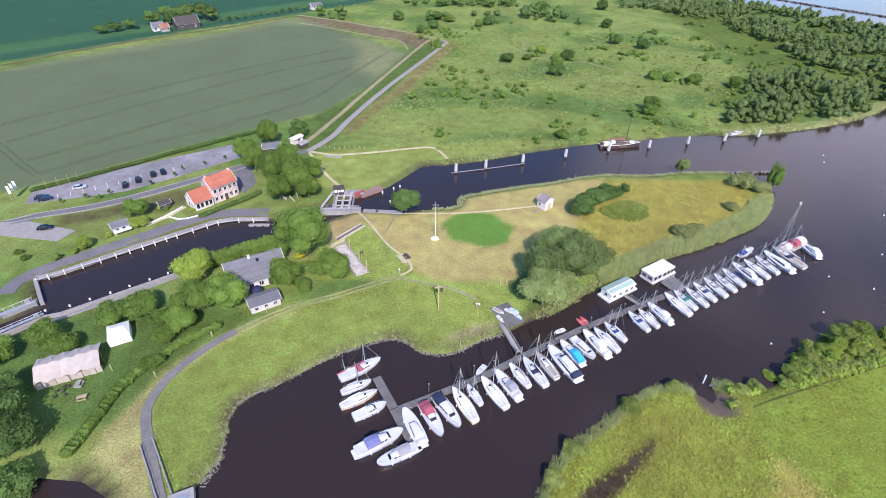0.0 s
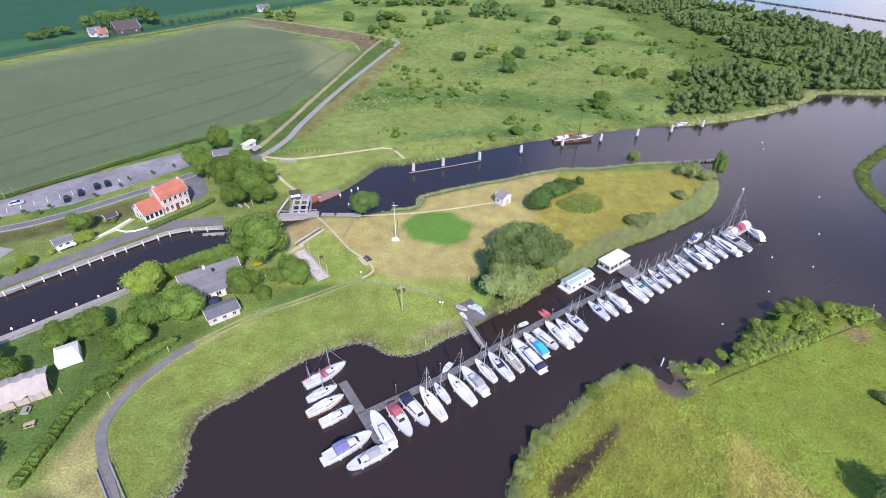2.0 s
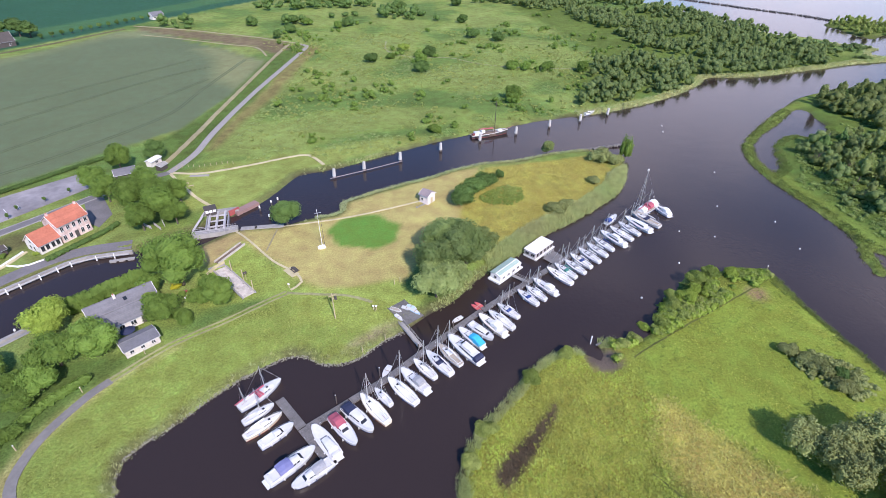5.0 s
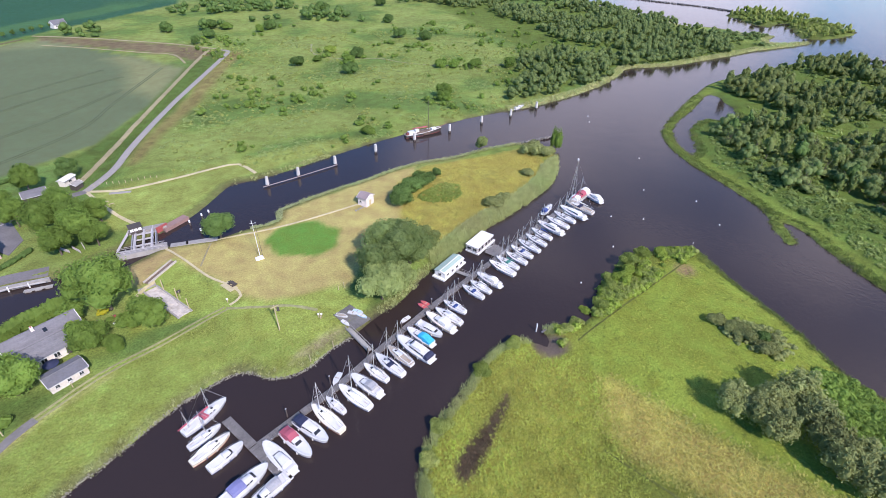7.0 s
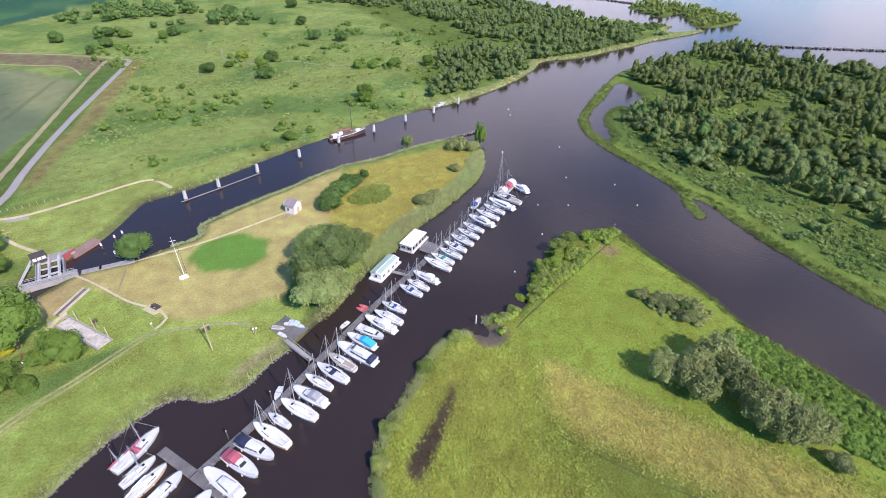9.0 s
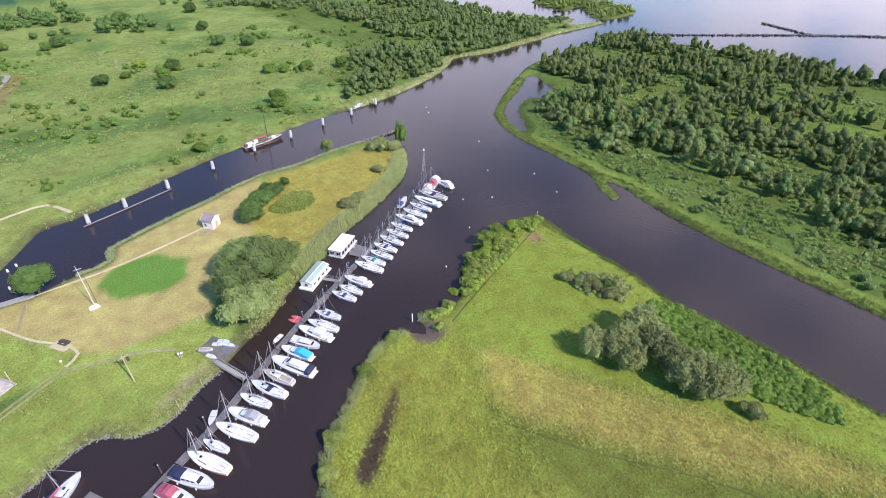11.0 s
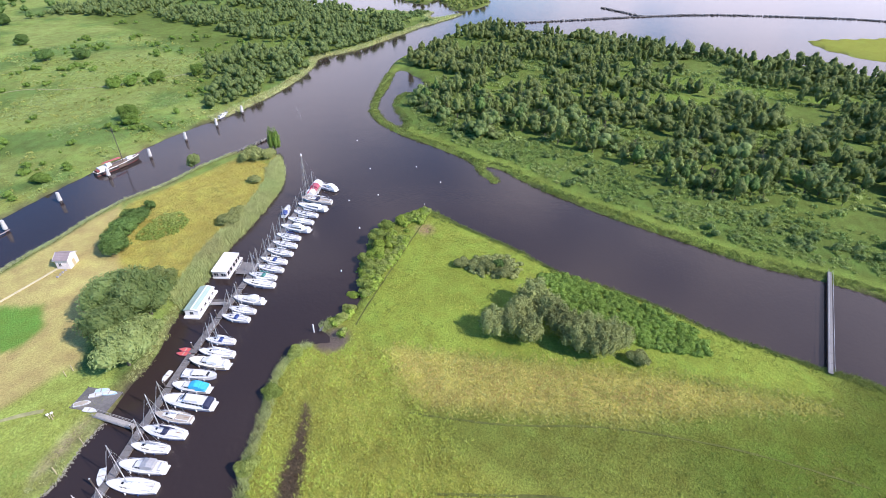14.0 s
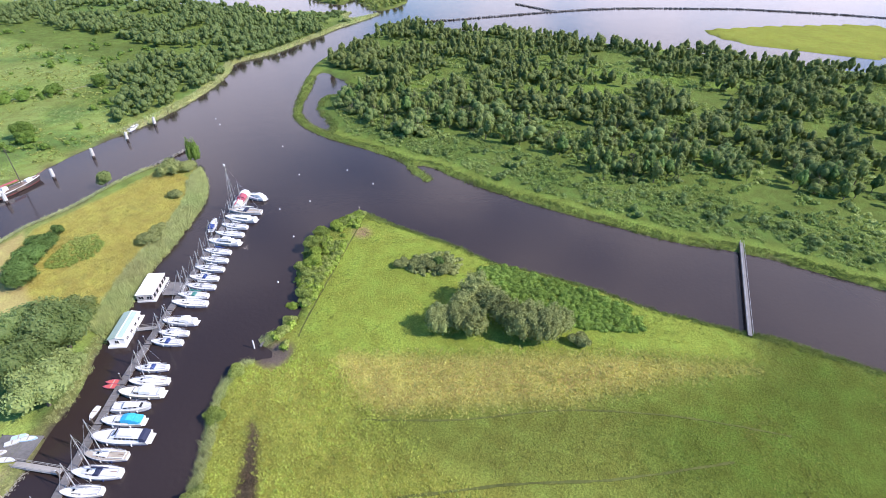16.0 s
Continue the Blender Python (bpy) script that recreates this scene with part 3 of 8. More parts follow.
strip("ditch_bank", [(-330, 215), (-270, 311), (-233, 366), (-176, 426), (-137, 472)], 3.2, material("brown_ditch_bank", (0.12, 0.115, 0.055), 0.95, scale=0.6, vary=0.35, spec=0.1), "brown grassy ditch bank behind the crop", "bank", 0.3, 5.0, ragged=0.3)

# ---- trees, bushes, reeds ----
LEAF = {
    "mid": material("green_leaves", (0.17, 0.262, 0.056), 0.6, scale=0.8, vary=0.35, translucent=0.45, by_object=0.2, spec=0.08),
    "dark": material("dark_green_leaves", (0.108, 0.18, 0.05), 0.6, scale=0.8, vary=0.35, translucent=0.3, by_object=0.25, spec=0.08),
    "light": material("light_green_leaves", (0.25, 0.335, 0.06), 0.6, scale=0.8, vary=0.3, translucent=0.3, by_object=0.15, spec=0.08),
    "willow": material("grey_green_willow_leaves", (0.24, 0.3, 0.105), 0.6, scale=0.8, vary=0.3, translucent=0.25, by_object=0.15, spec=0.08),
    "bramble": material("bright_bramble_leaves", (0.26, 0.38, 0.085), 0.6, scale=0.5, vary=0.25, translucent=0.5, spec=0.08),
    "wood": material("olive_wood_leaves", (0.215, 0.275, 0.085), 0.6, scale=1.2, vary=0.3, translucent=0.55, by_object=0.2, spec=0.08, spread=(0.25, 0.3, 0.115)),
    "far": material("hazy_green_leaves", (0.2, 0.28, 0.095), 0.6, scale=1.2, vary=0.3, translucent=0.55, by_object=0.15, spec=0.08, spread=(0.24, 0.31, 0.115)),
    "bank": material("lush_bank_leaves", (0.235, 0.315, 0.072), 0.6, scale=0.6, vary=0.35, translucent=0.4, by_object=0.15, spec=0.08, spread=(0.29, 0.33, 0.1)),
    "grey": material("dusty_grey_green_leaves", (0.27, 0.3, 0.115), 0.6, scale=0.8, vary=0.3, translucent=0.35, by_object=0.2, spec=0.08),
}
BARK = material("grey_brown_bark", (0.1, 0.08, 0.06), 0.95, scale=6, vary=0.3, bump=0.03)
REEDS = material("reed_blades", (0.5, 0.51, 0.23), 0.7, scale=0.5, vary=0.35, translucent=0.35, spread=(0.38, 0.44, 0.18), spec=0.2)
HERBS = material("tall_herbs", (0.29, 0.345, 0.09), 0.7, scale=0.4, vary=0.4, translucent=0.3, spread=(0.31, 0.33, 0.1), spec=0.2)
STRAWY = material("straw_tufts", (0.66, 0.61, 0.2), 0.8, scale=0.5, vary=0.3, translucent=0.3, spread=(0.5, 0.48, 0.15), spec=0.2)


def unit_vectors(rng, n):
    v = rng.normal(size=(n, 3))
    return v / np.linalg.norm(v, axis=1)[:, None]


def leaf_cards(rng, centres, outward, size):
    """Small bent leaf sprays: two triangles each, turned at random."""
    n = len(centres)
    outward = outward + 0.5 * unit_vectors(rng, n)
    outward /= np.linalg.norm(outward, axis=1)[:, None]
    a = unit_vectors(rng, n)
    a -= outward * (a * outward).sum(1)[:, None] * 0.6
    a /= np.linalg.norm(a, axis=1)[:, None]
    b = np.cross(outward, a)
    b /= np.linalg.norm(b, axis=1)[:, None] + 1e-9
    s = size * rng.uniform(0.6, 1.3, n)[:, None]
    v = np.stack([centres - a * s, centres - b * s * 0.6 + outward * s * 0.25, centres + a * s - outward * s * 0.2, centres + b * s * 0.6 + outward * s * 0.25], 1).reshape(-1, 3)
    k = np.arange(n)[:, None] * 4
    return v, np.concatenate([k + [0, 1, 2], k + [0, 2, 3]])


ICO = bmesh.new()
bmesh.ops.create_icosphere(ICO, subdivisions=2, radius=1.0)
ICO_V = np.array([v.co for v in ICO.verts])
ICO.verts.index_update()
ICO_F = np.array([[v.index for v in f.verts] for f in ICO.faces])
ICO.free()
ICO1 = bmesh.new()
bmesh.ops.create_icosphere(ICO1, subdivisions=1, radius=1.0)
ICO1_V = np.array([v.co for v in ICO1.verts])
ICO1.verts.index_update()
ICO1_F = np.array([[v.index for v in f.verts] for f in ICO1.faces])
ICO1.free()


def crown_arrays(seed, radius, tall, low, lobes, leaves, leaf, coarse=False, upright=0.0, stretch=1.15):
    """A crown of uneven lobes, each a ragged core under many leaf sprays. low: where the crown begins."""
    rng = np.random.default_rng(seed)
    V, F, base = [], [], 0
    mid, half = (tall + low) / 2, (tall - low) / 2
    src_v, src_f = (ICO1_V, ICO1_F) if coarse else (ICO_V, ICO_F)
    cs, rs = [], []
    for i in range(lobes):
        if i == 0:
            c, r = np.array([0, 0, mid]), np.array([radius * 0.62, radius * 0.62, half * 0.72])
        else:
            d = unit_vectors(rng, 1)[0]
            d[2] = d[2] * 0.75 + 0.08 + upright * 0.2
            k = rng.uniform(0.34, 0.52)
            c = np.array([0, 0, mid]) + d * [radius, radius, half] * rng.uniform(0.5, 0.68)
            r = np.array([radius, radius, min(half, radius * stretch)]) * k
            if upright:
                a, q = i * 2.399 + rng.uniform(-0.4, 0.4), radius * math.sqrt(rng.uniform(0.1, 0.62))
                top = tall * rng.uniform(0.72, 1.0) * (1 - 0.25 * (q / radius) ** 2)
                c = np.array([math.cos(a) * q, math.sin(a) * q, (top + low) / 2])
                r = np.array([radius * rng.uniform(0.28, 0.44)] * 2 + [(top - low) / 2])
        cs.append(c)
        rs.append(r)
        wob = 1 + 0.16 * np.array([noise.noise(Vector(p) * 2.3 + Vector((seed % 97 * 3.1, i * 7.7, 0))) for p in src_v])
        v = c + src_v * r * wob[:, None] * (0.6 if upright else 0.84 if coarse else 0.8)
        V.append(v)
        F.append(src_f + base)
        base += len(v)
    weight = np.array([r[0] * r[2] for r in rs])
    pick = rng.choice(lobes, leaves, p=weight / weight.sum())
    out = unit_vectors(rng, leaves)
    out[:, 2] = np.where(out[:, 2] < -0.5, -out[:, 2], out[:, 2])
    cen = np.array(cs)[pick] + out * np.array(rs)[pick] * (rng.uniform(0.55, 1.15, leaves) if upright else rng.uniform(0.8, 1.1, leaves) if coarse else rng.uniform(0.78, 1.12, leaves))[:, None]
    v, f = leaf_cards(rng, cen, out, leaf)
    V.append(v)
    F.append(f + base)
    return np.concatenate(V), np.concatenate(F)


def trunk_shape(rng, tall, radius, thick):
    s = Shape()
    lean = Vector((rng.uniform(-0.04, 0.04), rng.uniform(-0.04, 0.04), 1))
    top = lean * tall * 0.55
    s.tube((0, 0, -0.4), lean * tall * 0.28, thick * 1.25, thick * 0.85, 8)
    s.tube(lean * tall * 0.28, top, thick * 0.85, thick * 0.4, 7)
    for i in range(5):
        a = i * 2.4 + rng.random()
        p = lean * tall * (0.24 + 0.06 * i)
        s.tube(p, p + Vector((math.cos(a) * radius * 0.6, math.sin(a) * radius * 0.6, tall * 0.2)), thick * 0.4, thick * 0.12, 5)
    return s


CROWNS = {}


def tree(x, y, radius, tall, leaf="mid", label="", category="tree", seed=0, low=None, lobes=11, leaves=1500, size=0.34, name="tree", upright=0.0, group=""):
    """A broadleaf tree or a bush with its trunk."""
    rng = random.Random(seed * 131 + 7)
    ob = thing(name, pose(x, y, level(x, y) - 0.05), label, category, group)
    low = tall * 0.16 if low is None else low
    v, f = crown_arrays(seed, radius, tall, low, lobes, leaves, size, upright=upright)
    crown = new("crown", fast_mesh("crown", v, f, LEAF[leaf]))
    crown.parent = ob
    part("trunk", trunk_shape(rng, tall, radius, max(0.06, radius * 0.055)), BARK, ob)
    return ob


HERO_TREES = [
    # x, y, crown radius, height, leaves, words
    (-40.5, 123, 8.6, 16.0, "mid", "tall dense green tree beside the lock"),
    (-64, 168, 6.4, 13.5, "mid", "dense green tree near the red-roofed house"),
    (-51.5, 160.5, 6.0, 13.5, "mid", "dense green tree near the lock"),
    (-57, 155, 4.6, 10.0, "mid", "green tree beside the lock"),
    (-60, 178, 5.4, 12.5, "mid", "dense green tree behind the lock"),
    (-56, 168, 5.4, 12.0, "mid", "dense green tree beside the footpath"),
    (-79.5, 187.5, 4.8, 10.0, "mid", "green tree at the end of the car park"),
    (-72.5, 177.5, 4.6, 10.5, "mid", "dense green tree beside the paved yard"),
    (-48.5, 171.5, 4.4, 10.0, "mid", "dense green tree beside the footpath"),
    (-47.5, 157, 4.0, 9.0, "mid", "green tree beside the lock path"),
    (-75, 203, 5.0, 11.0, "mid", "dark green tree at the field's edge"),
    (-64, 211, 4.5, 8.0, "dark", "dark green tree at the field's edge"),
    (-69, 110.5, 5.8, 9.0, "light", "bright yellow-green round tree in the garden"),
    (-55.5, 99.5, 5.8, 9.5, "mid", "green tree beside the grey-roofed house"),
    (-62.5, 98, 5.6, 9.0, "mid", "green garden tree above the dike road"),
    (-64, 91, 4.0, 6.5, "mid", "green garden tree above the dike road"),
    (-43, 109.5, 5.0, 8.0, "mid", "green garden tree beside the house"),
    (-30, 112.5, 5.2, 9.0, "mid", "round green tree beside the old ramp"),
    (-37.5, 107, 2.8, 4.0, "mid", "low green garden bush beside the house"),
    (-13, 149.5, 5.0, 8.6, "dark", "round clipped-looking bush on the canal bank"),
    (47, 150, 5.6, 6.6, "dark", "dark green bush on the island"),
    (53, 156, 4.6, 6.0, "dark", "dark green bush on the island"),
    (59, 161, 4.2, 5.5, "dark", "dark green bush on the island"),
    (66, 166, 2.0, 3.2, "dark", "small dark green bush on the island"),
    (27, 110, 7.0, 13.0, "far", "large dense tree on the harbour bank"),
    (38, 115, 7.5, 13.5, "far", "large dense tree on the harbour bank"),
    (33, 121, 7.0, 12.5, "far", "large dense tree on the harbour bank"),
    (26, 102.5, 6.0, 11.6, "willow", "silvery green willow at the water's edge"),
    (32, 104.5, 4.8, 9.2, "willow", "silvery green willow at the water's edge"),
    (45, 121, 5.0, 7.0, "wood", "green tree among the reeds"),
    (111.5, 171.5, 4.8, 5.4, "grey", "green bush at the island's end"),
    (115.5, 167, 3.6, 4.4, "grey", "green bush at the island's end"),
    (93, 183, 3.0, 6.8, "willow", "pale green bush on the canal bank"),
    (-101, 143, 4.2, 6.5, "mid", "bright green bushy tree beside the cottage garden"),
    (-107, 125, 2.6, 4.0, "light", "light green bush in the cottage garden"),
    (-97, 137, 3.0, 4.0, "light", "light green bush in the cottage garden"),
    (-76, 96, 4.6, 6.0, "mid", "green garden tree beside the white tent"),
    (-82, 93, 4.0, 5.5, "mid", "green garden tree beside the basin"),
    (-65.5, 86.5, 3.4, 4.6, "mid", "green garden tree behind the hedge"),
    (-65, 79, 2.6, 3.2, "mid", "green garden bush behind the hedge"),
    (-82, 57, 6.0, 8.0, "dark", "dark green tree above the ditch"),
    (-88, 62, 6.0, 9.0, "dark", "dark green tree above the ditch"),
    (-77, 50, 5.0, 7.0, "dark", "dark green tree above the ditch"),
    (-94, 86, 4.0, 5.5, "mid", "green tree beside the beige tent"),
    (-100, 80, 4.5, 6.0, "mid", "green tree beside the beige tent"),
    (-100, 68, 4.5, 6.5, "dark", "dark green tree behind the tent"),
    (85, 41.5, 3.7, 7.6, "grey", "dusty grey-green feathery birch on the meadow"),
    (87.5, 37.5, 3.7, 8.4, "grey", "dusty grey-green feathery birch on the meadow"),
    (88, 33, 3.5, 8.0, "grey", "dusty grey-green feathery birch on the meadow"),
    (92.5, 38.5, 3.9, 8.8, "grey", "dusty grey-green feathery birch on the meadow"),
    (99, 38, 4.4, 9.6, "grey", "dusty grey-green feathery birch on the meadow"),
    (97, 32.5, 4.4, 9.2, "grey", "dusty grey-green feathery birch on the meadow"),
    (95, 27.5, 4.1, 8.8, "grey", "dusty grey-green feathery birch on the meadow"),
    (92, 22.5, 4.0, 9.0, "grey", "dusty grey-green feathery birch on the meadow"),
    (94, 18, 4.1, 9.2, "grey", "dusty grey-green feathery birch on the meadow"),
    (97, 21.5, 3.9, 8.6, "grey", "dusty grey-green feathery birch on the meadow"),
    (98, 15.5, 4.1, 8.4, "grey", "dusty grey-green feathery birch on the meadow"),
    (97, 9, 2.8, 3.0, "grey", "round grey-green bush on the meadow"),
    (103.5, 63, 2.4, 2.2, "grey", "low grey-green willow scrub"),
    (105, 60, 2.6, 2.0, "grey", "low grey-green willow scrub"),
    (-88, 84, 3.6, 4.6, "mid", "green garden bush beside the tent"),
    (-92, 70, 4.0, 5.5, "dark", "dark green tree behind the tent"),
    (-69, 92, 3.4, 5.0, "mid", "green garden bush beside the path"),
    (-48, 121, 3.5, 6.0, "mid", "green garden tree behind the house"),
    (-47, 116.5, 2.6, 4.0, "light", "light green bush in the cottage garden"),
    (-35, 114, 3.2, 5.0, "mid", "green garden bush beside the ramp"),
    (77.5, 137.6, 4.4, 3.0, "grey", "grey-brown scrub among the reeds"),
    (82, 140.5, 2.8, 2.0, "grey", "grey-brown scrub among the reeds"),
    (99.5, 154.5, 2.8, 2.2, "grey", "grey-brown scrub among the reeds"),
    (106, 57, 3.2, 2.6, "grey", "low grey-green willow scrub"),
    (107, 51, 3.0, 2.4, "grey", "low grey-green willow scrub"),
    (109, 54, 1.8, 3.0, "dark", "small dark bush among the scrub"),
    (91, 86, 2.6, 3.7, "light", "light green bush on the meadow's bank"),
    (98, 92, 2.9, 4.0, "bank", "green bush on the meadow's bank"),
    (105, 94, 2.6, 3.2, "bank", "green bush on the meadow's bank"),
    (79, 79, 2.3, 2.9, "bank", "green bush on the meadow's bank"),
    (70, 76, 2.0, 2.2, "bank", "green bush on the meadow's bank"),
    (86, 84, 2.2, 2.7, "bank", "light green bush on the meadow's bank"),
    (75, 80, 1.7, 2.4, "light", "light green bush among the bank reeds"),
    (95, 88.5, 2.2, 3.4, "light", "light green bush on the meadow's bank"),
    (88, 88, 1.9, 2.9, "bank", "green bush among the bank reeds"),
    (111, 93, 2.0, 2.4, "light", "light green bush among the bank reeds"),
    (66, 74.5, 1.6, 1.8, "bank", "light green bush beside the inlet"),
    (21, 53, 2.0, 2.2, "bank", "lush green bush on the reed bank"),
    (40, 70, 2.4, 2.2, "bank", "lush green bush at the reed bank"),
    (51, 75, 2.2, 2.0, "bank", "lush green bush at the reed bank"),
    (26, 59, 2.4, 2.6, "bank", "light green bush on the reed bank"),
    (103, 252, 4.8, 8.0, "mid", "lone green tree on the marsh"),
    (101, 247, 3.6, 6.0, "mid", "lone green bush on the marsh"),
    (123, 308, 4.4, 6.0, "mid", "rounded green bush on the marsh"),
    (131, 304, 4.0, 5.5, "mid", "rounded green bush on the marsh"),
    (144, 300, 4.4, 6.0, "mid", "rounded green bush on the marsh"),
    (164, 294, 4.4, 7.0, "mid", "rounded green tree on the marsh"),
    (139.5, 381, 5.2, 7.5, "dark", "dark green tree on the marsh"),
    (66, 312, 5.2, 7.5, "dark", "dark green bush on the marsh"),
    (38.7, 339.4, 4.4, 6.8, "dark", "dark green bush on the marsh"),
    (70.3, 335.5, 4.5, 6.5, "mid", "rounded green bush on the marsh"),
    (79, 347, 5.0, 7.5, "dark", "dark green tree on the marsh"),
    (123, 395, 5.4, 7.5, "dark", "dark green tree on the marsh"),
    (-11.5, 436, 4.8, 7.5, "dark", "dark green tree near the dike road's bend"),
    (-20.5, 419, 3.6, 6.5, "dark", "dark green tree near the dike road's bend"),
    (34.6, 454, 5.3, 8.0, "dark", "dark green tree on the far marsh"),
    (-9.9, 471, 5.6, 8.0, "dark", "dark green tree on the far marsh"),
    (-42, 467, 5.6, 8.0, "dark", "dark green tree on the far marsh"),
    (65, 366, 4.8, 4.6, "light", "low light green bush beside the swath"),
    (87.6, 519, 7.2, 9.0, "dark", "broad dark tree on the far marsh"),
    (147.8, 533, 6.8, 9.0, "dark", "broad dark tree on the far marsh"),
    (131, 451, 5.6, 7.5, "dark", "dark green tree on the far marsh"),
    (2, 463, 4.8, 6.0, "mid", "rounded green tree on the far marsh"),
    (26, 447, 4.0, 6.0, "mid", "rounded green tree on the far marsh"),
    (52.7, 347.6, 3.7, 4.0, "mid", "rounded green bush on the marsh"),
    (51.7, 217, 3.6, 3.4, "mid", "rounded green bush near the canal"),
]
for i, (x, y, r, h, leaf, words) in enumerate(HERO_TREES):
    small = h < 5.2
    tree(x, y, r, h, leaf, words, "bush" if small else "tree", seed=i + 1, low=-0.7 if "marsh" in words or "bend" in words else 0.1 if small else h * 0.1, lobes=8 if small else 14, upright=1.0 if leaf == "grey" and not small else 0.0,
         leaves=int(1500 + 1500 * min(r / 4, 2.2)), size=0.22 + 0.017 * r, name="bush" if small else "tree")
tree(123.2, 172.5, 3.2, 12.5, "mid", "slender green tree at the breakwater's end", "tree", seed=301, low=0.8, upright=1.0, lobes=12, size=0.3)


def spread_copies(seed, spots, protos, scale, mat_name, name, label, joined=True):
    """One mesh of many copies of small arrays, turned and scaled at random."""
    rng = np.random.default_rng(seed)
    V, F, base = [], [], 0
    for (x, y, z) in spots:
        v, f = protos[rng.integers(len(protos))]
        a, s = rng.uniform(0, 6.283), rng.uniform(*scale)
        c, q = math.cos(a) * s, math.sin(a) * s
        w = np.empty_like(v)
        w[:, 0], w[:, 1], w[:, 2] = v[:, 0] * c - v[:, 1] * q + x, v[:, 0] * q + v[:, 1] * c + y, v[:, 2] * s * rng.uniform(0.85, 1.15) + z
        V.append(w)
        F.append(f + base)
        base += len(v)
    return fast_mesh(name, np.concatenate(V), np.concatenate(F), mat_name, True)


def scatter(seed, n, box, keep):
    """Random spots in a box for which keep(x, y, d) holds, with their ground."""
    rng = np.random.default_rng(seed)
    x, y = rng.uniform(box[0], box[1], n), rng.uniform(box[2], box[3], n)
    d = on_grid("d", x, y)
    k = keep(x, y, d)
    x, y, d = x[k], y[k], d[k]
    return np.stack([x, y, on_grid("z", x, y) - 0.05], 1)


def tuft(seed, blades, tall, wide, thick, lean=0.3):
    """A clump of upright pointed blades."""
    rng = np.random.default_rng(seed)
    V, F = [], []
    for i in range(blades):
        a, r = rng.uniform(0, 6.283), wide * math.sqrt(rng.random())
        p = np.array([math.cos(a) * r, math.sin(a) * r, 0])
        t = rng.uniform(0, 6.283)
        side = np.array([math.cos(t), math.sin(t), 0]) * thick
        tip = p + [rng.normal() * lean * tall, rng.normal() * lean * tall, tall * rng.uniform(0.55, 1.05)]
        V += [p - side, p + side, tip]
        F.append([3 * i, 3 * i + 1, 3 * i + 2])
    return np.array(V), np.array(F)


def value_noise(x, y, s, seed):
    return np.array([noise.fractal((a * s, b * s, seed), 1.0, 2.0, 2) for a, b in zip(x, y)])


# reeds along the banks
def blades(seed, n, tall, wide, thick, lean=0.22, protos=8):
    return [tuft(seed + i, n, tall, wide, thick, lean) for i in range(protos)]


tall_reeds = scatter(10, 30000, (44, 128, 105, 180), lambda x, y, d: (d > -0.3) & (d < 6.0) & ((x - 40) * 0.53 - (y - 106) * 0.85 > -9) & ~((x > 100) & (y > 176)))
bank_reeds = scatter(8, 60000, (10, 126, 20, 100), lambda x, y, d: (d > -0.4) & (inside(SHEEP_MEADOW, x, y) > -0.5) & (d < 1.8) & (x < 66) & (np.hypot(x - 59, y - 71.6) > 4.6))
tufts = blades(900, 16, 1.5, 0.6, 0.05)
near_bank = scatter(11, 60000, (-50, 118, 30, 200), lambda x, y, d: (d > -0.5) & (d < 2.2) & (inside(SHEEP_MEADOW, x, y) < -1) & (np.random.default_rng(1).random(len(x)) < np.where(x < 14, 0.25, 0.8)) & (inside(BASIN, x, y) < -4) & ~((x < -8) & (y > 140)) & ~((x > 8) & (x < 24) & (y > 86) & (y < 100)))
tagged(new("reed_fringe", spread_copies(9, tall_reeds[:4200], tufts, (0.9, 1.5), REEDS, "reed_fringe", "")), "tall pale green reeds on the island's harbour side", "reeds", kind="stuff")
tagged(new("reed_fringe", spread_copies(7, bank_reeds[:3600], tufts, (0.6, 1.1), REEDS, "reed_fringe", "")), "tall pale reeds on the meadow's bank", "reeds", kind="stuff")
tagged(new("reed_fringe", spread_copies(12, near_bank, tufts, (0.4, 0.9), REEDS, "reed_fringe", "")), "fringe of pale green reeds along the banks", "reeds", kind="stuff")
LUSH = material("lush_bank_herbs", (0.14, 0.2, 0.05), 0.7, scale=0.5, vary=0.3, translucent=0.35, spread=(0.18, 0.215, 0.06), spec=0.2)
east_bank = scatter(13, 52000, (120, 240, -70, 215), lambda x, y, d: (d > -0.5) & (d < 4.0) & (x > 120))
low_tufts = blades(930, 12, 0.75, 0.7, 0.07, 0.45)
tagged(new("bank_herbs", spread_copies(14, east_bank[:4200], low_tufts, (0.6, 1.3), LUSH, "bank_herbs", "")), "low lush green herbs along the woods' shore", "herbs", kind="stuff")
meadow_edge = scatter(27, 40000, (110, 128, -60, 94), lambda x, y, d: (d > -0.4) & (d < 2.2) & (inside(SHEEP_MEADOW, x, y) > -0.5))
tagged(new("bank_herbs", spread_copies(28, meadow_edge[:1100], low_tufts, (0.5, 1.1), LUSH, "bank_herbs", "")), "low lush green herbs on the meadow's river edge", "herbs", kind="stuff")
isle = scatter(15, 16000, (40, 120, 118, 182), lambda x, y, d: (inside(ISLAND_REED, x, y) > 0) | ((d < 9) & (d > 1) & (x > 48) & (y < 175) & (inside(CANAL_SOUTH + [(60, 130), (30, 130)], x, y) < 0)))
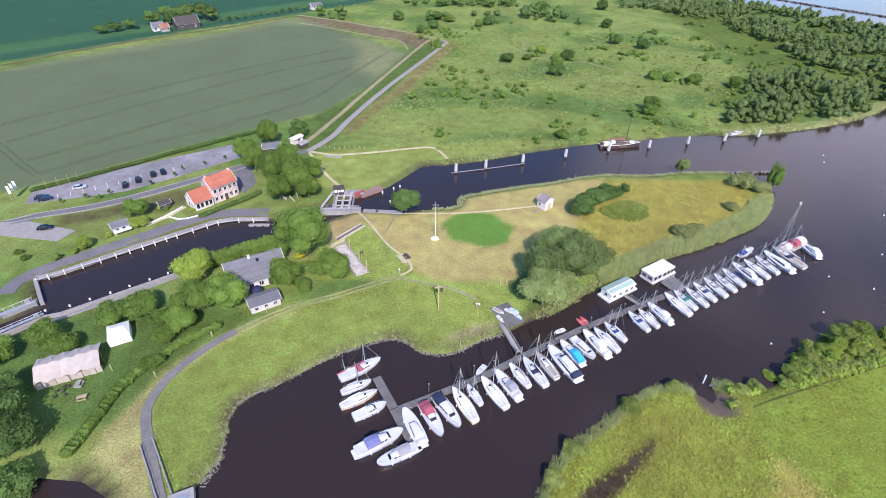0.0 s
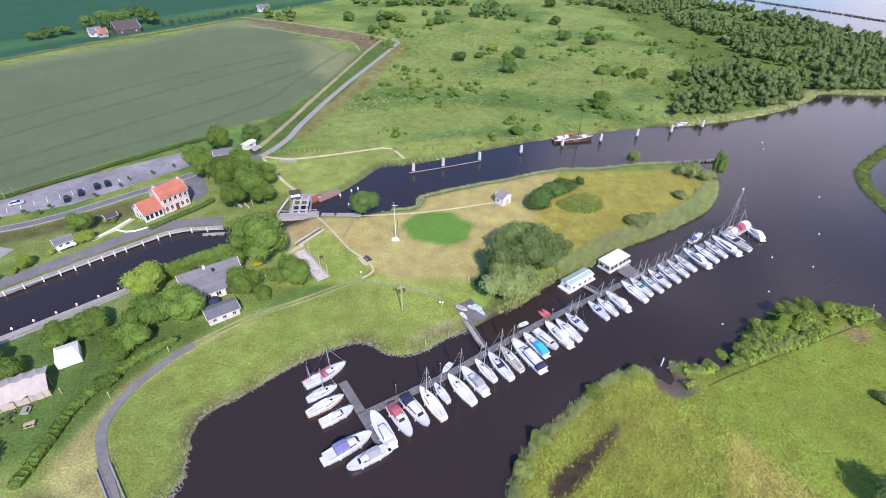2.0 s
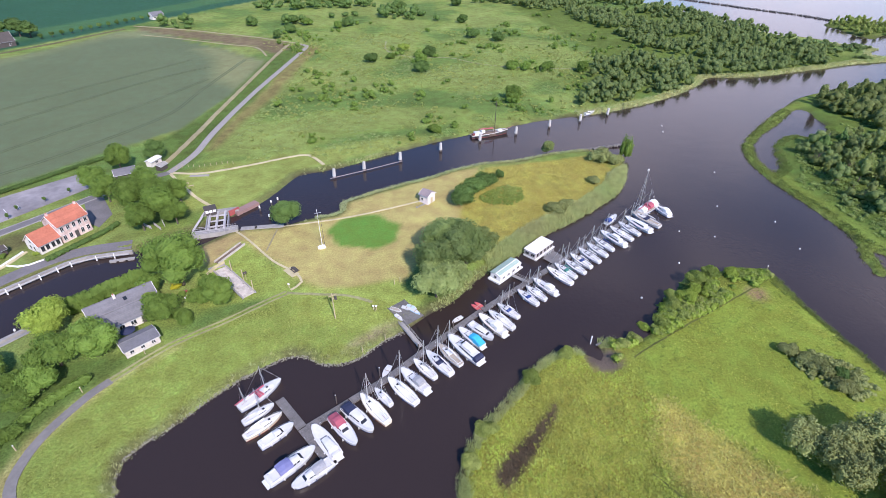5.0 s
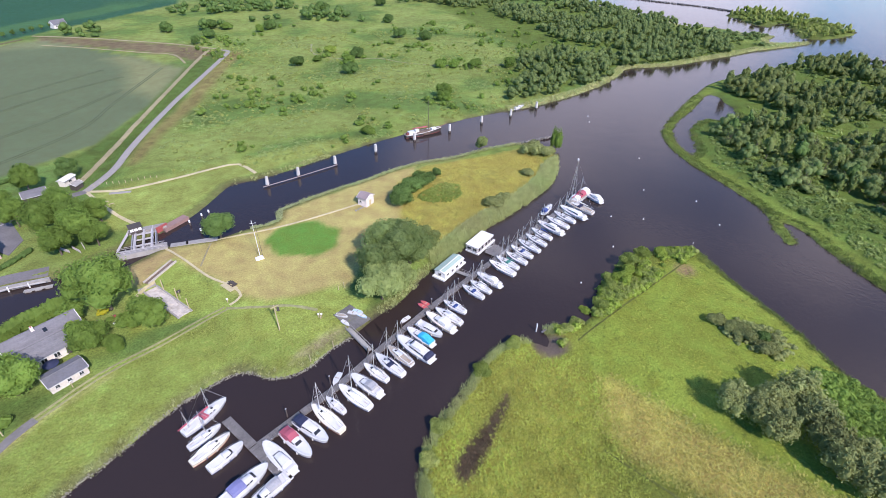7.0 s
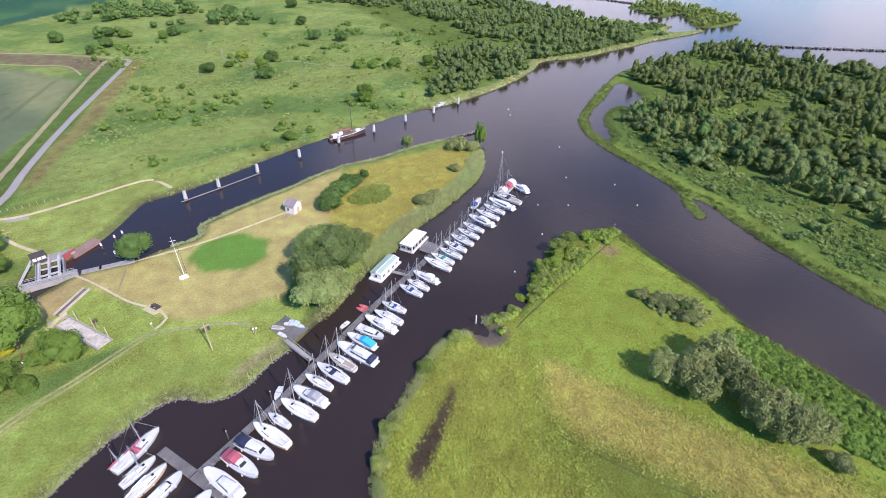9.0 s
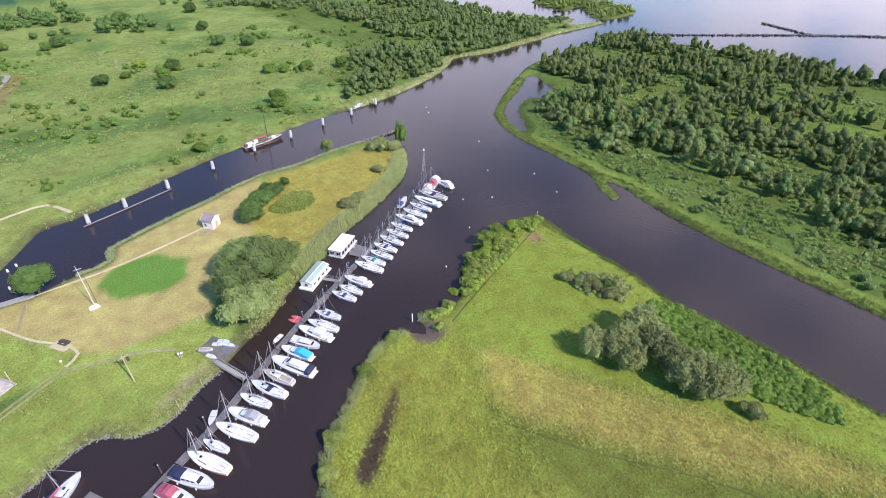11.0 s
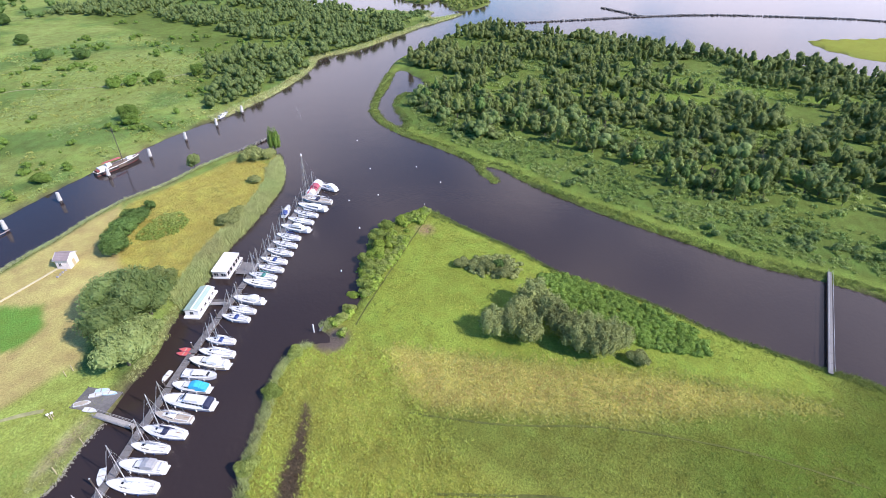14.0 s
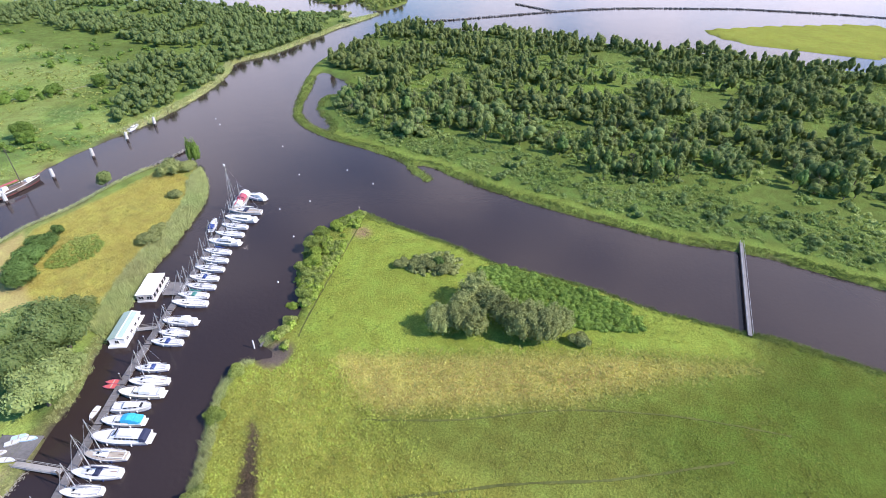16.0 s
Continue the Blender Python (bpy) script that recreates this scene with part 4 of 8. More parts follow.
tagged(new("reed_bed", spread_copies(16, isle, blades(950, 7, 0.55, 0.7, 0.05), (0.6, 1.2), material("yellow_reeds", (0.54, 0.47, 0.14), 0.8, scale=0.3, vary=0.3, translucent=0.3, spread=(0.32, 0.32, 0.1), spec=0.2), "reed_bed", "")), "yellow-green reed bed covering the island's end", "reeds", kind="stuff")
WILD = [(0, -200), (45, -200), (48, 24), (52, 30), (56.5, 43), (60.6, 54), (63, 63), (60, 68), (40, 90), (0, 60)]
wreed = scatter(17, 40000, (10, 72, -30, 80), lambda x, y, d: (inside(WILD, x, y) > -5.0 * np.random.default_rng(5).random(len(x)) ** 2) & (inside(SHEEP_MEADOW, x, y) > 1.0) & (np.hypot(x - 59, y - 71.6) > 4.4) & (inside(MUD_STRIP, x, y) < np.random.default_rng(3).uniform(-1.2, 1.1, len(x))))
tagged(new("reed_bed", spread_copies(18, wreed[:19000], blades(910, 8, 0.72, 0.3, 0.062, 0.38), (0.5, 1.1), material("olive_reeds", (0.53, 0.56, 0.14), 0.8, scale=0.45, vary=0.45, translucent=0.35, spread=(0.42, 0.5, 0.11), spec=0.15), "reed_bed", "")), "olive-yellow reed and tall grass on the meadow's bank", "reeds", kind="stuff")
straw = scatter(19, 30000, (54, 114, -36, 62), lambda x, y, d: inside(STRAW_BAND, x, y) > np.random.default_rng(6).uniform(-3.5, 1.0, len(x)))
tagged(new("tall_grass", spread_copies(20, straw[:7000], blades(970, 8, 0.65, 0.28, 0.08, 0.38), (0.5, 1.1), STRAWY, "tall_grass", "")), "band of straw-coloured tall grass in the pasture", "grass", kind="stuff")
grazed = scatter(61, 60000, (34, 124, -70, 56), lambda x, y, d: (d > 1.5) & (inside(SHEEP_MEADOW, x, y) > 1) & (inside(WILD, x, y) < 1) & (inside(STRAW_BAND, x, y) < 0) & (inside(MOWN, x, y) < 0) & (value_noise(x, y, 0.07, 2.2) + np.random.default_rng(8).uniform(-0.35, 0.35, len(x)) > 0.05))
tagged(new("pasture_tufts", spread_copies(62, grazed[:9000], blades(980, 7, 0.4, 0.26, 0.08, 0.5), (0.4, 1.0), material("grazed_tufts", (0.37, 0.36, 0.1), 0.8, scale=0.3, vary=0.4, translucent=0.3, spread=(0.19, 0.245, 0.055), spec=0.15), "pasture_tufts", "")), "uneven tufts of grazed pasture grass", "grass", kind="stuff")
flower = scatter(63, 26000, (-34, 200, 200, 430), lambda x, y, d: (d > 2) & (inside(FIELD, x, y) < -25) & (value_noise(x, y, 0.04, 6.6) + np.random.default_rng(9).uniform(-0.25, 0.25, len(x)) > 0.16))
tagged(new("marsh_herbs", spread_copies(64, flower[:4200], blades(985, 12, 0.55, 0.8, 0.15, 0.7), (0.5, 1.4), material("pale_marsh_herbs", (0.3, 0.37, 0.15), 0.8, scale=0.15, vary=0.35, translucent=0.3, spread=(0.24, 0.32, 0.1), spec=0.15), "marsh_herbs", "")), "pale flowering herbs in drifts over the marsh", "herbs", kind="stuff")
stalks = scatter(65, 3000, (22, 46, 44, 64), lambda x, y, d: inside(MUD_STRIP, x, y) > 0)
tagged(new("dead_stalks", spread_copies(66, stalks[:420], blades(995, 9, 0.5, 0.4, 0.07, 0.6), (0.5, 1.1), material("dead_brown_stalks", (0.12, 0.085, 0.055), 0.9, scale=0.6, vary=0.5, spec=0.1), "dead_stalks", "")), "broken brown reed stalks on bare mud", "reeds", kind="stuff")
bank_bush = scatter(53, 6000, (62, 124, 70, 98), lambda x, y, d: (d > 0.3) & (inside(SHEEP_MEADOW, x, y) > 0) & (y > 71.5 + (x - 65) * 0.318) & (value_noise(x, y, 0.14, 3.3) > -0.25))
mown_tufts = scatter(67, 40000, (62, 124, -34, 90), lambda x, y, d: (d > 1.2) & (inside(MOWN, x, y) > -2) & (value_noise(x, y, 0.12, 4.7) + np.random.default_rng(7).uniform(-0.3, 0.3, len(x)) > -0.02))
tagged(new("mown_grass", spread_copies(68, mown_tufts[:9000], blades(996, 6, 0.22, 0.32, 0.09, 0.8), (0.5, 1.2), material("mown_blades", (0.4, 0.46, 0.095), 0.8, scale=0.3, vary=0.4, translucent=0.35, spread=(0.46, 0.46, 0.11), spec=0.15), "mown_grass", "")), "short yellow-green tufts on the mown meadow", "grass", kind="stuff")
tussocks = scatter(54, 9000, (62, 122, -30, 88), lambda x, y, d: (inside(MOWN, x, y) > 0) & (value_noise(x, y, 0.09, 6.3) > -0.05))
bramble = scatter(21, 2600, (96, 122, -12, 46), lambda x, y, d: (inside([(113, 43), (117.5, 38), (118.5, 27), (118.5, 12), (117, 2.5), (114, -2.7), (109, -4), (104, 5), (101.5, 14), (101, 30), (104, 38)], x, y) > 0) & (d > 1.5))
bush_protos = [crown_arrays(700 + i, 1.3, 1.5, -0.2, 3, 90, 0.22, coarse=True) for i in range(6)]
weeds = [(v[12:], f[20:] - 12) for v, f in [crown_arrays(780 + i, 1.2, 0.95, -0.3, 1, 18, 0.34, coarse=True) for i in range(8)]]
herb_protos = [crown_arrays(760 + i, 1.2, 0.9, -0.3, 1, 40, 0.22, coarse=True) for i in range(6)]
tagged(new("bramble_thicket", spread_copies(22, bramble[:900], herb_protos, (0.7, 1.5), LEAF["bramble"], "bramble_thicket", "")), "low green bramble thicket beside the birches", "thicket", kind="stuff")
pale_patch = scatter(49, 1200, (52, 73, 144, 160), lambda x, y, d: inside([(53, 152), (59, 157), (66, 159.5), (71, 156), (69, 148.1), (63, 145), (56, 146.4)], x, y) > 0)
tagged(new("willow_thicket", spread_copies(50, pale_patch[:330], herb_protos, (0.5, 0.95), LEAF["bank"], "willow_thicket", "")), "flat pale green willow scrub on the island", "thicket", kind="stuff")
canal_fringe = scatter(51, 40000, (-6, 112, 146, 190), lambda x, y, d: (d > -0.4) & (d < 2.0) & (inside(CANAL_SOUTH + [(-33, 140), (60, 130), (112, 160)], x, y) > -4) & (x > -4))
tagged(new("reed_fringe", spread_copies(52, canal_fringe[:2400], tufts, (0.3, 0.65), material("grey_green_reeds", (0.44, 0.47, 0.26), 0.7, scale=0.5, vary=0.3, translucent=0.3, spread=(0.33, 0.4, 0.2), spec=0.2), "reed_fringe", "")), "grey-green reeds along the island's canal bank", "reeds", kind="stuff")
north_fringe = scatter(71, 60000, (128, 430, 216, 330), lambda x, y, d: (d > -0.4) & (d < 4.5) & (inside(EAST_LAND, x, y) < -4))
tagged(new("reed_fringe", spread_copies(72, north_fringe[:2600], tufts, (0.7, 1.2), REEDS, "reed_fringe", "")), "pale reeds along the wood's canal shore", "reeds", kind="stuff")
light_bush, dark_bush = bank_bush[:330], bank_bush[330:640]
tagged(new("bank_thicket", spread_copies(55, light_bush, herb_protos, (0.9, 1.9), LEAF["light"], "bank_thicket", "")), "light green bushes crowding the meadow's bank", "thicket", kind="stuff")
tagged(new("bank_thicket", spread_copies(56, dark_bush, bush_protos, (0.5, 1.2), LEAF["bank"], "bank_thicket", "")), "lush green bushes crowding the meadow's bank", "thicket", kind="stuff")
tagged(new("reed_fringe", spread_copies(57, bank_bush[640:2300], tufts, (0.5, 1.0), REEDS, "reed_fringe", "")), "pale reeds between the bushes of the bank", "reeds", kind="stuff")
tagged(new("tussock_grass", spread_copies(58, tussocks[:2400], low_tufts, (0.25, 0.6), LUSH, "tussock_grass", "")), "scattered green tussocks on the mown meadow", "grass", kind="stuff")
grey_patch = scatter(29, 900, (98, 120, 44, 66), lambda x, y, d: inside([(108.5, 63), (115.3, 55), (114, 48), (108, 47), (101.6, 56.5), (103, 62)], x, y) > 0)
tagged(new("willow_thicket", spread_copies(30, grey_patch[:150], herb_protos, (0.7, 1.4), LEAF["grey"], "willow_thicket", "")), "flat grey-green willow scrub on the meadow", "thicket", kind="stuff")

herbs = scatter(23, 30000, (-70, 30, 40, 115), lambda x, y, d: (d > 1.5) & (inside([(-44, 45), (-60, 62), (-58, 80), (-40, 98), (-12, 112), (12, 104), (24, 96), (-6, 80), (-40, 60)], x, y) > 0))
tagged(new("tall_grass", spread_copies(24, herbs, blades(990, 8, 0.35, 0.5, 0.05, 0.35), (0.5, 1.2), HERBS, "tall_grass", "")), "rough green grass on the harbour bank", "grass", kind="stuff")
marsh_h = scatter(25, 9000, (-30, 200, 200, 420), lambda x, y, d: (d > 1.5) & (inside(FIELD, x, y) < -25) & (value_noise(x, y, 0.05, 1.5) > 0.0))
tagged(new("tall_herbs", spread_copies(26, marsh_h[:1700], weeds, (0.4, 1.2), HERBS, "tall_herbs", "")), "tussocks of tall green herbs on the marsh", "herbs", kind="stuff")

# woods: countable trees at the near edge, the rest as one wood
wood_protos = [crown_arrays(800 + i, 2.0 + 0.25 * (i % 3), 7.0 + 0.6 * (i % 5), -0.5, 9, 190, 0.27, coarse=True, stretch=1.4) if i % 2 == 0 else crown_arrays(800 + i, 2.9 + 0.4 * (i % 3), (6.2, 4.2, 6.8, 3.4)[i // 2], -0.4, 8, 180, 0.27, coarse=True) for i in range(8)]
EAST_WOOD = [(199, 163), (187, 128), (188, 106), (204, 98), (201, 72), (202, 46), (186, 22), (200, -5), (215, -60), (220, -140), (424, -140), (423, 9), (420, 49), (418, 105), (412, 146), (397, 190), (388, 240), (343, 238), (299, 230), (262, 216), (255, 200), (262, 170), (235, 172)]
GLADES = [[(238, 196), (256, 165), (264, 143), (281, 92), (302, 69), (317, 29), (293, 38), (270, 90), (250, 140), (236, 180)], [(325, 120), (345, 60), (350, 0), (365, -40), (345, -40), (325, 30), (315, 90)]]


def in_wood(x, y, d):
    k = (inside(EAST_WOOD, x, y) > 0) & (d > 6)
    for g in GLADES:
        k &= inside(g, x, y) < 1
    k &= value_noise(x, y, 0.035, 5.5) > -0.16
    return k


def thin(spots, gap):
    """Spots no nearer to each other than gap."""
    kept, cells = [], {}
    for p in spots:
        i, j = int(p[0] // gap), int(p[1] // gap)
        near = [q for a in (-1, 0, 1) for b in (-1, 0, 1) for q in cells.get((i + a, j + b), ())]
        if all((p[0] - q[0]) ** 2 + (p[1] - q[1]) ** 2 > gap * gap for q in near):
            kept.append(p)
            cells.setdefault((i, j), []).append(p)
    return np.array(kept)


east = thin(scatter(31, 9000, (180, 430, -140, 245), in_wood), 3.6)
east = east[np.argsort(east[:, 0])]
proto_mesh = [fast_mesh("crown", v, f, LEAF[("wood", "far", "dark", "wood", "wood", "far", "wood", "wood")[i]], True) for i, (v, f) in enumerate(wood_protos)]
stem_mesh = part("trunk", trunk_shape(random.Random(4), 8.0, 2.6, 0.14), BARK).data
bpy.data.objects.remove(bpy.data.objects["trunk"] if "trunk" in bpy.data.objects and not bpy.data.objects["trunk"].parent else [o for o in bpy.data.objects if o.data == stem_mesh][0])
rw = random.Random(77)
for p in east[:260]:
    s = rw.uniform(0.65, 1.4)
    ob = thing("tree", pose(*p, 0, 0, rw.uniform(0, 360)) @ Matrix.Diagonal((s, s, s * rw.uniform(0.85, 1.15), 1)), "slender grey-green marsh tree in the lakeside wood", "tree", "trees of the lakeside wood")
    for nm, me in (("crown", proto_mesh[rw.randrange(8)]), ("trunk", stem_mesh)):
        new(nm, me).parent = ob
tagged(new("wood", spread_copies(32, east[260:], wood_protos, (0.75, 1.45), LEAF["wood"], "wood", "")), "dense green wood along the lake", "wood", kind="stuff")
UNDER = material("mixed_undergrowth", (0.24, 0.34, 0.095), 0.7, scale=0.3, vary=0.4, translucent=0.45, spread=(0.3, 0.36, 0.12), spec=0.2)
shore_herbs = scatter(33, 60000, (150, 250, -110, 215), lambda x, y, d: (d > 7.5) & (d < 36) & (inside(EAST_LAND, x, y) > 0) & (value_noise(x, y, 0.11, 9.1) > -0.22))
tagged(new("undergrowth", spread_copies(34, shore_herbs[:4100], weeds, (0.4, 1.15), UNDER, "undergrowth", "")), "dense belt of tall green herbs before the wood", "scrub", kind="stuff")
belt_bush = scatter(37, 900, (160, 240, -110, 200), lambda x, y, d: (d > 8) & (d < 30) & (inside(EAST_LAND, x, y) > 0) & (value_noise(x, y, 0.07, 4.4) > 0.05))
tagged(new("belt_bushes", spread_copies(38, belt_bush[:170], bush_protos, (0.7, 1.9), LEAF["far"], "belt_bushes", "")), "rounded bushes before the lakeside wood", "scrub", kind="stuff")
undergrowth = scatter(35, 9000, (176, 420, -140, 235), lambda x, y, d: (d > 20) & (inside(EAST_LAND, x, y) > 0) & (value_noise(x, y, 0.05, 9.1) > -0.1))
tagged(new("undergrowth", spread_copies(36, undergrowth[:3600], weeds, (0.9, 2.2), UNDER, "undergrowth", "")), "low green scrub under the wood", "scrub", kind="stuff")

NORTH_WOOD = [(130, 236), (152, 235), (176, 240), (228, 256), (260, 264), (326, 270), (359, 300), (366, 345), (366, 400), (358, 465), (300, 580), (180, 560), (235, 470), (238, 390), (236, 330), (205, 318), (170, 300), (160, 270)]
north = thin(scatter(41, 6000, (135, 370, 235, 590), lambda x, y, d: (inside(NORTH_WOOD, x, y) > 0) & (d > 2.5) & (value_noise(x, y, 0.03, 2.5) > -0.3)), 4.1)
tagged(new("wood", spread_copies(42, north, [wood_protos[i] for i in (1, 2, 3, 5)], (0.8, 1.25), LEAF["far"], "wood", "")), "dense green wood beyond the marsh", "wood", kind="stuff")
far_n = thin(scatter(43, 900, (-110, 230, 460, 640), lambda x, y, d: ((inside([(-42, 536), (-8, 529), (20, 535), (55, 525), (75, 545), (30, 600), (-70, 640)], x, y) > 0) | (value_noise(x, y, 0.02, 4.5) > 0.16)) & (-0.76 * (x + 134) + 0.65 * (y - 478) < -10)), 6.0)
tagged(new("wood", spread_copies(44, far_n, [wood_protos[i] for i in (1, 3, 5, 7)], (1.0, 1.6), LEAF["dark"], "wood", "")), "dark tree belts at the marsh's far edge", "wood", kind="stuff")
marsh = scatter(45, 2600, (-20, 230, 205, 470), lambda x, y, d: (d > 4) & (value_noise(x, y, 0.03, 7.5) > 0.12) & (inside(FIELD, x, y) < -30))
tagged(new("scrub", spread_copies(46, marsh[:360], bush_protos, (0.6, 2.2), LEAF["mid"], "scrub", "")), "scattered dark green scrub on the marsh", "scrub", kind="stuff")
islet_t = thin(scatter(47, 1500, (430, 530, 285, 412), lambda x, y, d: d > 3), 4.2)
tagged(new("wood", spread_copies(48, islet_t, wood_protos, (0.55, 0.95), LEAF["bank"], "wood", "")), "low trees on the lake islet", "wood", kind="stuff")

spit = scatter(73, 1500, (360, 420, 282, 365), lambda x, y, d: (d > 3) & (value_noise(x, y, 0.06, 1.9) > 0.0))
tagged(new("scrub", spread_copies(74, spit[:110], bush_protos, (0.8, 2.0), LEAF["far"], "scrub", "")), "low scrub on the marshy spit", "scrub", kind="stuff")

# ---- jetty and boats ----
GELCOAT = material("white_gelcoat", (0.57, 0.565, 0.56), 0.3, scale=1.5, vary=0.1)
CREAM = material("cream_deck_paint", (0.66, 0.63, 0.56), 0.5, scale=1.5, vary=0.08)
GREY_DECK = material("pale_grey_deck", (0.55, 0.55, 0.54), 0.6, scale=1.5, vary=0.1)
TEAK = material("silvered_teak", (0.34, 0.295, 0.235), 0.7, scale=4, vary=0.2)
VARNISH = material("varnished_wood", (0.3, 0.14, 0.06), 0.35, scale=3, vary=0.2)
TINTED = material("dark_tinted_window", (0.015, 0.017, 0.022), 0.1, scale=1, vary=0.1)
ALLOY = material("dull_mast_alloy", (0.62, 0.62, 0.62), 0.4, 0.7, scale=2, vary=0.08)
STEEL = material("bright_rail_steel", (0.7, 0.7, 0.7), 0.3, 0.9, scale=2, vary=0.05)
ANTIFOUL = material("dark_blue_boot_stripe", (0.03, 0.045, 0.12), 0.5, scale=2, vary=0.15)
RED_BOOT = material("red_boot_stripe", (0.2, 0.05, 0.045), 0.5, scale=2, vary=0.15)
CANVAS = {
    "blue": material("blue_canvas", (0.03, 0.06, 0.2), 0.85, scale=3, vary=0.2),
    "red": material("faded_red_canvas", (0.34, 0.075, 0.105), 0.85, scale=3, vary=0.2),
    "cyan": material("bright_blue_tarpaulin", (0.03, 0.36, 0.6), 0.6, scale=3, vary=0.2),
    "grey": material("grey_canvas", (0.3, 0.3, 0.31), 0.85, scale=3, vary=0.2),
    "navy": material("navy_canvas", (0.02, 0.025, 0.06), 0.8, scale=3, vary=0.2),
    "white": material("white_canvas", (0.72, 0.71, 0.68), 0.8, scale=3, vary=0.1),
    "green": material("sea_green_canvas", (0.05, 0.2, 0.17), 0.8, scale=3, vary=0.2),
    "lilac": material("faded_violet_canvas", (0.16, 0.165, 0.32), 0.8, scale=3, vary=0.2),
}
HULLS = {"white": GELCOAT, "cream": material("cream_hull_paint", (0.62, 0.55, 0.42), 0.35, scale=1.5, vary=0.08), "blue": material("navy_hull_paint", (0.025, 0.04, 0.12), 0.3, scale=1.5, vary=0.1),
         "red": material("dull_red_hull_paint", (0.25, 0.085, 0.09), 0.35, scale=1.5, vary=0.1), "black": material("black_hull_paint", (0.02, 0.02, 0.022), 0.4, scale=1.5, vary=0.1), "wood": VARNISH}


def beam_at(u, stern):
    """Half the beam, of 1, from the stern (0) to the bow (1)."""
    if u < 0.42:
        return stern + (1 - stern) * math.sin(u / 0.42 * math.pi / 2)
    return max(0.0, math.cos((u - 0.42) / 0.58 * math.pi / 2)) ** (0.5 if stern > 0.8 else 0.66)


def hull_parts(ob, length, beam, free, hull, deck_mat, stern, sheer, boot):
    """Hull, boot stripe, rubbing strake and deck, bow towards +x."""
    us = [0.0, 0.06, 0.16, 0.3, 0.45, 0.6, 0.72, 0.82, 0.9, 0.96, 1.0]

    def rim(u, k=1.0, z=0.0):
        return (-length / 2 + length * u * (1 - 0.0 * k), beam / 2 * beam_at(u, stern) * k, free + sheer * u * u + z)

    shell = Shape()
    rings = []
    for u in us:
        x, b, z = rim(u)
        xl = x - (0.055 * length * u ** 3 if u > 0.5 else 0)
        b = max(b, 0.02)
        rings.append([(x, b, z), (xl, b * 0.86, 0.12), (xl, b * 0.3, -0.35), (xl, -b * 0.3, -0.35), (xl, -b * 0.86, 0.12), (x, -b, z)])
    shell.loft(rings)
    part("hull", shell, hull, ob, smooth=False)
    for side in (1, -1):
        stripe = Shape()
        for u in us:
            x, b, top = rim(u)
            xl = x - (0.055 * length * u ** 3 if u > 0.5 else 0)
            stripe.v += [(xl, side * (max(b, 0.02) * 0.88 + 0.012), 0.0), (xl, side * (max(b, 0.02) * 0.88 + 0.012), 0.17)]
        stripe.f = [(2 * i, 2 * i + 2, 2 * i + 3, 2 * i + 1) for i in range(len(us) - 1)]
        part("boot_stripe", stripe, boot, ob)
    ring = [rim(u, 0.95, 0.03) for u in us]
    n = len(ring)
    deck = Shape().add([(x, max(y, 0.01), z) for x, y, z in ring] + [(x, 0, z + 0.05) for x, y, z in ring] + [(x, -max(y, 0.01), z) for x, y, z in ring],
                       [(k * n + i, k * n + i + 1, (k + 1) * n + i + 1, (k + 1) * n + i) for k in (0, 1) for i in range(n - 1)])
    part("deck", deck, deck_mat, ob)
    for side in (1, -1):
        part("rubbing_strake", Shape().pipe([(x, side * y, z) for x, y, z in (rim(u, 1.0, 0.02) for u in us)], 0.045), TEAK if hull is not GELCOAT else GREY_DECK, ob)
    return rim


def cabin_block(x0, x1, w0, w1, z0, tall, front=0.35, back=0.1, crown=0.08):
    """A rounded deckhouse from x0 (aft) to x1 (forward)."""
    s = Shape()
    rings = []
    for k, x, w in ((0, x0, w0), (1, x0 + (x1 - x0) * 0.5, (w0 + w1) / 2), (2, x1, w1)):
        top = x + (back * tall if k == 0 else -front * tall * 2 if k == 2 else 0)
        h = tall * (0.82 if k == 2 else 1.0)
        rings.append([(x, w / 2, z0), (top, w * 0.43, z0 + h * 0.85), (top, w * 0.3, z0 + h), (top, 0, z0 + h + crown), (top, -w * 0.3, z0 + h), (top, -w * 0.43, z0 + h * 0.85), (x, -w / 2, z0)])
    return s.loft(rings)


def window_strip(ob, x0, x1, w0, w1, z, tall, count):
    """Dark side windows, one mesh each."""
    for side in (1, -1):
        for i in range(count):
            a, b = x0 + (x1 - x0) * (i + 0.12) / count, x0 + (x1 - x0) * (i + 0.88) / count
            wa, wb = (w0 + (w1 - w0) * (q - x0) / (x1 - x0) for q in (a, b))
            s = Shape()
            pts = [(q, side * (w / 2 * k + 0.012), zz) for zz, k in ((z, 0.975), (z + tall, 0.9)) for q, w in ((a, wa), (b, wb))]
            pts += [(q, yy - side * 0.02, zz) for q, yy, zz in pts]
            s.add(pts, [(0, 1, 3, 2), (4, 6, 7, 5), (0, 4, 5, 1), (2, 3, 7, 6), (0, 2, 6, 4), (1, 5, 7, 3)])
            part("window", s, TINTED, ob)


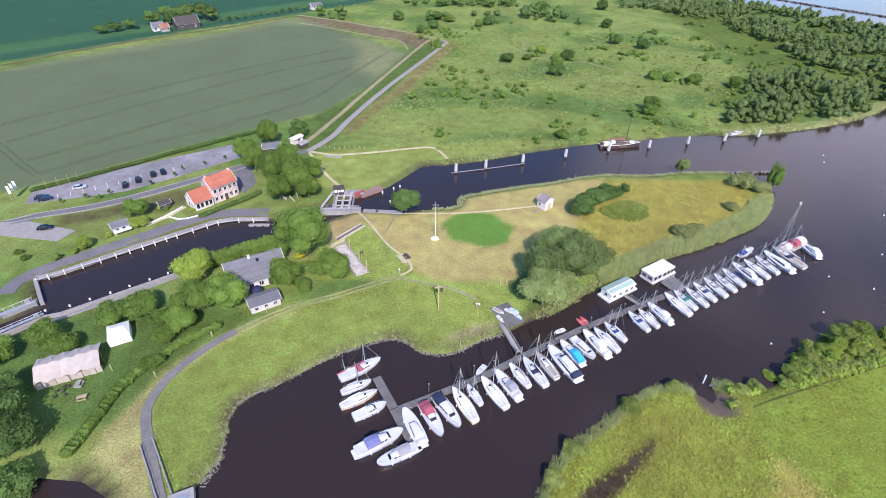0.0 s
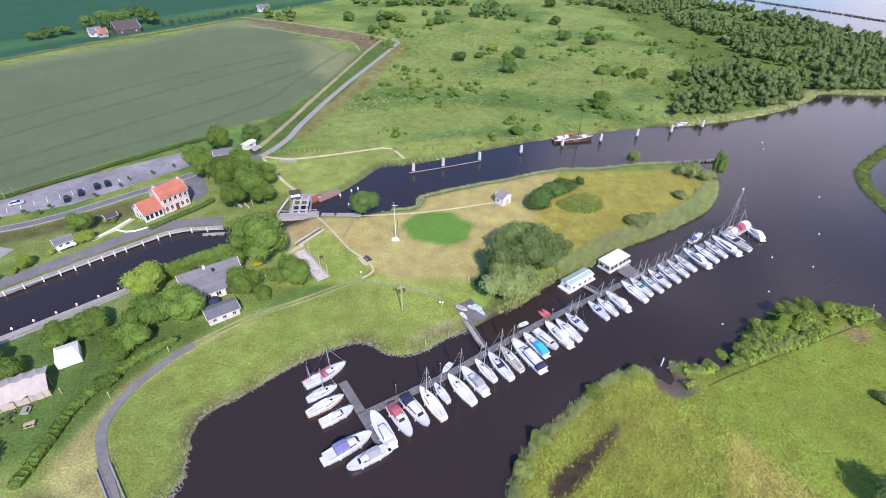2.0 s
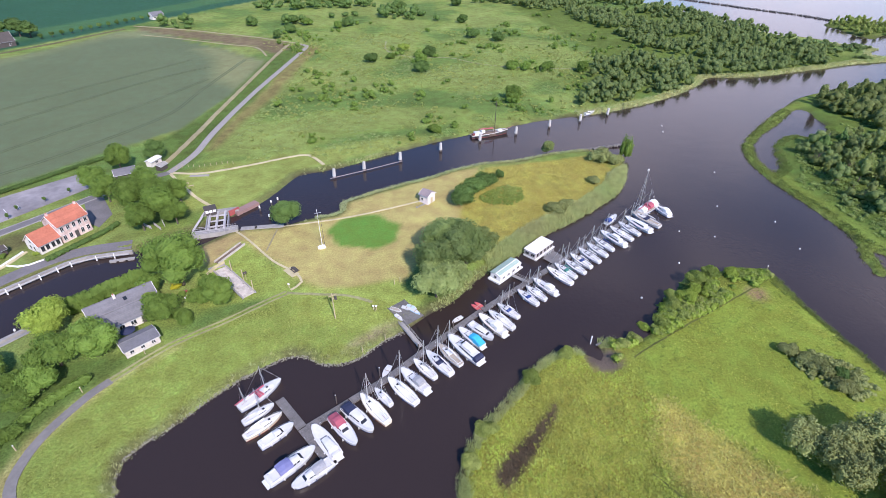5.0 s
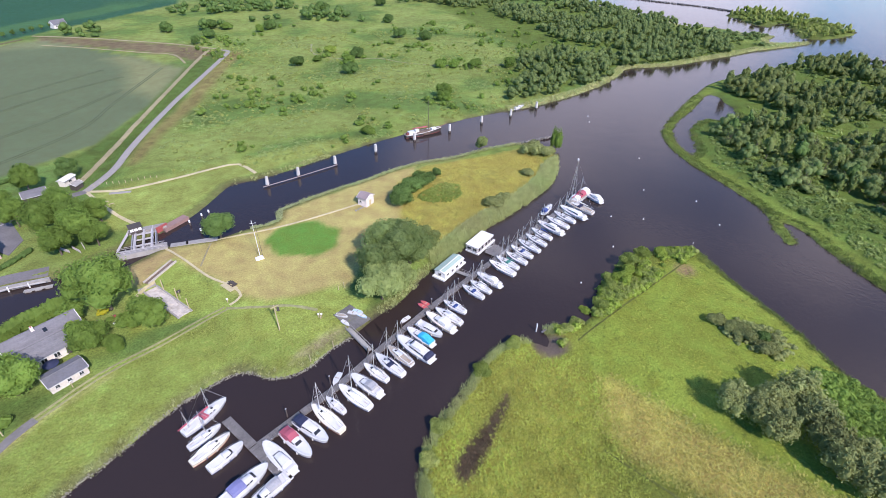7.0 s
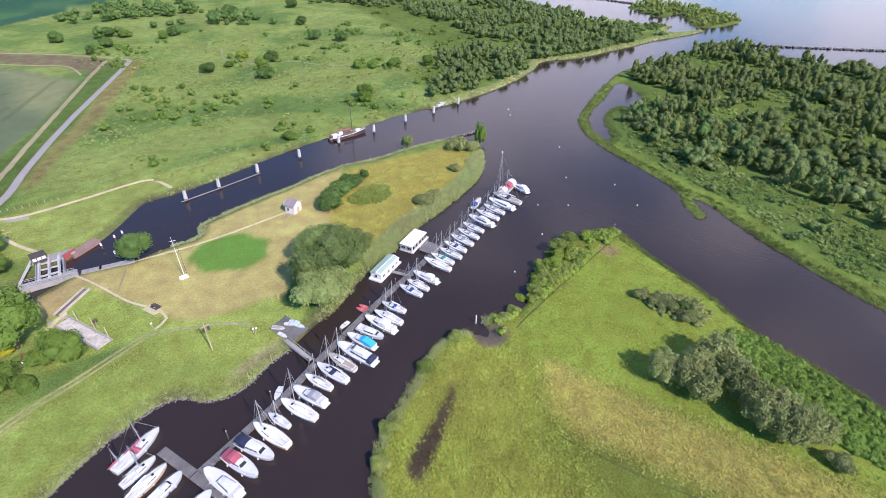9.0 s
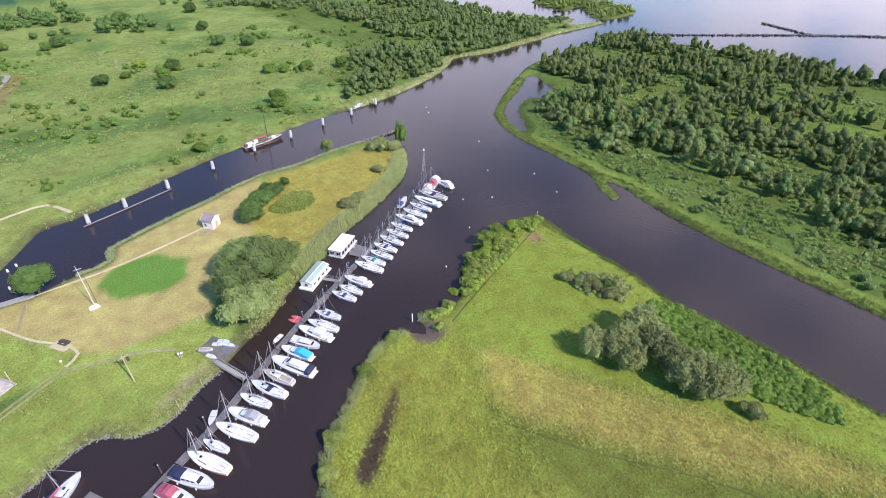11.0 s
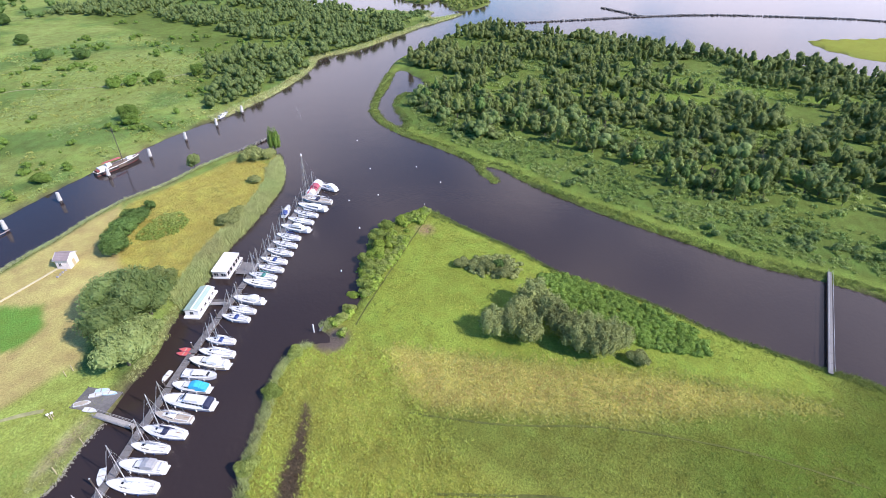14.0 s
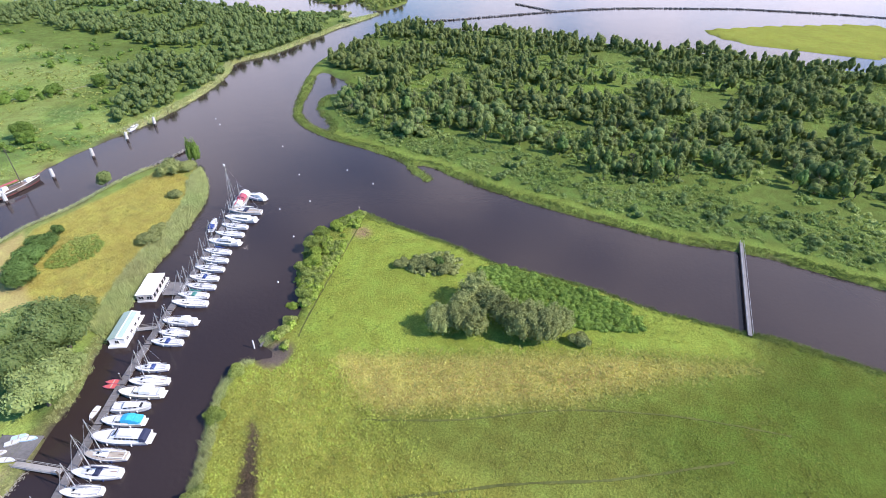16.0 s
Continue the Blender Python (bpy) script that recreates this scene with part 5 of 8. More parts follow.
def sailboat(x, y, length, heading, label, hull="white", deck="white", mast=None, cover="white", hood="grey", mast_at=0.56, masts=1, stern=0.62, tall_rig=False):
    ob = thing("sailing_yacht", pose(x, y, 0, 0, 0, heading), label, "sailing boat", "boats along the jetty")
    length *= 0.95
    beam, free = length * 0.285 + 0.2, 0.5 + length * 0.035
    decks = {"white": GELCOAT, "cream": CREAM, "grey": GREY_DECK, "teak": TEAK}
    hull_parts(ob, length, beam, free, HULLS[hull], decks[deck], stern, 0.28, RED_BOOT if hull in ("red", "cream") else ANTIFOUL)
    L, z = length, free + 0.04
    ch = 0.34 + 0.012 * L
    part("cabin", cabin_block(-0.06 * L, 0.3 * L, beam * 0.62, beam * 0.34, z, ch), GELCOAT if deck != "cream" else CREAM, ob)
    window_strip(ob, -0.04 * L, 0.2 * L, beam * 0.62, beam * 0.44, z + ch * 0.28, ch * 0.36, 3)
    part("hatch", Shape().box(0.16 * L, 0, z + ch + 0.07, 0.5, 0.5, 0.07, taper=0.85), TINTED, ob)
    part("fore_hatch", Shape().box(0.36 * L, 0, z + 0.12, 0.45, 0.45, 0.07, taper=0.85), GREY_DECK, ob)
    pit = Shape()
    part("cockpit_sole", Shape().box(-0.26 * L, 0, z + 0.05, 0.34 * L, beam * 0.4, 0.04), TEAK if deck == "teak" else GREY_DECK, ob)
    for s in (1, -1):
        pit.box(-0.26 * L, s * beam * 0.26, z + 0.13, 0.36 * L, 0.16, 0.26, taper=0.9)
    pit.box(-0.44 * L, 0, z + 0.1, 0.1, beam * 0.55, 0.2)
    part("coaming", pit, GELCOAT, ob)
    part("tiller", Shape().tube((-0.42 * L, 0, z + 0.3), (-0.3 * L, 0.05, z + 0.42), 0.035), VARNISH, ob)
    if hood:
        dome = Shape()
        rings = []
        for a in (0.0, 0.5, 1.0):
            xx = -0.09 * L + a * 0.12 * L
            hh = (0.62, 0.6, 0.2)[int(a * 2)]
            rings.append([(xx, beam * 0.31, z), (xx, beam * 0.28, z + ch * 0.6 + hh * 0.5), (xx, 0, z + ch * 0.6 + hh * 0.8), (xx, -beam * 0.28, z + ch * 0.6 + hh * 0.5), (xx, -beam * 0.31, z)])
        part("sprayhood", dome.loft(rings), CANVAS[hood], ob)
    tall = mast or length * 1.12
    spots = [mast_at] if masts == 1 else [mast_at + 0.06, 0.14]
    for i, u in enumerate(spots):
        mx, top = -L / 2 + L * u, tall * (1.0 if i == 0 else 0.72)
        part("mast", Shape().tube((mx, 0, z), (mx - 0.02 * L, 0, z + top), 0.095, 0.07, 8), ALLOY if hull != "wood" else VARNISH, ob)
        part("spreader", Shape().tube((mx, -beam * 0.22, z + top * 0.55), (mx, beam * 0.22, z + top * 0.55), 0.03), ALLOY, ob)
        if tall_rig:
            part("spreader", Shape().tube((mx, -beam * 0.18, z + top * 0.78), (mx, beam * 0.18, z + top * 0.78), 0.03), ALLOY, ob)
        bl = 0.36 * L if i == 0 else 0.2 * L
        boom = part("boom", Shape().tube((mx - 0.1, 0, z + 1.0 + ch), (mx - bl, 0, z + 0.95 + ch), 0.05), ALLOY, ob)
        sc = Shape().loft([[(mx - q * bl - 0.1, w, z + 0.98 + ch), (mx - q * bl - 0.1, w * 0.7, z + 1.0 + ch + h), (mx - q * bl - 0.1, -w * 0.7, z + 1.0 + ch + h), (mx - q * bl - 0.1, -w, z + 0.98 + ch)] for q, w, h in ((0.02, 0.12, 0.34), (0.5, 0.12, 0.24), (0.97, 0.07, 0.1))])
        part("sail_cover", sc, CANVAS[cover], boom)
        tip = (mx - 0.02 * L, 0, z + top * 0.97)
        for end in ((L * 0.49, 0, z + 0.3), (-L * 0.48, 0, z + 0.1), (mx, beam * 0.45, z), (mx, -beam * 0.45, z)) if i == 0 else ((-L * 0.48, 0.2, z), (mx, beam * 0.4, z), (mx, -beam * 0.4, z)):
            part("stay", Shape().tube(tip, end, 0.016, n=3), STEEL, ob)
        if i == 0:
            part("furled_foresail", Shape().tube((L * 0.475, 0, z + 0.45), (mx + (L * 0.49 - mx) * 0.12, 0, z + top * 0.86), 0.04, 0.025, 5), CANVAS["grey"], ob)
    for s in (1, -1):
        tops = []
        for u in (0.08, 0.26, 0.44, 0.62, 0.78, 0.92):
            px, py = -L / 2 + L * u, s * beam / 2 * beam_at(u, stern) * 0.93
            part("stanchion", Shape().tube((px, py, z), (px, py, z + 0.55), 0.016, n=4), STEEL, ob)
            tops.append((px, py, z + 0.55))
        part("guard_rail", Shape().pipe(tops + [(L * 0.49, s * 0.03, z + 0.6)], 0.014), STEEL, ob)
    for s in (1, -1):
        for u in (0.3, 0.55):
            part("fender", Shape().tube((-L / 2 + L * u, s * (beam / 2 * beam_at(u, stern) + 0.07), 0.25), (-L / 2 + L * u, s * (beam / 2 * beam_at(u, stern) + 0.07), 0.75), 0.11, n=6), CANVAS["white" if u > 0.4 else "blue"], ob)
    return ob


def motorboat(x, y, length, heading, label, hull="white", cover=None, cabin=(0.3, 0.72), fly=False, deck="white", aft_cover=None, windows=4, platform=True):
    ob = thing("motor_boat", pose(x, y, 0, 0, 0, heading), label, "motor boat", "boats along the jetty")
    length *= 0.95
    beam, free, L = length * 0.29 + 0.3, 0.65 + length * 0.03, length
    decks = {"white": GELCOAT, "cream": CREAM, "grey": GREY_DECK, "teak": TEAK}
    hull_parts(ob, length, beam, free, HULLS[hull], decks[deck], 0.84, 0.34, ANTIFOUL)
    z = free + 0.04
    a, b = -L / 2 + L * cabin[0], -L / 2 + L * cabin[1]
    ch = 0.85 if L > 8.5 else 0.65
    part("cabin", cabin_block(a, b, beam * 0.72, beam * 0.5, z, ch, front=0.5), GELCOAT, ob)
    window_strip(ob, a + 0.15, b - 0.25 * (b - a), beam * 0.72, beam * 0.58, z + ch * 0.4, ch * 0.38, windows)
    ws = Shape()
    ws.add([(b - ch * 0.35, beam * 0.24, z + ch * 0.32), (b - ch * 0.35, -beam * 0.24, z + ch * 0.32), (b - ch * 0.92, -beam * 0.21, z + ch * 0.8), (b - ch * 0.92, beam * 0.21, z + ch * 0.8),
            (b - ch * 0.45, beam * 0.24, z + ch * 0.28), (b - ch * 0.45, -beam * 0.24, z + ch * 0.28), (b - ch * 1.0, -beam * 0.21, z + ch * 0.76), (b - ch * 1.0, beam * 0.21, z + ch * 0.76)], QUAD.tolist())
    part("windscreen", ws, TINTED, ob)
    part("cockpit_sole", Shape().box((a - L / 2) / 2, 0, z + 0.05, a + L / 2 - 0.3, beam * 0.58, 0.05), TEAK if deck == "teak" else GREY_DECK, ob)
    seat = Shape().box(-L / 2 + 0.45, 0, z + 0.22, 0.5, beam * 0.6, 0.4, taper=0.92)
    for s in (1, -1):
        seat.box((a - L / 2) / 2, s * beam * 0.36, z + 0.14, a + L / 2 - 0.3, 0.14, 0.28)
    part("bench", seat, GELCOAT, ob)
    if cover:
        k0, k1 = (a - 0.9, a + (b - a) * 0.42)
        top = Shape().loft([[(q, beam * 0.36, z + ch * 0.55), (q, beam * 0.33, z + ch + h), (q, 0, z + ch + h + 0.16), (q, -beam * 0.33, z + ch + h), (q, -beam * 0.36, z + ch * 0.55)] for q, h in ((k0, 0.35), ((k0 + k1) / 2, 0.5), (k1, 0.15))])
        part("canopy", top, CANVAS[cover], ob)
    if aft_cover:
        top = Shape().loft([[(q, beam * 0.41, z), (q, beam * 0.34, z + h), (q, 0, z + h + 0.12), (q, -beam * 0.34, z + h), (q, -beam * 0.41, z)] for q, h in ((-L / 2 + 0.15, 0.5), ((a - L / 2) / 2, 0.8), (a, 0.85))])
        part("aft_canopy", top, CANVAS[aft_cover], ob)
    if fly:
        part("flybridge", Shape().box((a + b) / 2 - 0.5, 0, z + ch + 0.3, (b - a) * 0.5, beam * 0.5, 0.34, taper=0.9), GELCOAT, ob)
        part("flybridge_screen", Shape().box((a + b) / 2 + (b - a) * 0.2, 0, z + ch + 0.6, 0.12, beam * 0.42, 0.3), TINTED, ob)
    if platform:
        part("swim_platform", Shape().box(-L / 2 - 0.35, 0, 0.3, 0.7, beam * 0.7, 0.09), GREY_DECK, ob)
    part("fore_hatch", Shape().box(b + (L / 2 - b) * 0.35, 0, z + 0.12, 0.5, 0.5, 0.07, taper=0.85), TINTED, ob)
    for s in (1, -1):
        tops = []
        for u in (0.42, 0.56, 0.7, 0.82, 0.92, 0.985):
            px, py = -L / 2 + L * u, s * beam / 2 * beam_at(u, 0.84) * 0.92
            part("stanchion", Shape().tube((px, py, z + 0.05), (px, py, z + 0.66), 0.016, n=4), STEEL, ob)
            tops.append((px, py, z + 0.66))
        part("bow_rail", Shape().pipe(tops, 0.02), STEEL, ob)
    for s in (1, -1):
        for u in (0.25, 0.5, 0.68):
            part("fender", Shape().tube((-L / 2 + L * u, s * (beam / 2 * beam_at(u, 0.84) + 0.07), 0.25), (-L / 2 + L * u, s * (beam / 2 * beam_at(u, 0.84) + 0.07), 0.8), 0.12, n=6), CANVAS["navy" if u == 0.5 else "white"], ob)
    return ob


def dinghy(x, y, length, heading, label, mat, inner, z=0.0):
    ob = thing("dinghy", pose(x, y, z, 0, 0, heading), label, "dinghy")
    us = [0, 0.3, 0.6, 0.85, 1.0]
    b = length * 0.2
    out = [[(-length / 2 + length * u, s * max(0.03, b * beam_at(u, 0.8)) * k, zz) for s, k, zz in ((1, 1, 0.42), (1, 0.7, 0.0), (-1, 0.7, 0.0), (-1, 1, 0.42))] for u in us]
    part("hull", Shape().loft(out), mat, ob)
    part("inside", Shape().prism([(-length * 0.46, -b * 0.62), (length * 0.05, -b * 0.8), (length * 0.36, -b * 0.3), (length * 0.36, b * 0.3), (length * 0.05, b * 0.8), (-length * 0.46, b * 0.62)], 0.4, 0.44), inner, ob)
    part("thwart", Shape().box(-length * 0.05, 0, 0.47, 0.22, b * 1.5, 0.05), TEAK, ob)
    return ob


# jetty: floating sections on piles
PLANK = material("weathered_grey_planks", (0.14, 0.13, 0.125), 0.9, scale=2.5, vary=0.3, bump=0.01, by_object=0.12)
PILE = material("dark_wet_timber", (0.075, 0.06, 0.05), 0.85, scale=3, vary=0.3, bump=0.01)
GALV = material("galvanised_steel", (0.45, 0.46, 0.47), 0.5, 0.6, scale=3, vary=0.12)
PLANK_ME = {}


def pontoon(p, q, width, label):
    """One floating section with its planks, floats, edge beams and posts."""
    p, q = Vector((*p, 0)), Vector((*q, 0))
    L = (q - p).length
    turn = math.degrees(math.atan2(q.y - p.y, q.x - p.x))
    ob = thing("pontoon", Matrix.Translation(p) @ pose(0, 0, 0, 0, 0, turn), label, "pontoon", "sections of the jetty")
    n = int(L / 0.62)
    key = (round(width, 2))
    if key not in PLANK_ME:
        tmp = part("plank", Shape().box(0, 0, 0, 0.585, width, 0.05), PLANK)
        PLANK_ME[key] = tmp.data
        bpy.data.objects.remove(tmp)
    for i in range(n):
        pl = new("plank", PLANK_ME[key])
        pl.parent = ob
        pl.location = ((i + 0.5) * L / n, 0, 0.52)
    for s in (1, -1):
        part("edge_beam", Shape().box(L / 2, s * (width / 2 - 0.06), 0.42, L - 0.05, 0.12, 0.16), PILE, ob)
    for i in range(3):
        part("float", Shape().box(L * (i + 0.5) / 3, 0, 0.14, L / 3 - 0.7, width * 0.8, 0.44), CONCRETE, ob)
    for i in range(2):
        part("mooring_cleat", Shape().box(L * (0.25 + 0.5 * i), -width / 2 + 0.14, 0.6, 0.3, 0.1, 0.12), GALV, ob)
    return ob


JETTY = [(-9.0, 68.6), (9.3, 78.0), (19, 84.3), (36.6, 94.9), (58.2, 106.3), (80.0, 118.0), (100.5, 129.0)]
HEAD = [(-14.6, 77.4), (-5.2, 60.3)]
for line, width in ((JETTY, 1.7), (HEAD, 2.0)):
    for a, b in zip(line[:-1], line[1:]):
        a, b = Vector(a), Vector(b)
        m = max(1, round((b - a).length / 11))
        for i in range(m):
            pontoon(a.lerp(b, (i + 0.01) / m), a.lerp(b, (i + 0.99) / m), width, "grey planked floating jetty section")
axis = Vector((0.877, 0.48))
for i, s in enumerate(np.arange(8, 124, 11.5)):
    x, y = -9 + axis.x * s - 0.7, 68.6 + axis.y * s + 1.4
    ob = thing("mooring_pile", pose(x, y, 0), "dark round timber pile holding the jetty", "pile", "piles along the jetty")
    part("post", Shape().tube((0, 0, -2), (0, 0, 2.6), 0.15, 0.14, 8), PILE, ob)
    part("cap", Shape().tube((0, 0, 2.6), (0, 0, 2.72), 0.18, 0.1, 8), GALV, ob)

# heading towards the jetty: about 117 degrees
motorboat(-5.6, 64.6, 9.8, 118, "white motor boat with a broad foredeck at the jetty", cabin=(0.16, 0.6), windows=5)
motorboat(-1.7, 66.2, 9.6, -62, "white motor boat with a red canopy", cover="red", aft_cover="red", cabin=(0.3, 0.62))
motorboat(1.5, 68.3, 9.8, -57, "white cabin cruiser with a navy aft canopy", aft_cover="navy", cabin=(0.3, 0.74), windows=3)
sailboat(4.9, 70.2, 10.4, 119, "pale sailing yacht with a varnished rail", hull="cream", deck="cream", hood=None, mast=9.0, mast_at=0.72, cover="white")
sailboat(7.2, 72.8, 6.2, 119, "small white sailing yacht", hood=None, mast=6.0, cover="white")
sailboat(11.5, 73.5, 10.2, 121, "white sailing yacht with white covers", deck="cream", hood="white", mast=12.0, cover="white", tall_rig=True)
motorboat(14.6, 75.8, 9.2, 121, "white motor sailer with a grey wheelhouse", cover="grey", cabin=(0.28, 0.7))
sailboat(17.6, 78.5, 8.0, 120, "broad white sailing yacht with cream decks", deck="cream", hood=None, mast=8.6, cover="grey")
sailboat(21.2, 79.6, 9.8, 117, "white sailing yacht with a navy sprayhood", hood="navy", cover="navy", mast=11.2, tall_rig=True)
sailboat(24.3, 81.5, 8.8, 116, "white sailing yacht with a teak cockpit", hood=None, deck="teak", mast=10.6, cover="white")
motorboat(28.2, 82.6, 11.8, 118, "large white motor yacht with a dark aft screen", cabin=(0.12, 0.72), aft_cover="navy", fly=True, windows=6)
motorboat(30.8, 85.8, 8.6, 119, "white motor boat under bright blue tarpaulins", cover="cyan", aft_cover="cyan", cabin=(0.3, 0.74))
motorboat(34.0, 87.2, 8.4, -60, "white motor boat with a flat cabin roof", cabin=(0.3, 0.8), windows=3)
motorboat(37.3, 89.0, 9.8, 117, "cream motor boat with a pale wheelhouse canopy", hull="cream", cover="white", cabin=(0.3, 0.72), deck="cream")
sailboat(40.2, 90.2, 9.2, 119, "white sailing yacht with a plain deck", hood="white", mast=9.4, cover="white")
sailboat(43.1, 93.0, 7.6, 122, "white sailing yacht with a blue cockpit cover", hood="blue", mast=8.6)
sailboat(50.2, 97.0, 8.0, 116, "white sailing yacht with a blue hull stripe", hull="white", hood="blue", mast=9.2)
sailboat(53.1, 98.2, 7.6, 117, "white sailing yacht with white covers", hood="white", cover="white", mast=8.8)
motorboat(56.6, 100.3, 8.6, 117, "white cabin cruiser with a white canopy", cover="white", cabin=(0.28, 0.72))
sailboat(62.7, 104.0, 10.0, 115, "long white sailing yacht with cream decks", deck="cream", hood=None, mast=10.5, cover="white")
sailboat(65.4, 105.8, 8.6, 115, "white sailing yacht under a sea-green cover", hood="green", cover="green", mast=9.5)
sailboat(69.0, 107.0, 8.4, 114, "white sailing yacht with a grey sprayhood", mast=10.0)
sailboat(72.1, 109.3, 8.6, 114, "white sailing yacht with a cream deck", deck="cream", hood="blue", mast=9.0)
sailboat(75.9, 111.4, 9.0, 112, "white sailing yacht with a grey sprayhood", mast=10.2, tall_rig=True)
sailboat(79.6, 113.5, 8.5, 112, "white sailing yacht with a grey deck", deck="grey", hood="grey", mast=9.4)
sailboat(83.1, 116.0, 8.6, 112, "white sailing yacht with a blue sail cover", cover="blue", mast=10.8)
motorboat(87.7, 118.2, 10.2, 113, "broad white motor yacht", cabin=(0.2, 0.74), windows=5, fly=True)
sailboat(91.8, 120.3, 9.6, 112, "white sailing yacht with white covers", hood="white", cover="white", mast=9.0)
sailboat(95.9, 122.4, 9.2, 110, "white sailing yacht with a grey sprayhood", hood="grey", mast=9.6)
motorboat(100.3, 124.2, 11.0, 110, "white motor yacht near the jetty's end", cabin=(0.2, 0.75), windows=6)
sailboat(104.6, 126.6, 12.2, 113, "long white sailing yacht at the jetty's end", deck="teak", hood="navy", mast=11.0, tall_rig=True)
sailboat(-18.4, 79.6, 11.0, 36, "two-masted white yacht with a red cockpit cover", hood="red", cover="red", masts=2, mast=7.4, deck="grey")
sailboat(-18.6, 74.4, 7.4, 29, "white sailing yacht moored at the jetty's head", hood=None, mast=7.5, cover="grey")
sailboat(-17.5, 71.2, 9.0, 31, "cream sailing yacht with a pale deck", hull="cream", deck="cream", hood=None, mast=0.6, cover="white")
motorboat(-14.8, 68.2, 7.9, 30, "low white open motor boat", cabin=(0.42, 0.7), windows=2, platform=False)
motorboat(-11.9, 60.9, 10.8, 31, "white motor yacht with a violet canopy", cover="lilac", cabin=(0.3, 0.74), windows=4)
motorboat(-8.2, 57.9, 8.9, -152, "white motor boat with a grey wheelhouse canopy", cover="grey", cabin=(0.3, 0.74), windows=3)
ship = sailboat(108.3, 132.4, 15.0, 208, "big sailing ship with red and white deck covers", hull="white", deck="teak", hood="red", cover="red", mast=16.4, mast_at=0.9, tall_rig=True)
for k, (px, pw, mat) in enumerate(((-4.6, 2.6, "white"), (-2.0, 2.4, "red"), (2.6, 2.2, "white"))):
    part("deck_cover", Shape().loft([[(px + q, 1.5, 1.3), (px + q, 1.2, 2.2), (px + q, 0, 2.6), (px + q, -1.2, 2.2), (px + q, -1.5, 1.3)] for q in (-pw / 2, pw / 2)]), CANVAS[mat], ship)
part("radar_dome", Shape().tube((5.7, 0, 17.3), (5.7, 0, 17.9), 0.35, 0.28, 8), GELCOAT, ship)
part("shroud_ladder", Shape().tube((5.7, 1.4, 1.3), (5.7, 0.1, 15.5), 0.05, 0.04, 4), ALLOY, ship)
part("shroud_ladder", Shape().tube((5.7, -1.4, 1.3), (5.7, -0.1, 15.5), 0.05, 0.04, 4), ALLOY, ship)
motorboat(113.5, 131.0, 9.0, 100, "white motor boat beside the sailing ship", hull="white", cover="white", aft_cover="white", cabin=(0.25, 0.7))
motorboat(93.2, 129.0, 6.8, 33, "small white cabin boat behind the jetty", cabin=(0.3, 0.7), aft_cover="blue", windows=2)
motorboat(134.7, 225.6, 7.2, 18, "small white cabin boat at the marsh bank", cabin=(0.3, 0.74), windows=3)
dinghy(35.4, 96.6, 3.4, 120, "red pedal boat behind the jetty", CANVAS["red"], material("faded_red_plastic", (0.5, 0.09, 0.08), 0.5, scale=2, vary=0.15))
dinghy(36.5, 97.3, 3.4, 120, "red pedal boat behind the jetty", CANVAS["red"], MATS["faded_red_plastic"])
dinghy(9.0, 80.0, 3.8, -126, "white tender beside the jetty", GELCOAT, GREY_DECK)
dinghy(29.4, 93.2, 3.3, -155, "white tender beside the jetty", GELCOAT, GREY_DECK)


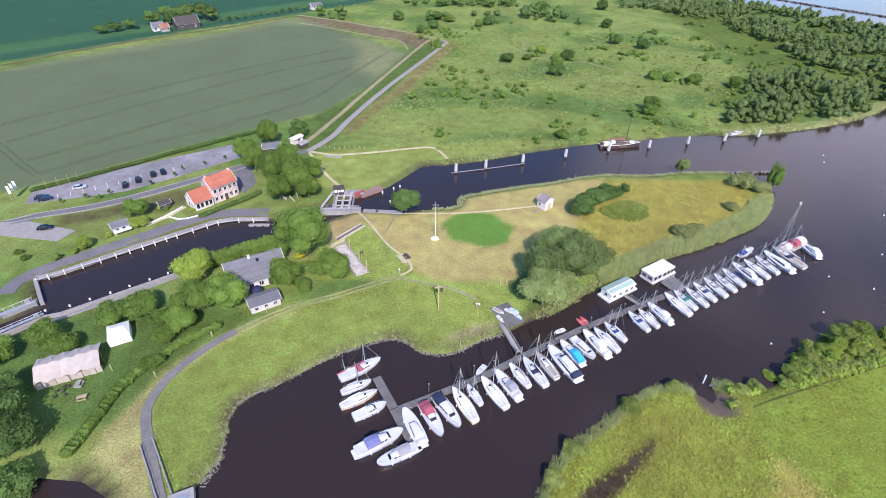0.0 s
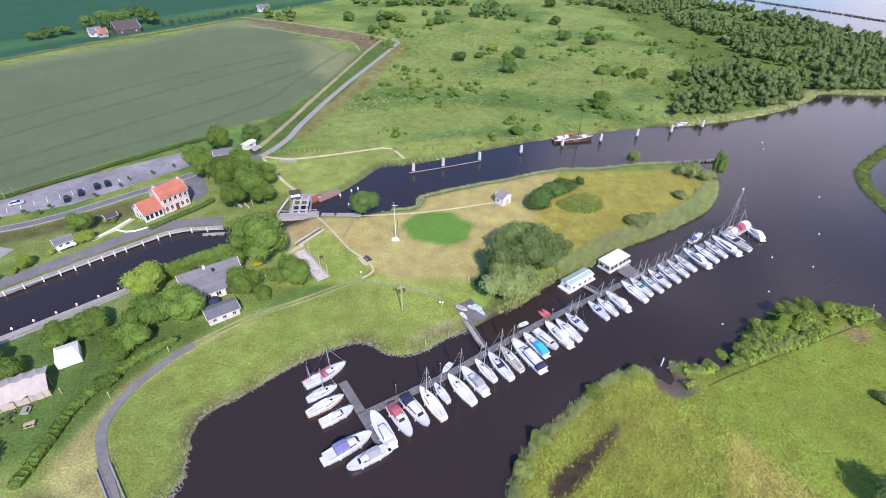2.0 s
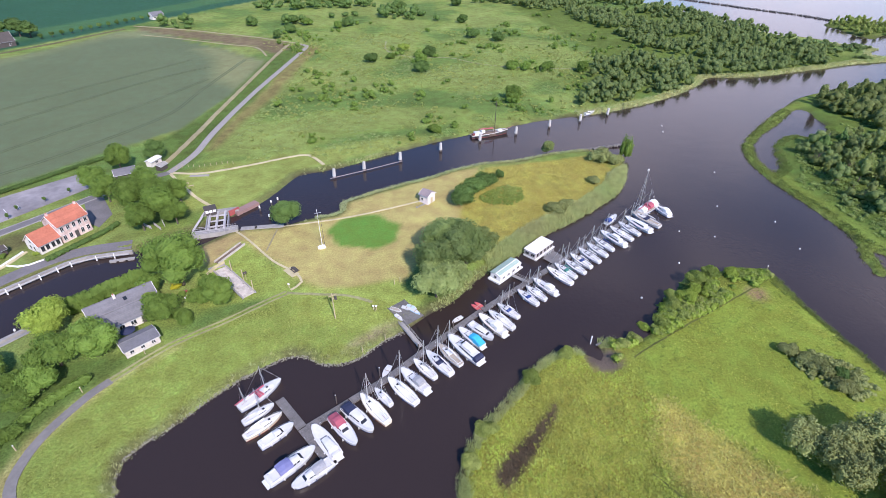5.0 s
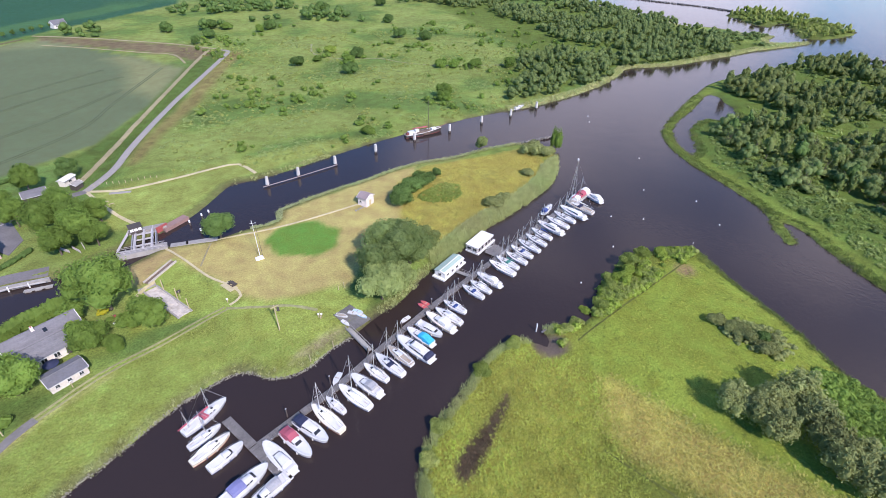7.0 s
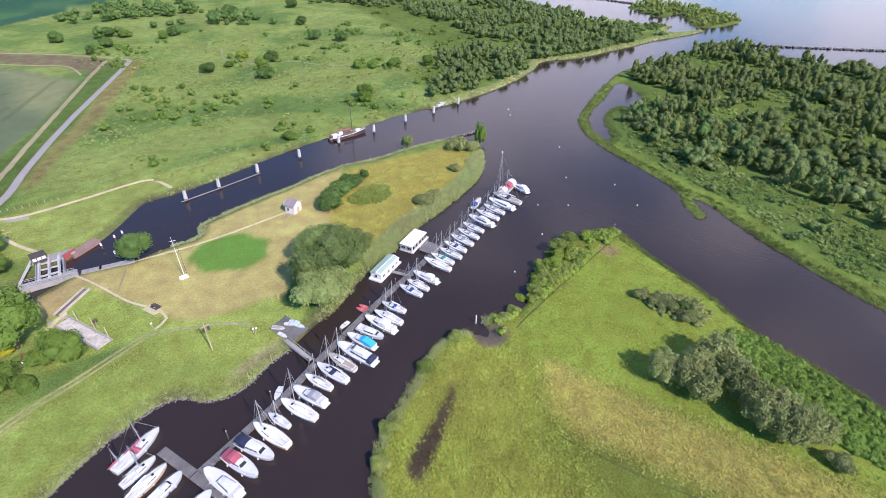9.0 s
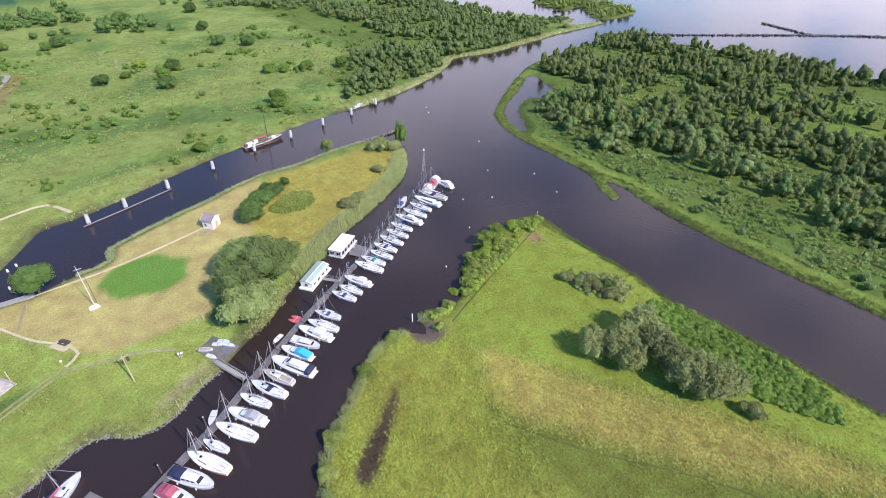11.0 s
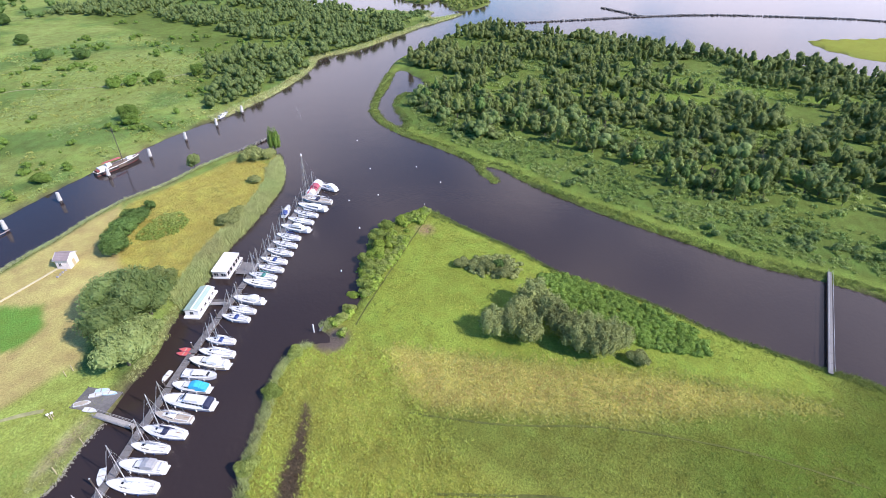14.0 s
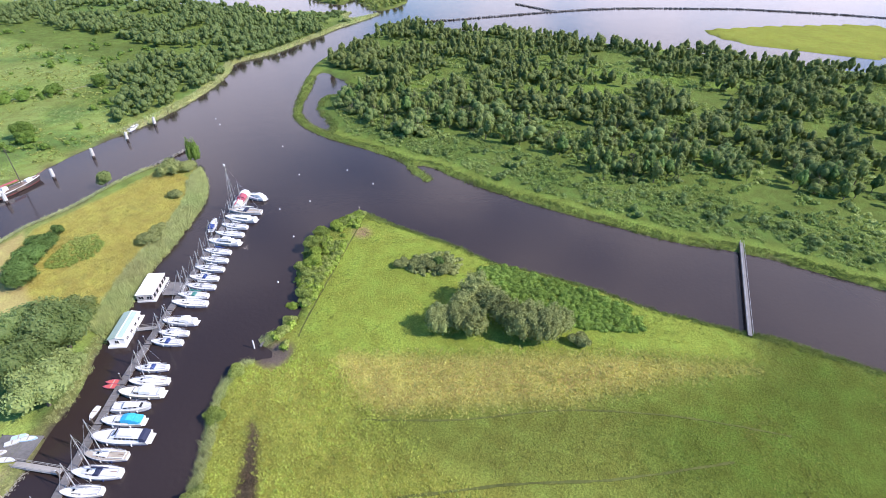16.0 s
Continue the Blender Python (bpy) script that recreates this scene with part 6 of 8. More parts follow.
def barge(x, y, length, heading):
    """An old sailing barge with dark hull, hatches, mast and leeboards."""
    ob = thing("sailing_barge", pose(x, y, 0, 0, 0, heading), "dark-hulled old sailing barge with white wheelhouse at the marsh bank", "barge")
    beam = length * 0.2
    hull_parts(ob, length, beam, 1.1, material("tarred_barge_hull", (0.06, 0.052, 0.05), 0.5, scale=1.5, vary=0.3), material("grey_brown_barge_deck", (0.2, 0.15, 0.12), 0.8, scale=2, vary=0.3), 0.7, 0.7, RED_BOOT)
    part("hatch_cover", Shape().box(-1.0, 0, 1.55, length * 0.36, beam * 0.6, 0.6, taper=0.88), material("brown_hatch_boards", (0.12, 0.085, 0.065), 0.7, scale=2, vary=0.2), ob)
    part("deckhouse", Shape().box(-length * 0.34, 0, 1.85, length * 0.16, beam * 0.6, 1.2, taper=0.92), GELCOAT, ob)
    part("mast", Shape().tube((length * 0.12, 0, 1), (length * 0.12, 0, 15.5), 0.18, 0.1, 8), PILE, ob)
    part("boom", Shape().tube((length * 0.1, 0, 3.0), (-length * 0.36, 0, 3.4), 0.11, 0.08, 8), VARNISH, ob)
    part("bowsprit", Shape().tube((length * 0.42, 0, 2.0), (length * 0.66, 0, 3.2), 0.1, 0.06, 8), VARNISH, ob)
    wires = Shape()
    for e in ((length * 0.5, 0, 2), (length * 0.64, 0, 3.1), (0, beam * 0.48, 1.2), (0, -beam * 0.48, 1.2), (-length * 0.3, 0, 2.4)):
        wires.tube((length * 0.12, 0, 15), e, 0.025, n=3)
    part("rigging", wires, PILE, ob)
    part("wheelhouse", Shape().box(-length * 0.2, 0, 2.2, 2.0, beam * 0.5, 1.7, taper=0.9), GELCOAT, ob)
    part("companion_hatch", Shape().box(length * 0.26, 0, 1.95, 2.4, beam * 0.4, 0.7, taper=0.85), GELCOAT, ob)
    part("deck_locker", Shape().box(-length * 0.44, 0, 1.7, 1.2, beam * 0.4, 0.7, taper=0.9), RED_BOOT, ob)
    part("rolled_sail", Shape().tube((length * 0.08, 0.2, 3.3), (-length * 0.3, 0.2, 3.6), 0.26, 0.16, 7), CANVAS["red"], ob)
    for s in (1, -1):
        part("bulwark", Shape().pipe([(-length / 2 + length * u, s * beam / 2 * beam_at(u, 0.7), 1.25 + 0.7 * u * u) for u in (0.0, 0.2, 0.45, 0.7, 0.88, 0.97)], 0.13), GELCOAT, ob)
        part("leeboard", Shape().box(0.5, s * (beam / 2 + 0.12), 0.9, 3.4, 0.12, 1.1), MATS["brown_hatch_boards"], ob)


barge(76.5, 209.6, 19.0, 8)

# ---- buildings ----
BRICK = material("weathered_pink_brick", (0.48, 0.34, 0.3), 0.9, scale=3.0, vary=0.3, bump=0.01, spread=(0.6, 0.48, 0.44))
WHITEWASH = material("whitewashed_wall", (0.58, 0.54, 0.5), 0.85, scale=2.0, vary=0.14, bump=0.01)
RED_TILE = material("orange_red_roof_tile", (0.38, 0.125, 0.075), 0.8, scale=2.0, vary=0.25, by_object=0.08)
SLATE = material("blue_grey_roof_tile", (0.135, 0.133, 0.145), 0.7, scale=2.0, vary=0.22, by_object=0.1)
WHITE_PAINT = material("white_paint", (0.68, 0.67, 0.66), 0.5, scale=2.0, vary=0.08)
GLASS = material("dark_window_glass", (0.02, 0.024, 0.03), 0.08, scale=1.0, vary=0.1)
DARK_WOOD = material("dark_stained_boards", (0.06, 0.05, 0.045), 0.8, scale=3.0, vary=0.25)
PALE_WOOD = material("pale_raw_timber", (0.4, 0.33, 0.2), 0.8, scale=3.0, vary=0.2)
TENT = material("beige_tent_canvas", (0.4, 0.345, 0.3), 0.85, scale=0.8, vary=0.12, bump=0.02)
RED_STEEL = material("red_painted_steel", (0.3, 0.075, 0.07), 0.5, scale=2.0, vary=0.15)
LOCK_GREY = material("dulled_white_steel", (0.42, 0.395, 0.39), 0.6, scale=2.0, vary=0.2)
RUBBLE = material("pale_rubble_stone", (0.45, 0.41, 0.36), 0.95, scale=1.2, vary=0.4, bump=0.08, spread=(0.4, 0.36, 0.33))


def wall_window(parent, x, y, z, w, h, facing, frame_mat=WHITE_PAINT):
    """A window standing a little proud of a wall: frame, panes and sill. facing: degrees of its outward normal."""
    fr = Shape().box(0.03, 0, h / 2, 0.08, w, h)
    win = part("window", fr, frame_mat, parent)
    win.matrix_local = pose(x, y, z, 0, 0, facing)
    for s in (1, -1):
        part("pane", Shape().box(0.075, s * w * 0.24, h / 2, 0.02, w * 0.4, h * 0.84), GLASS, win)
    part("sill", Shape().box(0.1, 0, -0.05, 0.2, w + 0.16, 0.09), CONCRETE, win)
    return win


def wall_door(parent, x, y, z, w, h, facing, mat):
    d = part("door", Shape().box(0.04, 0, h / 2, 0.1, w, h), mat, parent)
    d.matrix_local = pose(x, y, z, 0, 0, facing)
    part("handle", Shape().box(0.11, w * 0.35, h * 0.48, 0.05, 0.12, 0.04), STEEL, d)
    return d


def gabled(name, m, length, depth, eave, ridge, wall, roof, label, category="house", over=0.35, courses=9, bare=False):
    """A house with its ridge along x, standing on its base; the roof in rows of tiles."""
    ob = thing(name, m, label, category)
    hx, hy = length / 2, depth / 2
    body = Shape()
    rings = [[(x, -hy, -0.6), (x, hy, -0.6), (x, hy, eave), (x, 0, ridge - 0.12), (x, -hy, eave)] for x in (-hx, hx)]
    body.loft(rings)
    part("wall", body, wall, ob)
    slope = math.hypot(hy, ridge - eave)
    k = over / hy
    for s in (1, -1):
        base = part("roof", Shape().loft([[(x, s * hy * (1 + k), eave - (ridge - eave) * k), (x, 0, ridge), (x, 0, ridge + 0.1), (x, s * hy * (1 + k), eave - (ridge - eave) * k + 0.1)] for x in (-hx - 0.25, hx + 0.25)]), roof, ob)
        for i in range(courses):
            u0, u1 = i / courses, (i + 1.12) / courses
            p = lambda u, dz: (s * hy * (1 + k) * (1 - u), eave - (ridge - eave) * k + (ridge - eave) * (1 + k) * u + dz)
            (y0, z0), (y1, z1) = p(u0, 0.17), p(min(u1, 1.0), 0.11)
            part("tile_course", Shape().loft([[(x, y0, z0), (x, y1, z1), (x, y1, z1 - 0.06), (x, y0, z0 - 0.09)] for x in (-hx - 0.28, hx + 0.28)]), roof, base)
    part("ridge_cap", Shape().tube((-hx - 0.3, 0, ridge + 0.12), (hx + 0.3, 0, ridge + 0.12), 0.13, n=6), roof, ob)
    for s in (1, -1):
        part("gutter", Shape().tube((-hx - 0.25, s * (hy * (1 + k) + 0.06), eave - (ridge - eave) * k), (hx + 0.25, s * (hy * (1 + k) + 0.06), eave - (ridge - eave) * k), 0.07, n=6), GALV if not bare else roof, ob)
    for s in (1, -1):
        verge = Shape()
        for q in (1, -1):
            verge.tube((s * (hx + 0.3), q * hy * (1 + k), eave - (ridge - eave) * k + 0.06), (s * (hx + 0.3), 0, ridge + 0.06), 0.09, n=4)
        part("verge_board", verge, WHITE_PAINT, ob)
    return ob


def chimney(parent, x, y, z, tall, mat):
    c = part("chimney", Shape().box(x, y, z + tall / 2, 0.7, 0.6, tall, taper=0.95), mat, parent)
    part("chimney_pot", Shape().tube((x, y, z + tall), (x, y, z + tall + 0.35), 0.16, 0.13, 8), RED_TILE, c)


base_z = 0.95
# red-roofed house in two parts
main = gabled("house", pose(-78.7, 158.2, base_z, 0, 0, 49), 9.2, 7.4, 5.9, 8.6, BRICK, RED_TILE, "two-storey pink brick house with an orange-red tiled roof")
for i, x in enumerate((-3.6, -1.8, 0.0, 1.8, 3.6)):
    wall_window(main, x, -3.7, 3.7, 0.95, 1.6, -90)
    if i != 2:
        wall_window(main, x, -3.7, 0.8, 0.95, 1.7, -90)
wall_door(main, 0.0, -3.7, 0.05, 1.1, 2.3, -90, DARK_WOOD)
for y in (-1.8, 1.8):
    wall_window(main, 4.6, y, 3.7, 0.9, 1.5, 0)
    wall_window(main, 4.6, y, 0.8, 0.9, 1.5, 0)
chimney(main, -4.2, 0, 8.0, 1.3, BRICK)
chimney(main, 4.2, 0, 8.0, 1.3, BRICK)
wing = gabled("house_wing", pose(-83.6, 151.6, base_z, 0, 0, 49), 6.2, 6.8, 3.1, 6.0, WHITEWASH, RED_TILE, "low whitewashed wing with an orange-red tiled roof", "house")
for x in (-2.2, -0.8, 0.8, 2.2):
    wall_window(wing, x, -3.4, 0.9, 0.9, 1.5, -90, DARK_WOOD)
wall_window(wing, -3.1, -0.9, 1.0, 0.8, 1.3, 180)
wall_window(wing, -3.1, 0.9, 1.0, 0.8, 1.3, 180)
wall_window(wing, -3.1, 0, 3.4, 0.7, 0.9, 180)
# lock-keeper's house with two grey roofs and a low shed
rear = gabled("house", pose(-53.6, 115.4, base_z, 0, 0, 31), 15.5, 5.6, 2.7, 4.9, WHITEWASH, SLATE, "long low white house with a grey tiled roof")
chimney(rear, -1.0, -0.3, 4.3, 1.4, WHITEWASH)
for x in (-6.2, -4.4):
    wall_window(rear, x, -2.8, 0.9, 0.9, 1.2, -90)
wall_window(rear, -7.75, 0, 1.0, 1.2, 1.2, 180)
wall_window(rear, 7.75, 0, 1.0, 1.2, 1.2, 0)
skylight = part("skylight", Shape().box(0, 0, 0.05, 0.8, 1.0, 0.1), GLASS, rear)
skylight.matrix_local = pose(1.0, -1.3, 4.1, 38, 0, 0)
front = gabled("house_wing", pose(-51.6, 109.9, base_z, 0, 0, 31), 11.0, 5.6, 2.7, 4.8, WHITEWASH, SLATE, "white house wing with a grey tiled roof", "house")
for x in (-4.0, -1.6, 1.0):
    wall_window(front, x, -2.8, 0.8, 1.3, 1.3, -90)
wall_door(front, 3.4, -2.8, 0.05, 1.0, 2.1, -90, DARK_WOOD)
wall_window(front, -5.5, 0.3, 0.9, 1.2, 1.3, 180)
shed = gabled("shed", pose(-46.6, 100.8, base_z, 0, 0, 32), 7.6, 4.6, 2.2, 2.9, material("pale_brick", (0.5, 0.45, 0.4), 0.9, scale=3.0, vary=0.25, bump=0.01), SLATE, "low pale brick shed with a grey roof", "shed", courses=5)
for x in (-2.4, 0, 2.4):
    wall_window(shed, x, -2.3, 0.8, 0.9, 0.9, -90)
parasol = thing("parasol", pose(-49.6, 104.2, base_z), "dark grey garden parasol in the courtyard", "parasol")
part("canopy", Shape().add([(math.cos(i * math.pi / 4) * 1.7, math.sin(i * math.pi / 4) * 1.7, 2.2) for i in range(8)] + [(0, 0, 2.75)] + [(math.cos(i * math.pi / 4) * 1.65, math.sin(i * math.pi / 4) * 1.65, 2.12) for i in range(8)],
     [(i, (i + 1) % 8, 8) for i in range(8)] + [(9 + i, 9 + (i + 1) % 8, (i + 1) % 8, i) for i in range(8)]), CANVAS["navy"], parasol)
part("pole", Shape().tube((0, 0, 0), (0, 0, 2.6), 0.03), GALV, parasol)
part("base", Shape().tube((0, 0, 0), (0, 0, 0.1), 0.35, 0.3, 10), CONCRETE, parasol)

# island hut
hut = gabled("hut", pose(35.0, 154.2, base_z, 0, 0, 128), 3.6, 4.2, 3.2, 4.3, material("faded_pink_brick", (0.68, 0.6, 0.58), 0.9, scale=3.0, vary=0.2), material("dull_violet_slate", (0.25, 0.2, 0.2), 0.8, scale=2.0, vary=0.2), "small white and pink brick hut on the island", "hut", courses=5)
part("front_panel", Shape().box(-1.85, 0, 1.5, 0.06, 4.0, 3.2), WHITEWASH, hut)
wall_door(hut, -1.88, 0, 0.05, 1.0, 2.1, 180, PALE_WOOD)
wall_window(hut, 0.6, 2.1, 1.2, 0.8, 0.9, 90)
for k in range(4):
    s = thing("stone_block", pose(33.2 - k * 0.9, 151.9 - k * 0.5, level(33.2, 151.9), 0, 0, k * 37), "pale stone block lying beside the hut", "stone", "stones beside the hut")
    part("block", Shape().box(0, 0, 0.18, 0.7, 0.5, 0.4, taper=0.8), CONCRETE, s)

# garden cottage beside the basin, garden shed
cot = gabled("garden_house", pose(-102.4, 135.2, base_z, 0, 0, 42), 4.6, 3.6, 2.2, 3.2, WHITEWASH, SLATE, "small white garden house with a grey roof", "garden house", courses=4)
part("veranda", Shape().box(0.3, -2.6, 1.0, 4.8, 1.7, 0.12), WHITE_PAINT, cot)
for x in (-2.0, 2.0):
    part("veranda_post", Shape().box(x, -3.2, 0.5, 0.1, 0.1, 1.0), WHITE_PAINT, cot)
wall_window(cot, -1.0, -1.8, 0.8, 0.9, 1.0, -90)
wall_door(cot, 0.8, -1.8, 0.05, 0.9, 2.0, -90, DARK_WOOD)
shed2 = gabled("shed", pose(-95.0, 149.6, base_z, 0, 0, 45), 3.4, 2.6, 1.9, 2.5, DARK_WOOD, DARK_WOOD, "dark wooden garden shed with white trim", "shed", courses=3)
wall_window(shed2, 0, -1.3, 0.7, 0.8, 0.8, -90)
gabled("shed", pose(-72.0, 197.0, base_z, 0, 0, 20), 7.0, 5.0, 2.3, 3.6, DARK_WOOD, SLATE, "dark barn with a grey roof between the trees", "barn", courses=5)
kiosk = gabled("kiosk", pose(-64.0, 206.3, base_z, 0, 0, 62), 5.4, 2.6, 2.3, 2.8, WHITEWASH, WHITE_PAINT, "small white kiosk with a white roof", "kiosk", courses=2)
wall_window(kiosk, 0, -1.3, 0.9, 1.4, 0.9, -90)
gabled("shed", pose(-60.2, 201.0, base_z, 0, 0, 62), 3.4, 2.4, 2.0, 2.5, DARK_WOOD, CONCRETE, "small brown shed beside the road junction", "shed", courses=2)

# far farm
for x, y, l, d, e, r, wallm, roofm, words in ((-204, 426, 17, 11, 3.6, 8.5, DARK_WOOD, DARK_WOOD, "big dark barn of the far farm"), (-221, 414, 8, 6, 3.0, 6, WHITEWASH, SLATE, "white farmhouse among trees"), (-215, 412, 6, 5.5, 2.8, 5.6, CONCRETE, material("faded_far_tile", (0.27, 0.12, 0.085), 0.85, scale=2.0, vary=0.25), "grey farmhouse with a faded red roof"), (-121, 511, 10, 6, 3.0, 5.6, WHITEWASH, SLATE, "white house far behind the fields")):
    h = gabled("farm_building", pose(x, y, base_z, 0, 0, 40), l, d, e, r, wallm, roofm, words, "farm", courses=6)
    for k in (-0.3, 0.3):
        wall_window(h, k * l, -d / 2, 1.0, 1.2, 1.5, -90)
for i, (x, y, r, h) in enumerate(((-226, 446, 9, 13), (-214, 452, 9, 14), (-203, 458, 9, 13), (-194, 452, 7, 11), (-234, 432, 8, 11), (-243, 417, 6, 7), (-250, 408, 6, 7), (-257, 400, 5, 6), (-219, 433, 7, 11))):
    tree(x, y, r, h, "dark", "dark tree sheltering the far farm", "tree", seed=500 + i, leaves=700, size=0.7, group="trees round the farm")
for i in range(13):
    tree(-185 + i * 4.9, 446 + i * 5.3, 2.0, 4.2, "dark", "round roadside tree far off", "tree", seed=520 + i, leaves=160, size=0.5, lobes=5, low=0.8, group="roadside trees by the farm")

# beige stretch tent: peaked canvas over open, panelled sides
tent = thing("stretch_tent", pose(-82.6, 77.2, base_z, 0, 0, 27), "big beige stretch tent with panelled canvas side", "tent")
xs = np.linspace(-6.2, 6.2, 11)
front_e = [(x, -3.4 + 0.25 * math.sin(i * 1.9), 1.9 + 0.45 * (i % 2)) for i, x in enumerate(xs)]
ridge_e = [(x, 0.3, 3.7 + 0.35 * (i % 2)) for i, x in enumerate(xs)]
back_e = [(x, 4.2, 2.3 + 0.35 * ((i + 1) % 2)) for i, x in enumerate(xs)]
canvas = Shape()
rows = [front_e, [(x, -1.5, 2.9 + 0.2 * (i % 2)) for i, x in enumerate(xs)], ridge_e, back_e]
canvas.loft([[rows[k][i] for k in range(4)] + [(rows[k][i][0], rows[k][i][1], rows[k][i][2] - 0.06) for k in (3, 2, 1, 0)] for i in range(11)])
part("canopy", canvas, TENT, tent)
for i in range(10):
    a, b = xs[i] + 0.04, xs[i + 1] - 0.04
    part("side_panel", Shape().box((a + b) / 2, -3.1 + 0.12 * (i % 2), 0.85, b - a, 0.05, 1.9), TENT, tent)
part("end_panel", Shape().box(-6.1, 0.4, 1.0, 0.05, 6.6, 2.2), TENT, tent)
for x in (-6.2, -3.1, 0, 3.1, 6.2):
    part("pole", Shape().tube((x, -3.5, -0.1), (x, -3.4, 2.2), 0.05), PALE_WOOD, tent)
    part("pole", Shape().tube((x, 0.3, -0.1), (x, 0.3, 3.8), 0.06), PALE_WOOD, tent)
marquee = thing("white_marquee", pose(-77.4, 88.0, base_z, 0, 0, 30), "bright white pavilion tent on the lawn", "tent")
part("roof", Shape().add([(-2.4, -2.7, 2.2), (2.4, -2.7, 2.2), (2.4, 2.7, 2.2), (-2.4, 2.7, 2.2), (-1.2, 0, 3.2), (1.2, 0, 3.2), (-2.4, -2.7, 2.0), (2.4, -2.7, 2.0), (2.4, 2.7, 2.0), (-2.4, 2.7, 2.0)],
     [(0, 1, 5, 4), (2, 3, 4, 5), (1, 2, 5), (3, 0, 4), (6, 7, 1, 0), (7, 8, 2, 1), (8, 9, 3, 2), (9, 6, 0, 3)]), CANVAS["white"], marquee)
for x, y, sx, sy in ((0, -2.66, 4.7, 0.04), (0, 2.66, 4.7, 0.04), (-2.36, 0, 0.04, 5.3), (2.36, 0, 0.04, 5.3)):
    part("side_wall", Shape().box(x, y, 1.0, sx, sy, 2.1), CANVAS["white"], marquee)
for x, y in ((-2.4, -2.7), (2.4, -2.7), (2.4, 2.7), (-2.4, 2.7)):
    part("pole", Shape().tube((x, y, -0.1), (x, y, 2.2), 0.05), GALV, marquee)

# houseboats with their stages
green_boat = thing("houseboat", pose(48.3, 109.3, 0, 0, 0, 33) @ Matrix.Diagonal((0.97, 0.94, 0.82, 1)), "white houseboat with a pale green roof", "houseboat")
part("float", Shape().box(0, 0, 0.2, 11.6, 4.4, 0.7), WHITE_PAINT, green_boat)
part("house_wall", Shape().loft([[(x, -1.9, 0.55), (x, 1.9, 0.55), (x, 1.9, 2.7), (x, 0, 3.25), (x, -1.9, 2.7)] for x in (-5.0, 4.8)]), WHITE_PAINT, green_boat)
GREEN_ROOF = material("pale_green_roof_sheet", (0.3, 0.4, 0.34), 0.6, scale=2.0, vary=0.12)
for s in (1, -1):
    part("roof", Shape().loft([[(x, s * 2.15, 2.62), (x, 0, 3.28), (x, 0, 3.38), (x, s * 2.15, 2.72)] for x in (-5.2, 5.0)]), GREEN_ROOF if s > 0 else WHITE_PAINT, green_boat)
for s in (1, -1):
    strip_r = part("roof_panel", Shape().loft([[(x, s * 1.5, 2.95), (x, s * 0.25, 3.33), (x, s * 0.25, 3.37), (x, s * 1.5, 2.99)] for x in (-4.9, 4.7)]), GREEN_ROOF, green_boat)
for x in (-3.6, -1.2, 1.2, 3.4):
    wall_window(green_boat, x, -1.9, 1.3, 1.1, 0.8, -90)
wall_window(green_boat, -5.0, 0, 1.2, 1.0, 1.1, 180)
wall_door(green_boat, 4.8, 0.4, 0.6, 0.9, 1.9, 0, GREEN_ROOF)
white_boat = thing("houseboat", pose(62.2, 117.6, 0, 0, 0, 33) @ Matrix.Diagonal((0.97, 0.94, 0.82, 1)), "white flat-roofed houseboat with a railed terrace", "houseboat")
part("float", Shape().box(0, 0, 0.2, 10.4, 5.0, 0.7), WHITE_PAINT, white_boat)
part("house_wall", Shape().box(-0.3, 0.2, 1.7, 9.4, 4.4, 2.3), material("greyed_cladding", (0.42, 0.385, 0.37), 0.7, scale=3.0, vary=0.2), white_boat)
part("roof", Shape().box(-0.3, 0.2, 2.92, 9.8, 4.8, 0.14), CANVAS["white"], white_boat)
for x in (-3.9, -2.0, 0.2, 2.0, 3.6):
    wall_window(white_boat, x, -2.0, 1.0, 0.9, 1.3, -90, DARK_WOOD)
for y in (-1.0, 1.2):
    wall_window(white_boat, -5.0, y, 1.1, 1.5, 1.2, 180, GREY_DECK)
terrace = thing("terrace", pose(65.2, 112.4, 0, 0, 0, 30), "grey planked terrace between houseboat and jetty", "terrace")
part("floor", Shape().box(0, 0, 0.5, 5.6, 5.2, 0.12), PLANK, terrace)
for x in (-2.6, 2.6):
    for y in (-2.4, 2.4):
        part("post", Shape().tube((x, y, -1.5), (x, y, 1.5), 0.08), PILE, terrace)
for y in (-2.5, 2.5):
    for h in (0.95, 1.4):
        part("handrail", Shape().tube((-2.7, y, h), (2.7, y, h), 0.035), WHITE_PAINT, terrace)
    for x in np.linspace(-2.6, 2.6, 7):
        part("baluster", Shape().tube((x, y, 0.5), (x, y, 1.4), 0.025, n=4), WHITE_PAINT, terrace)


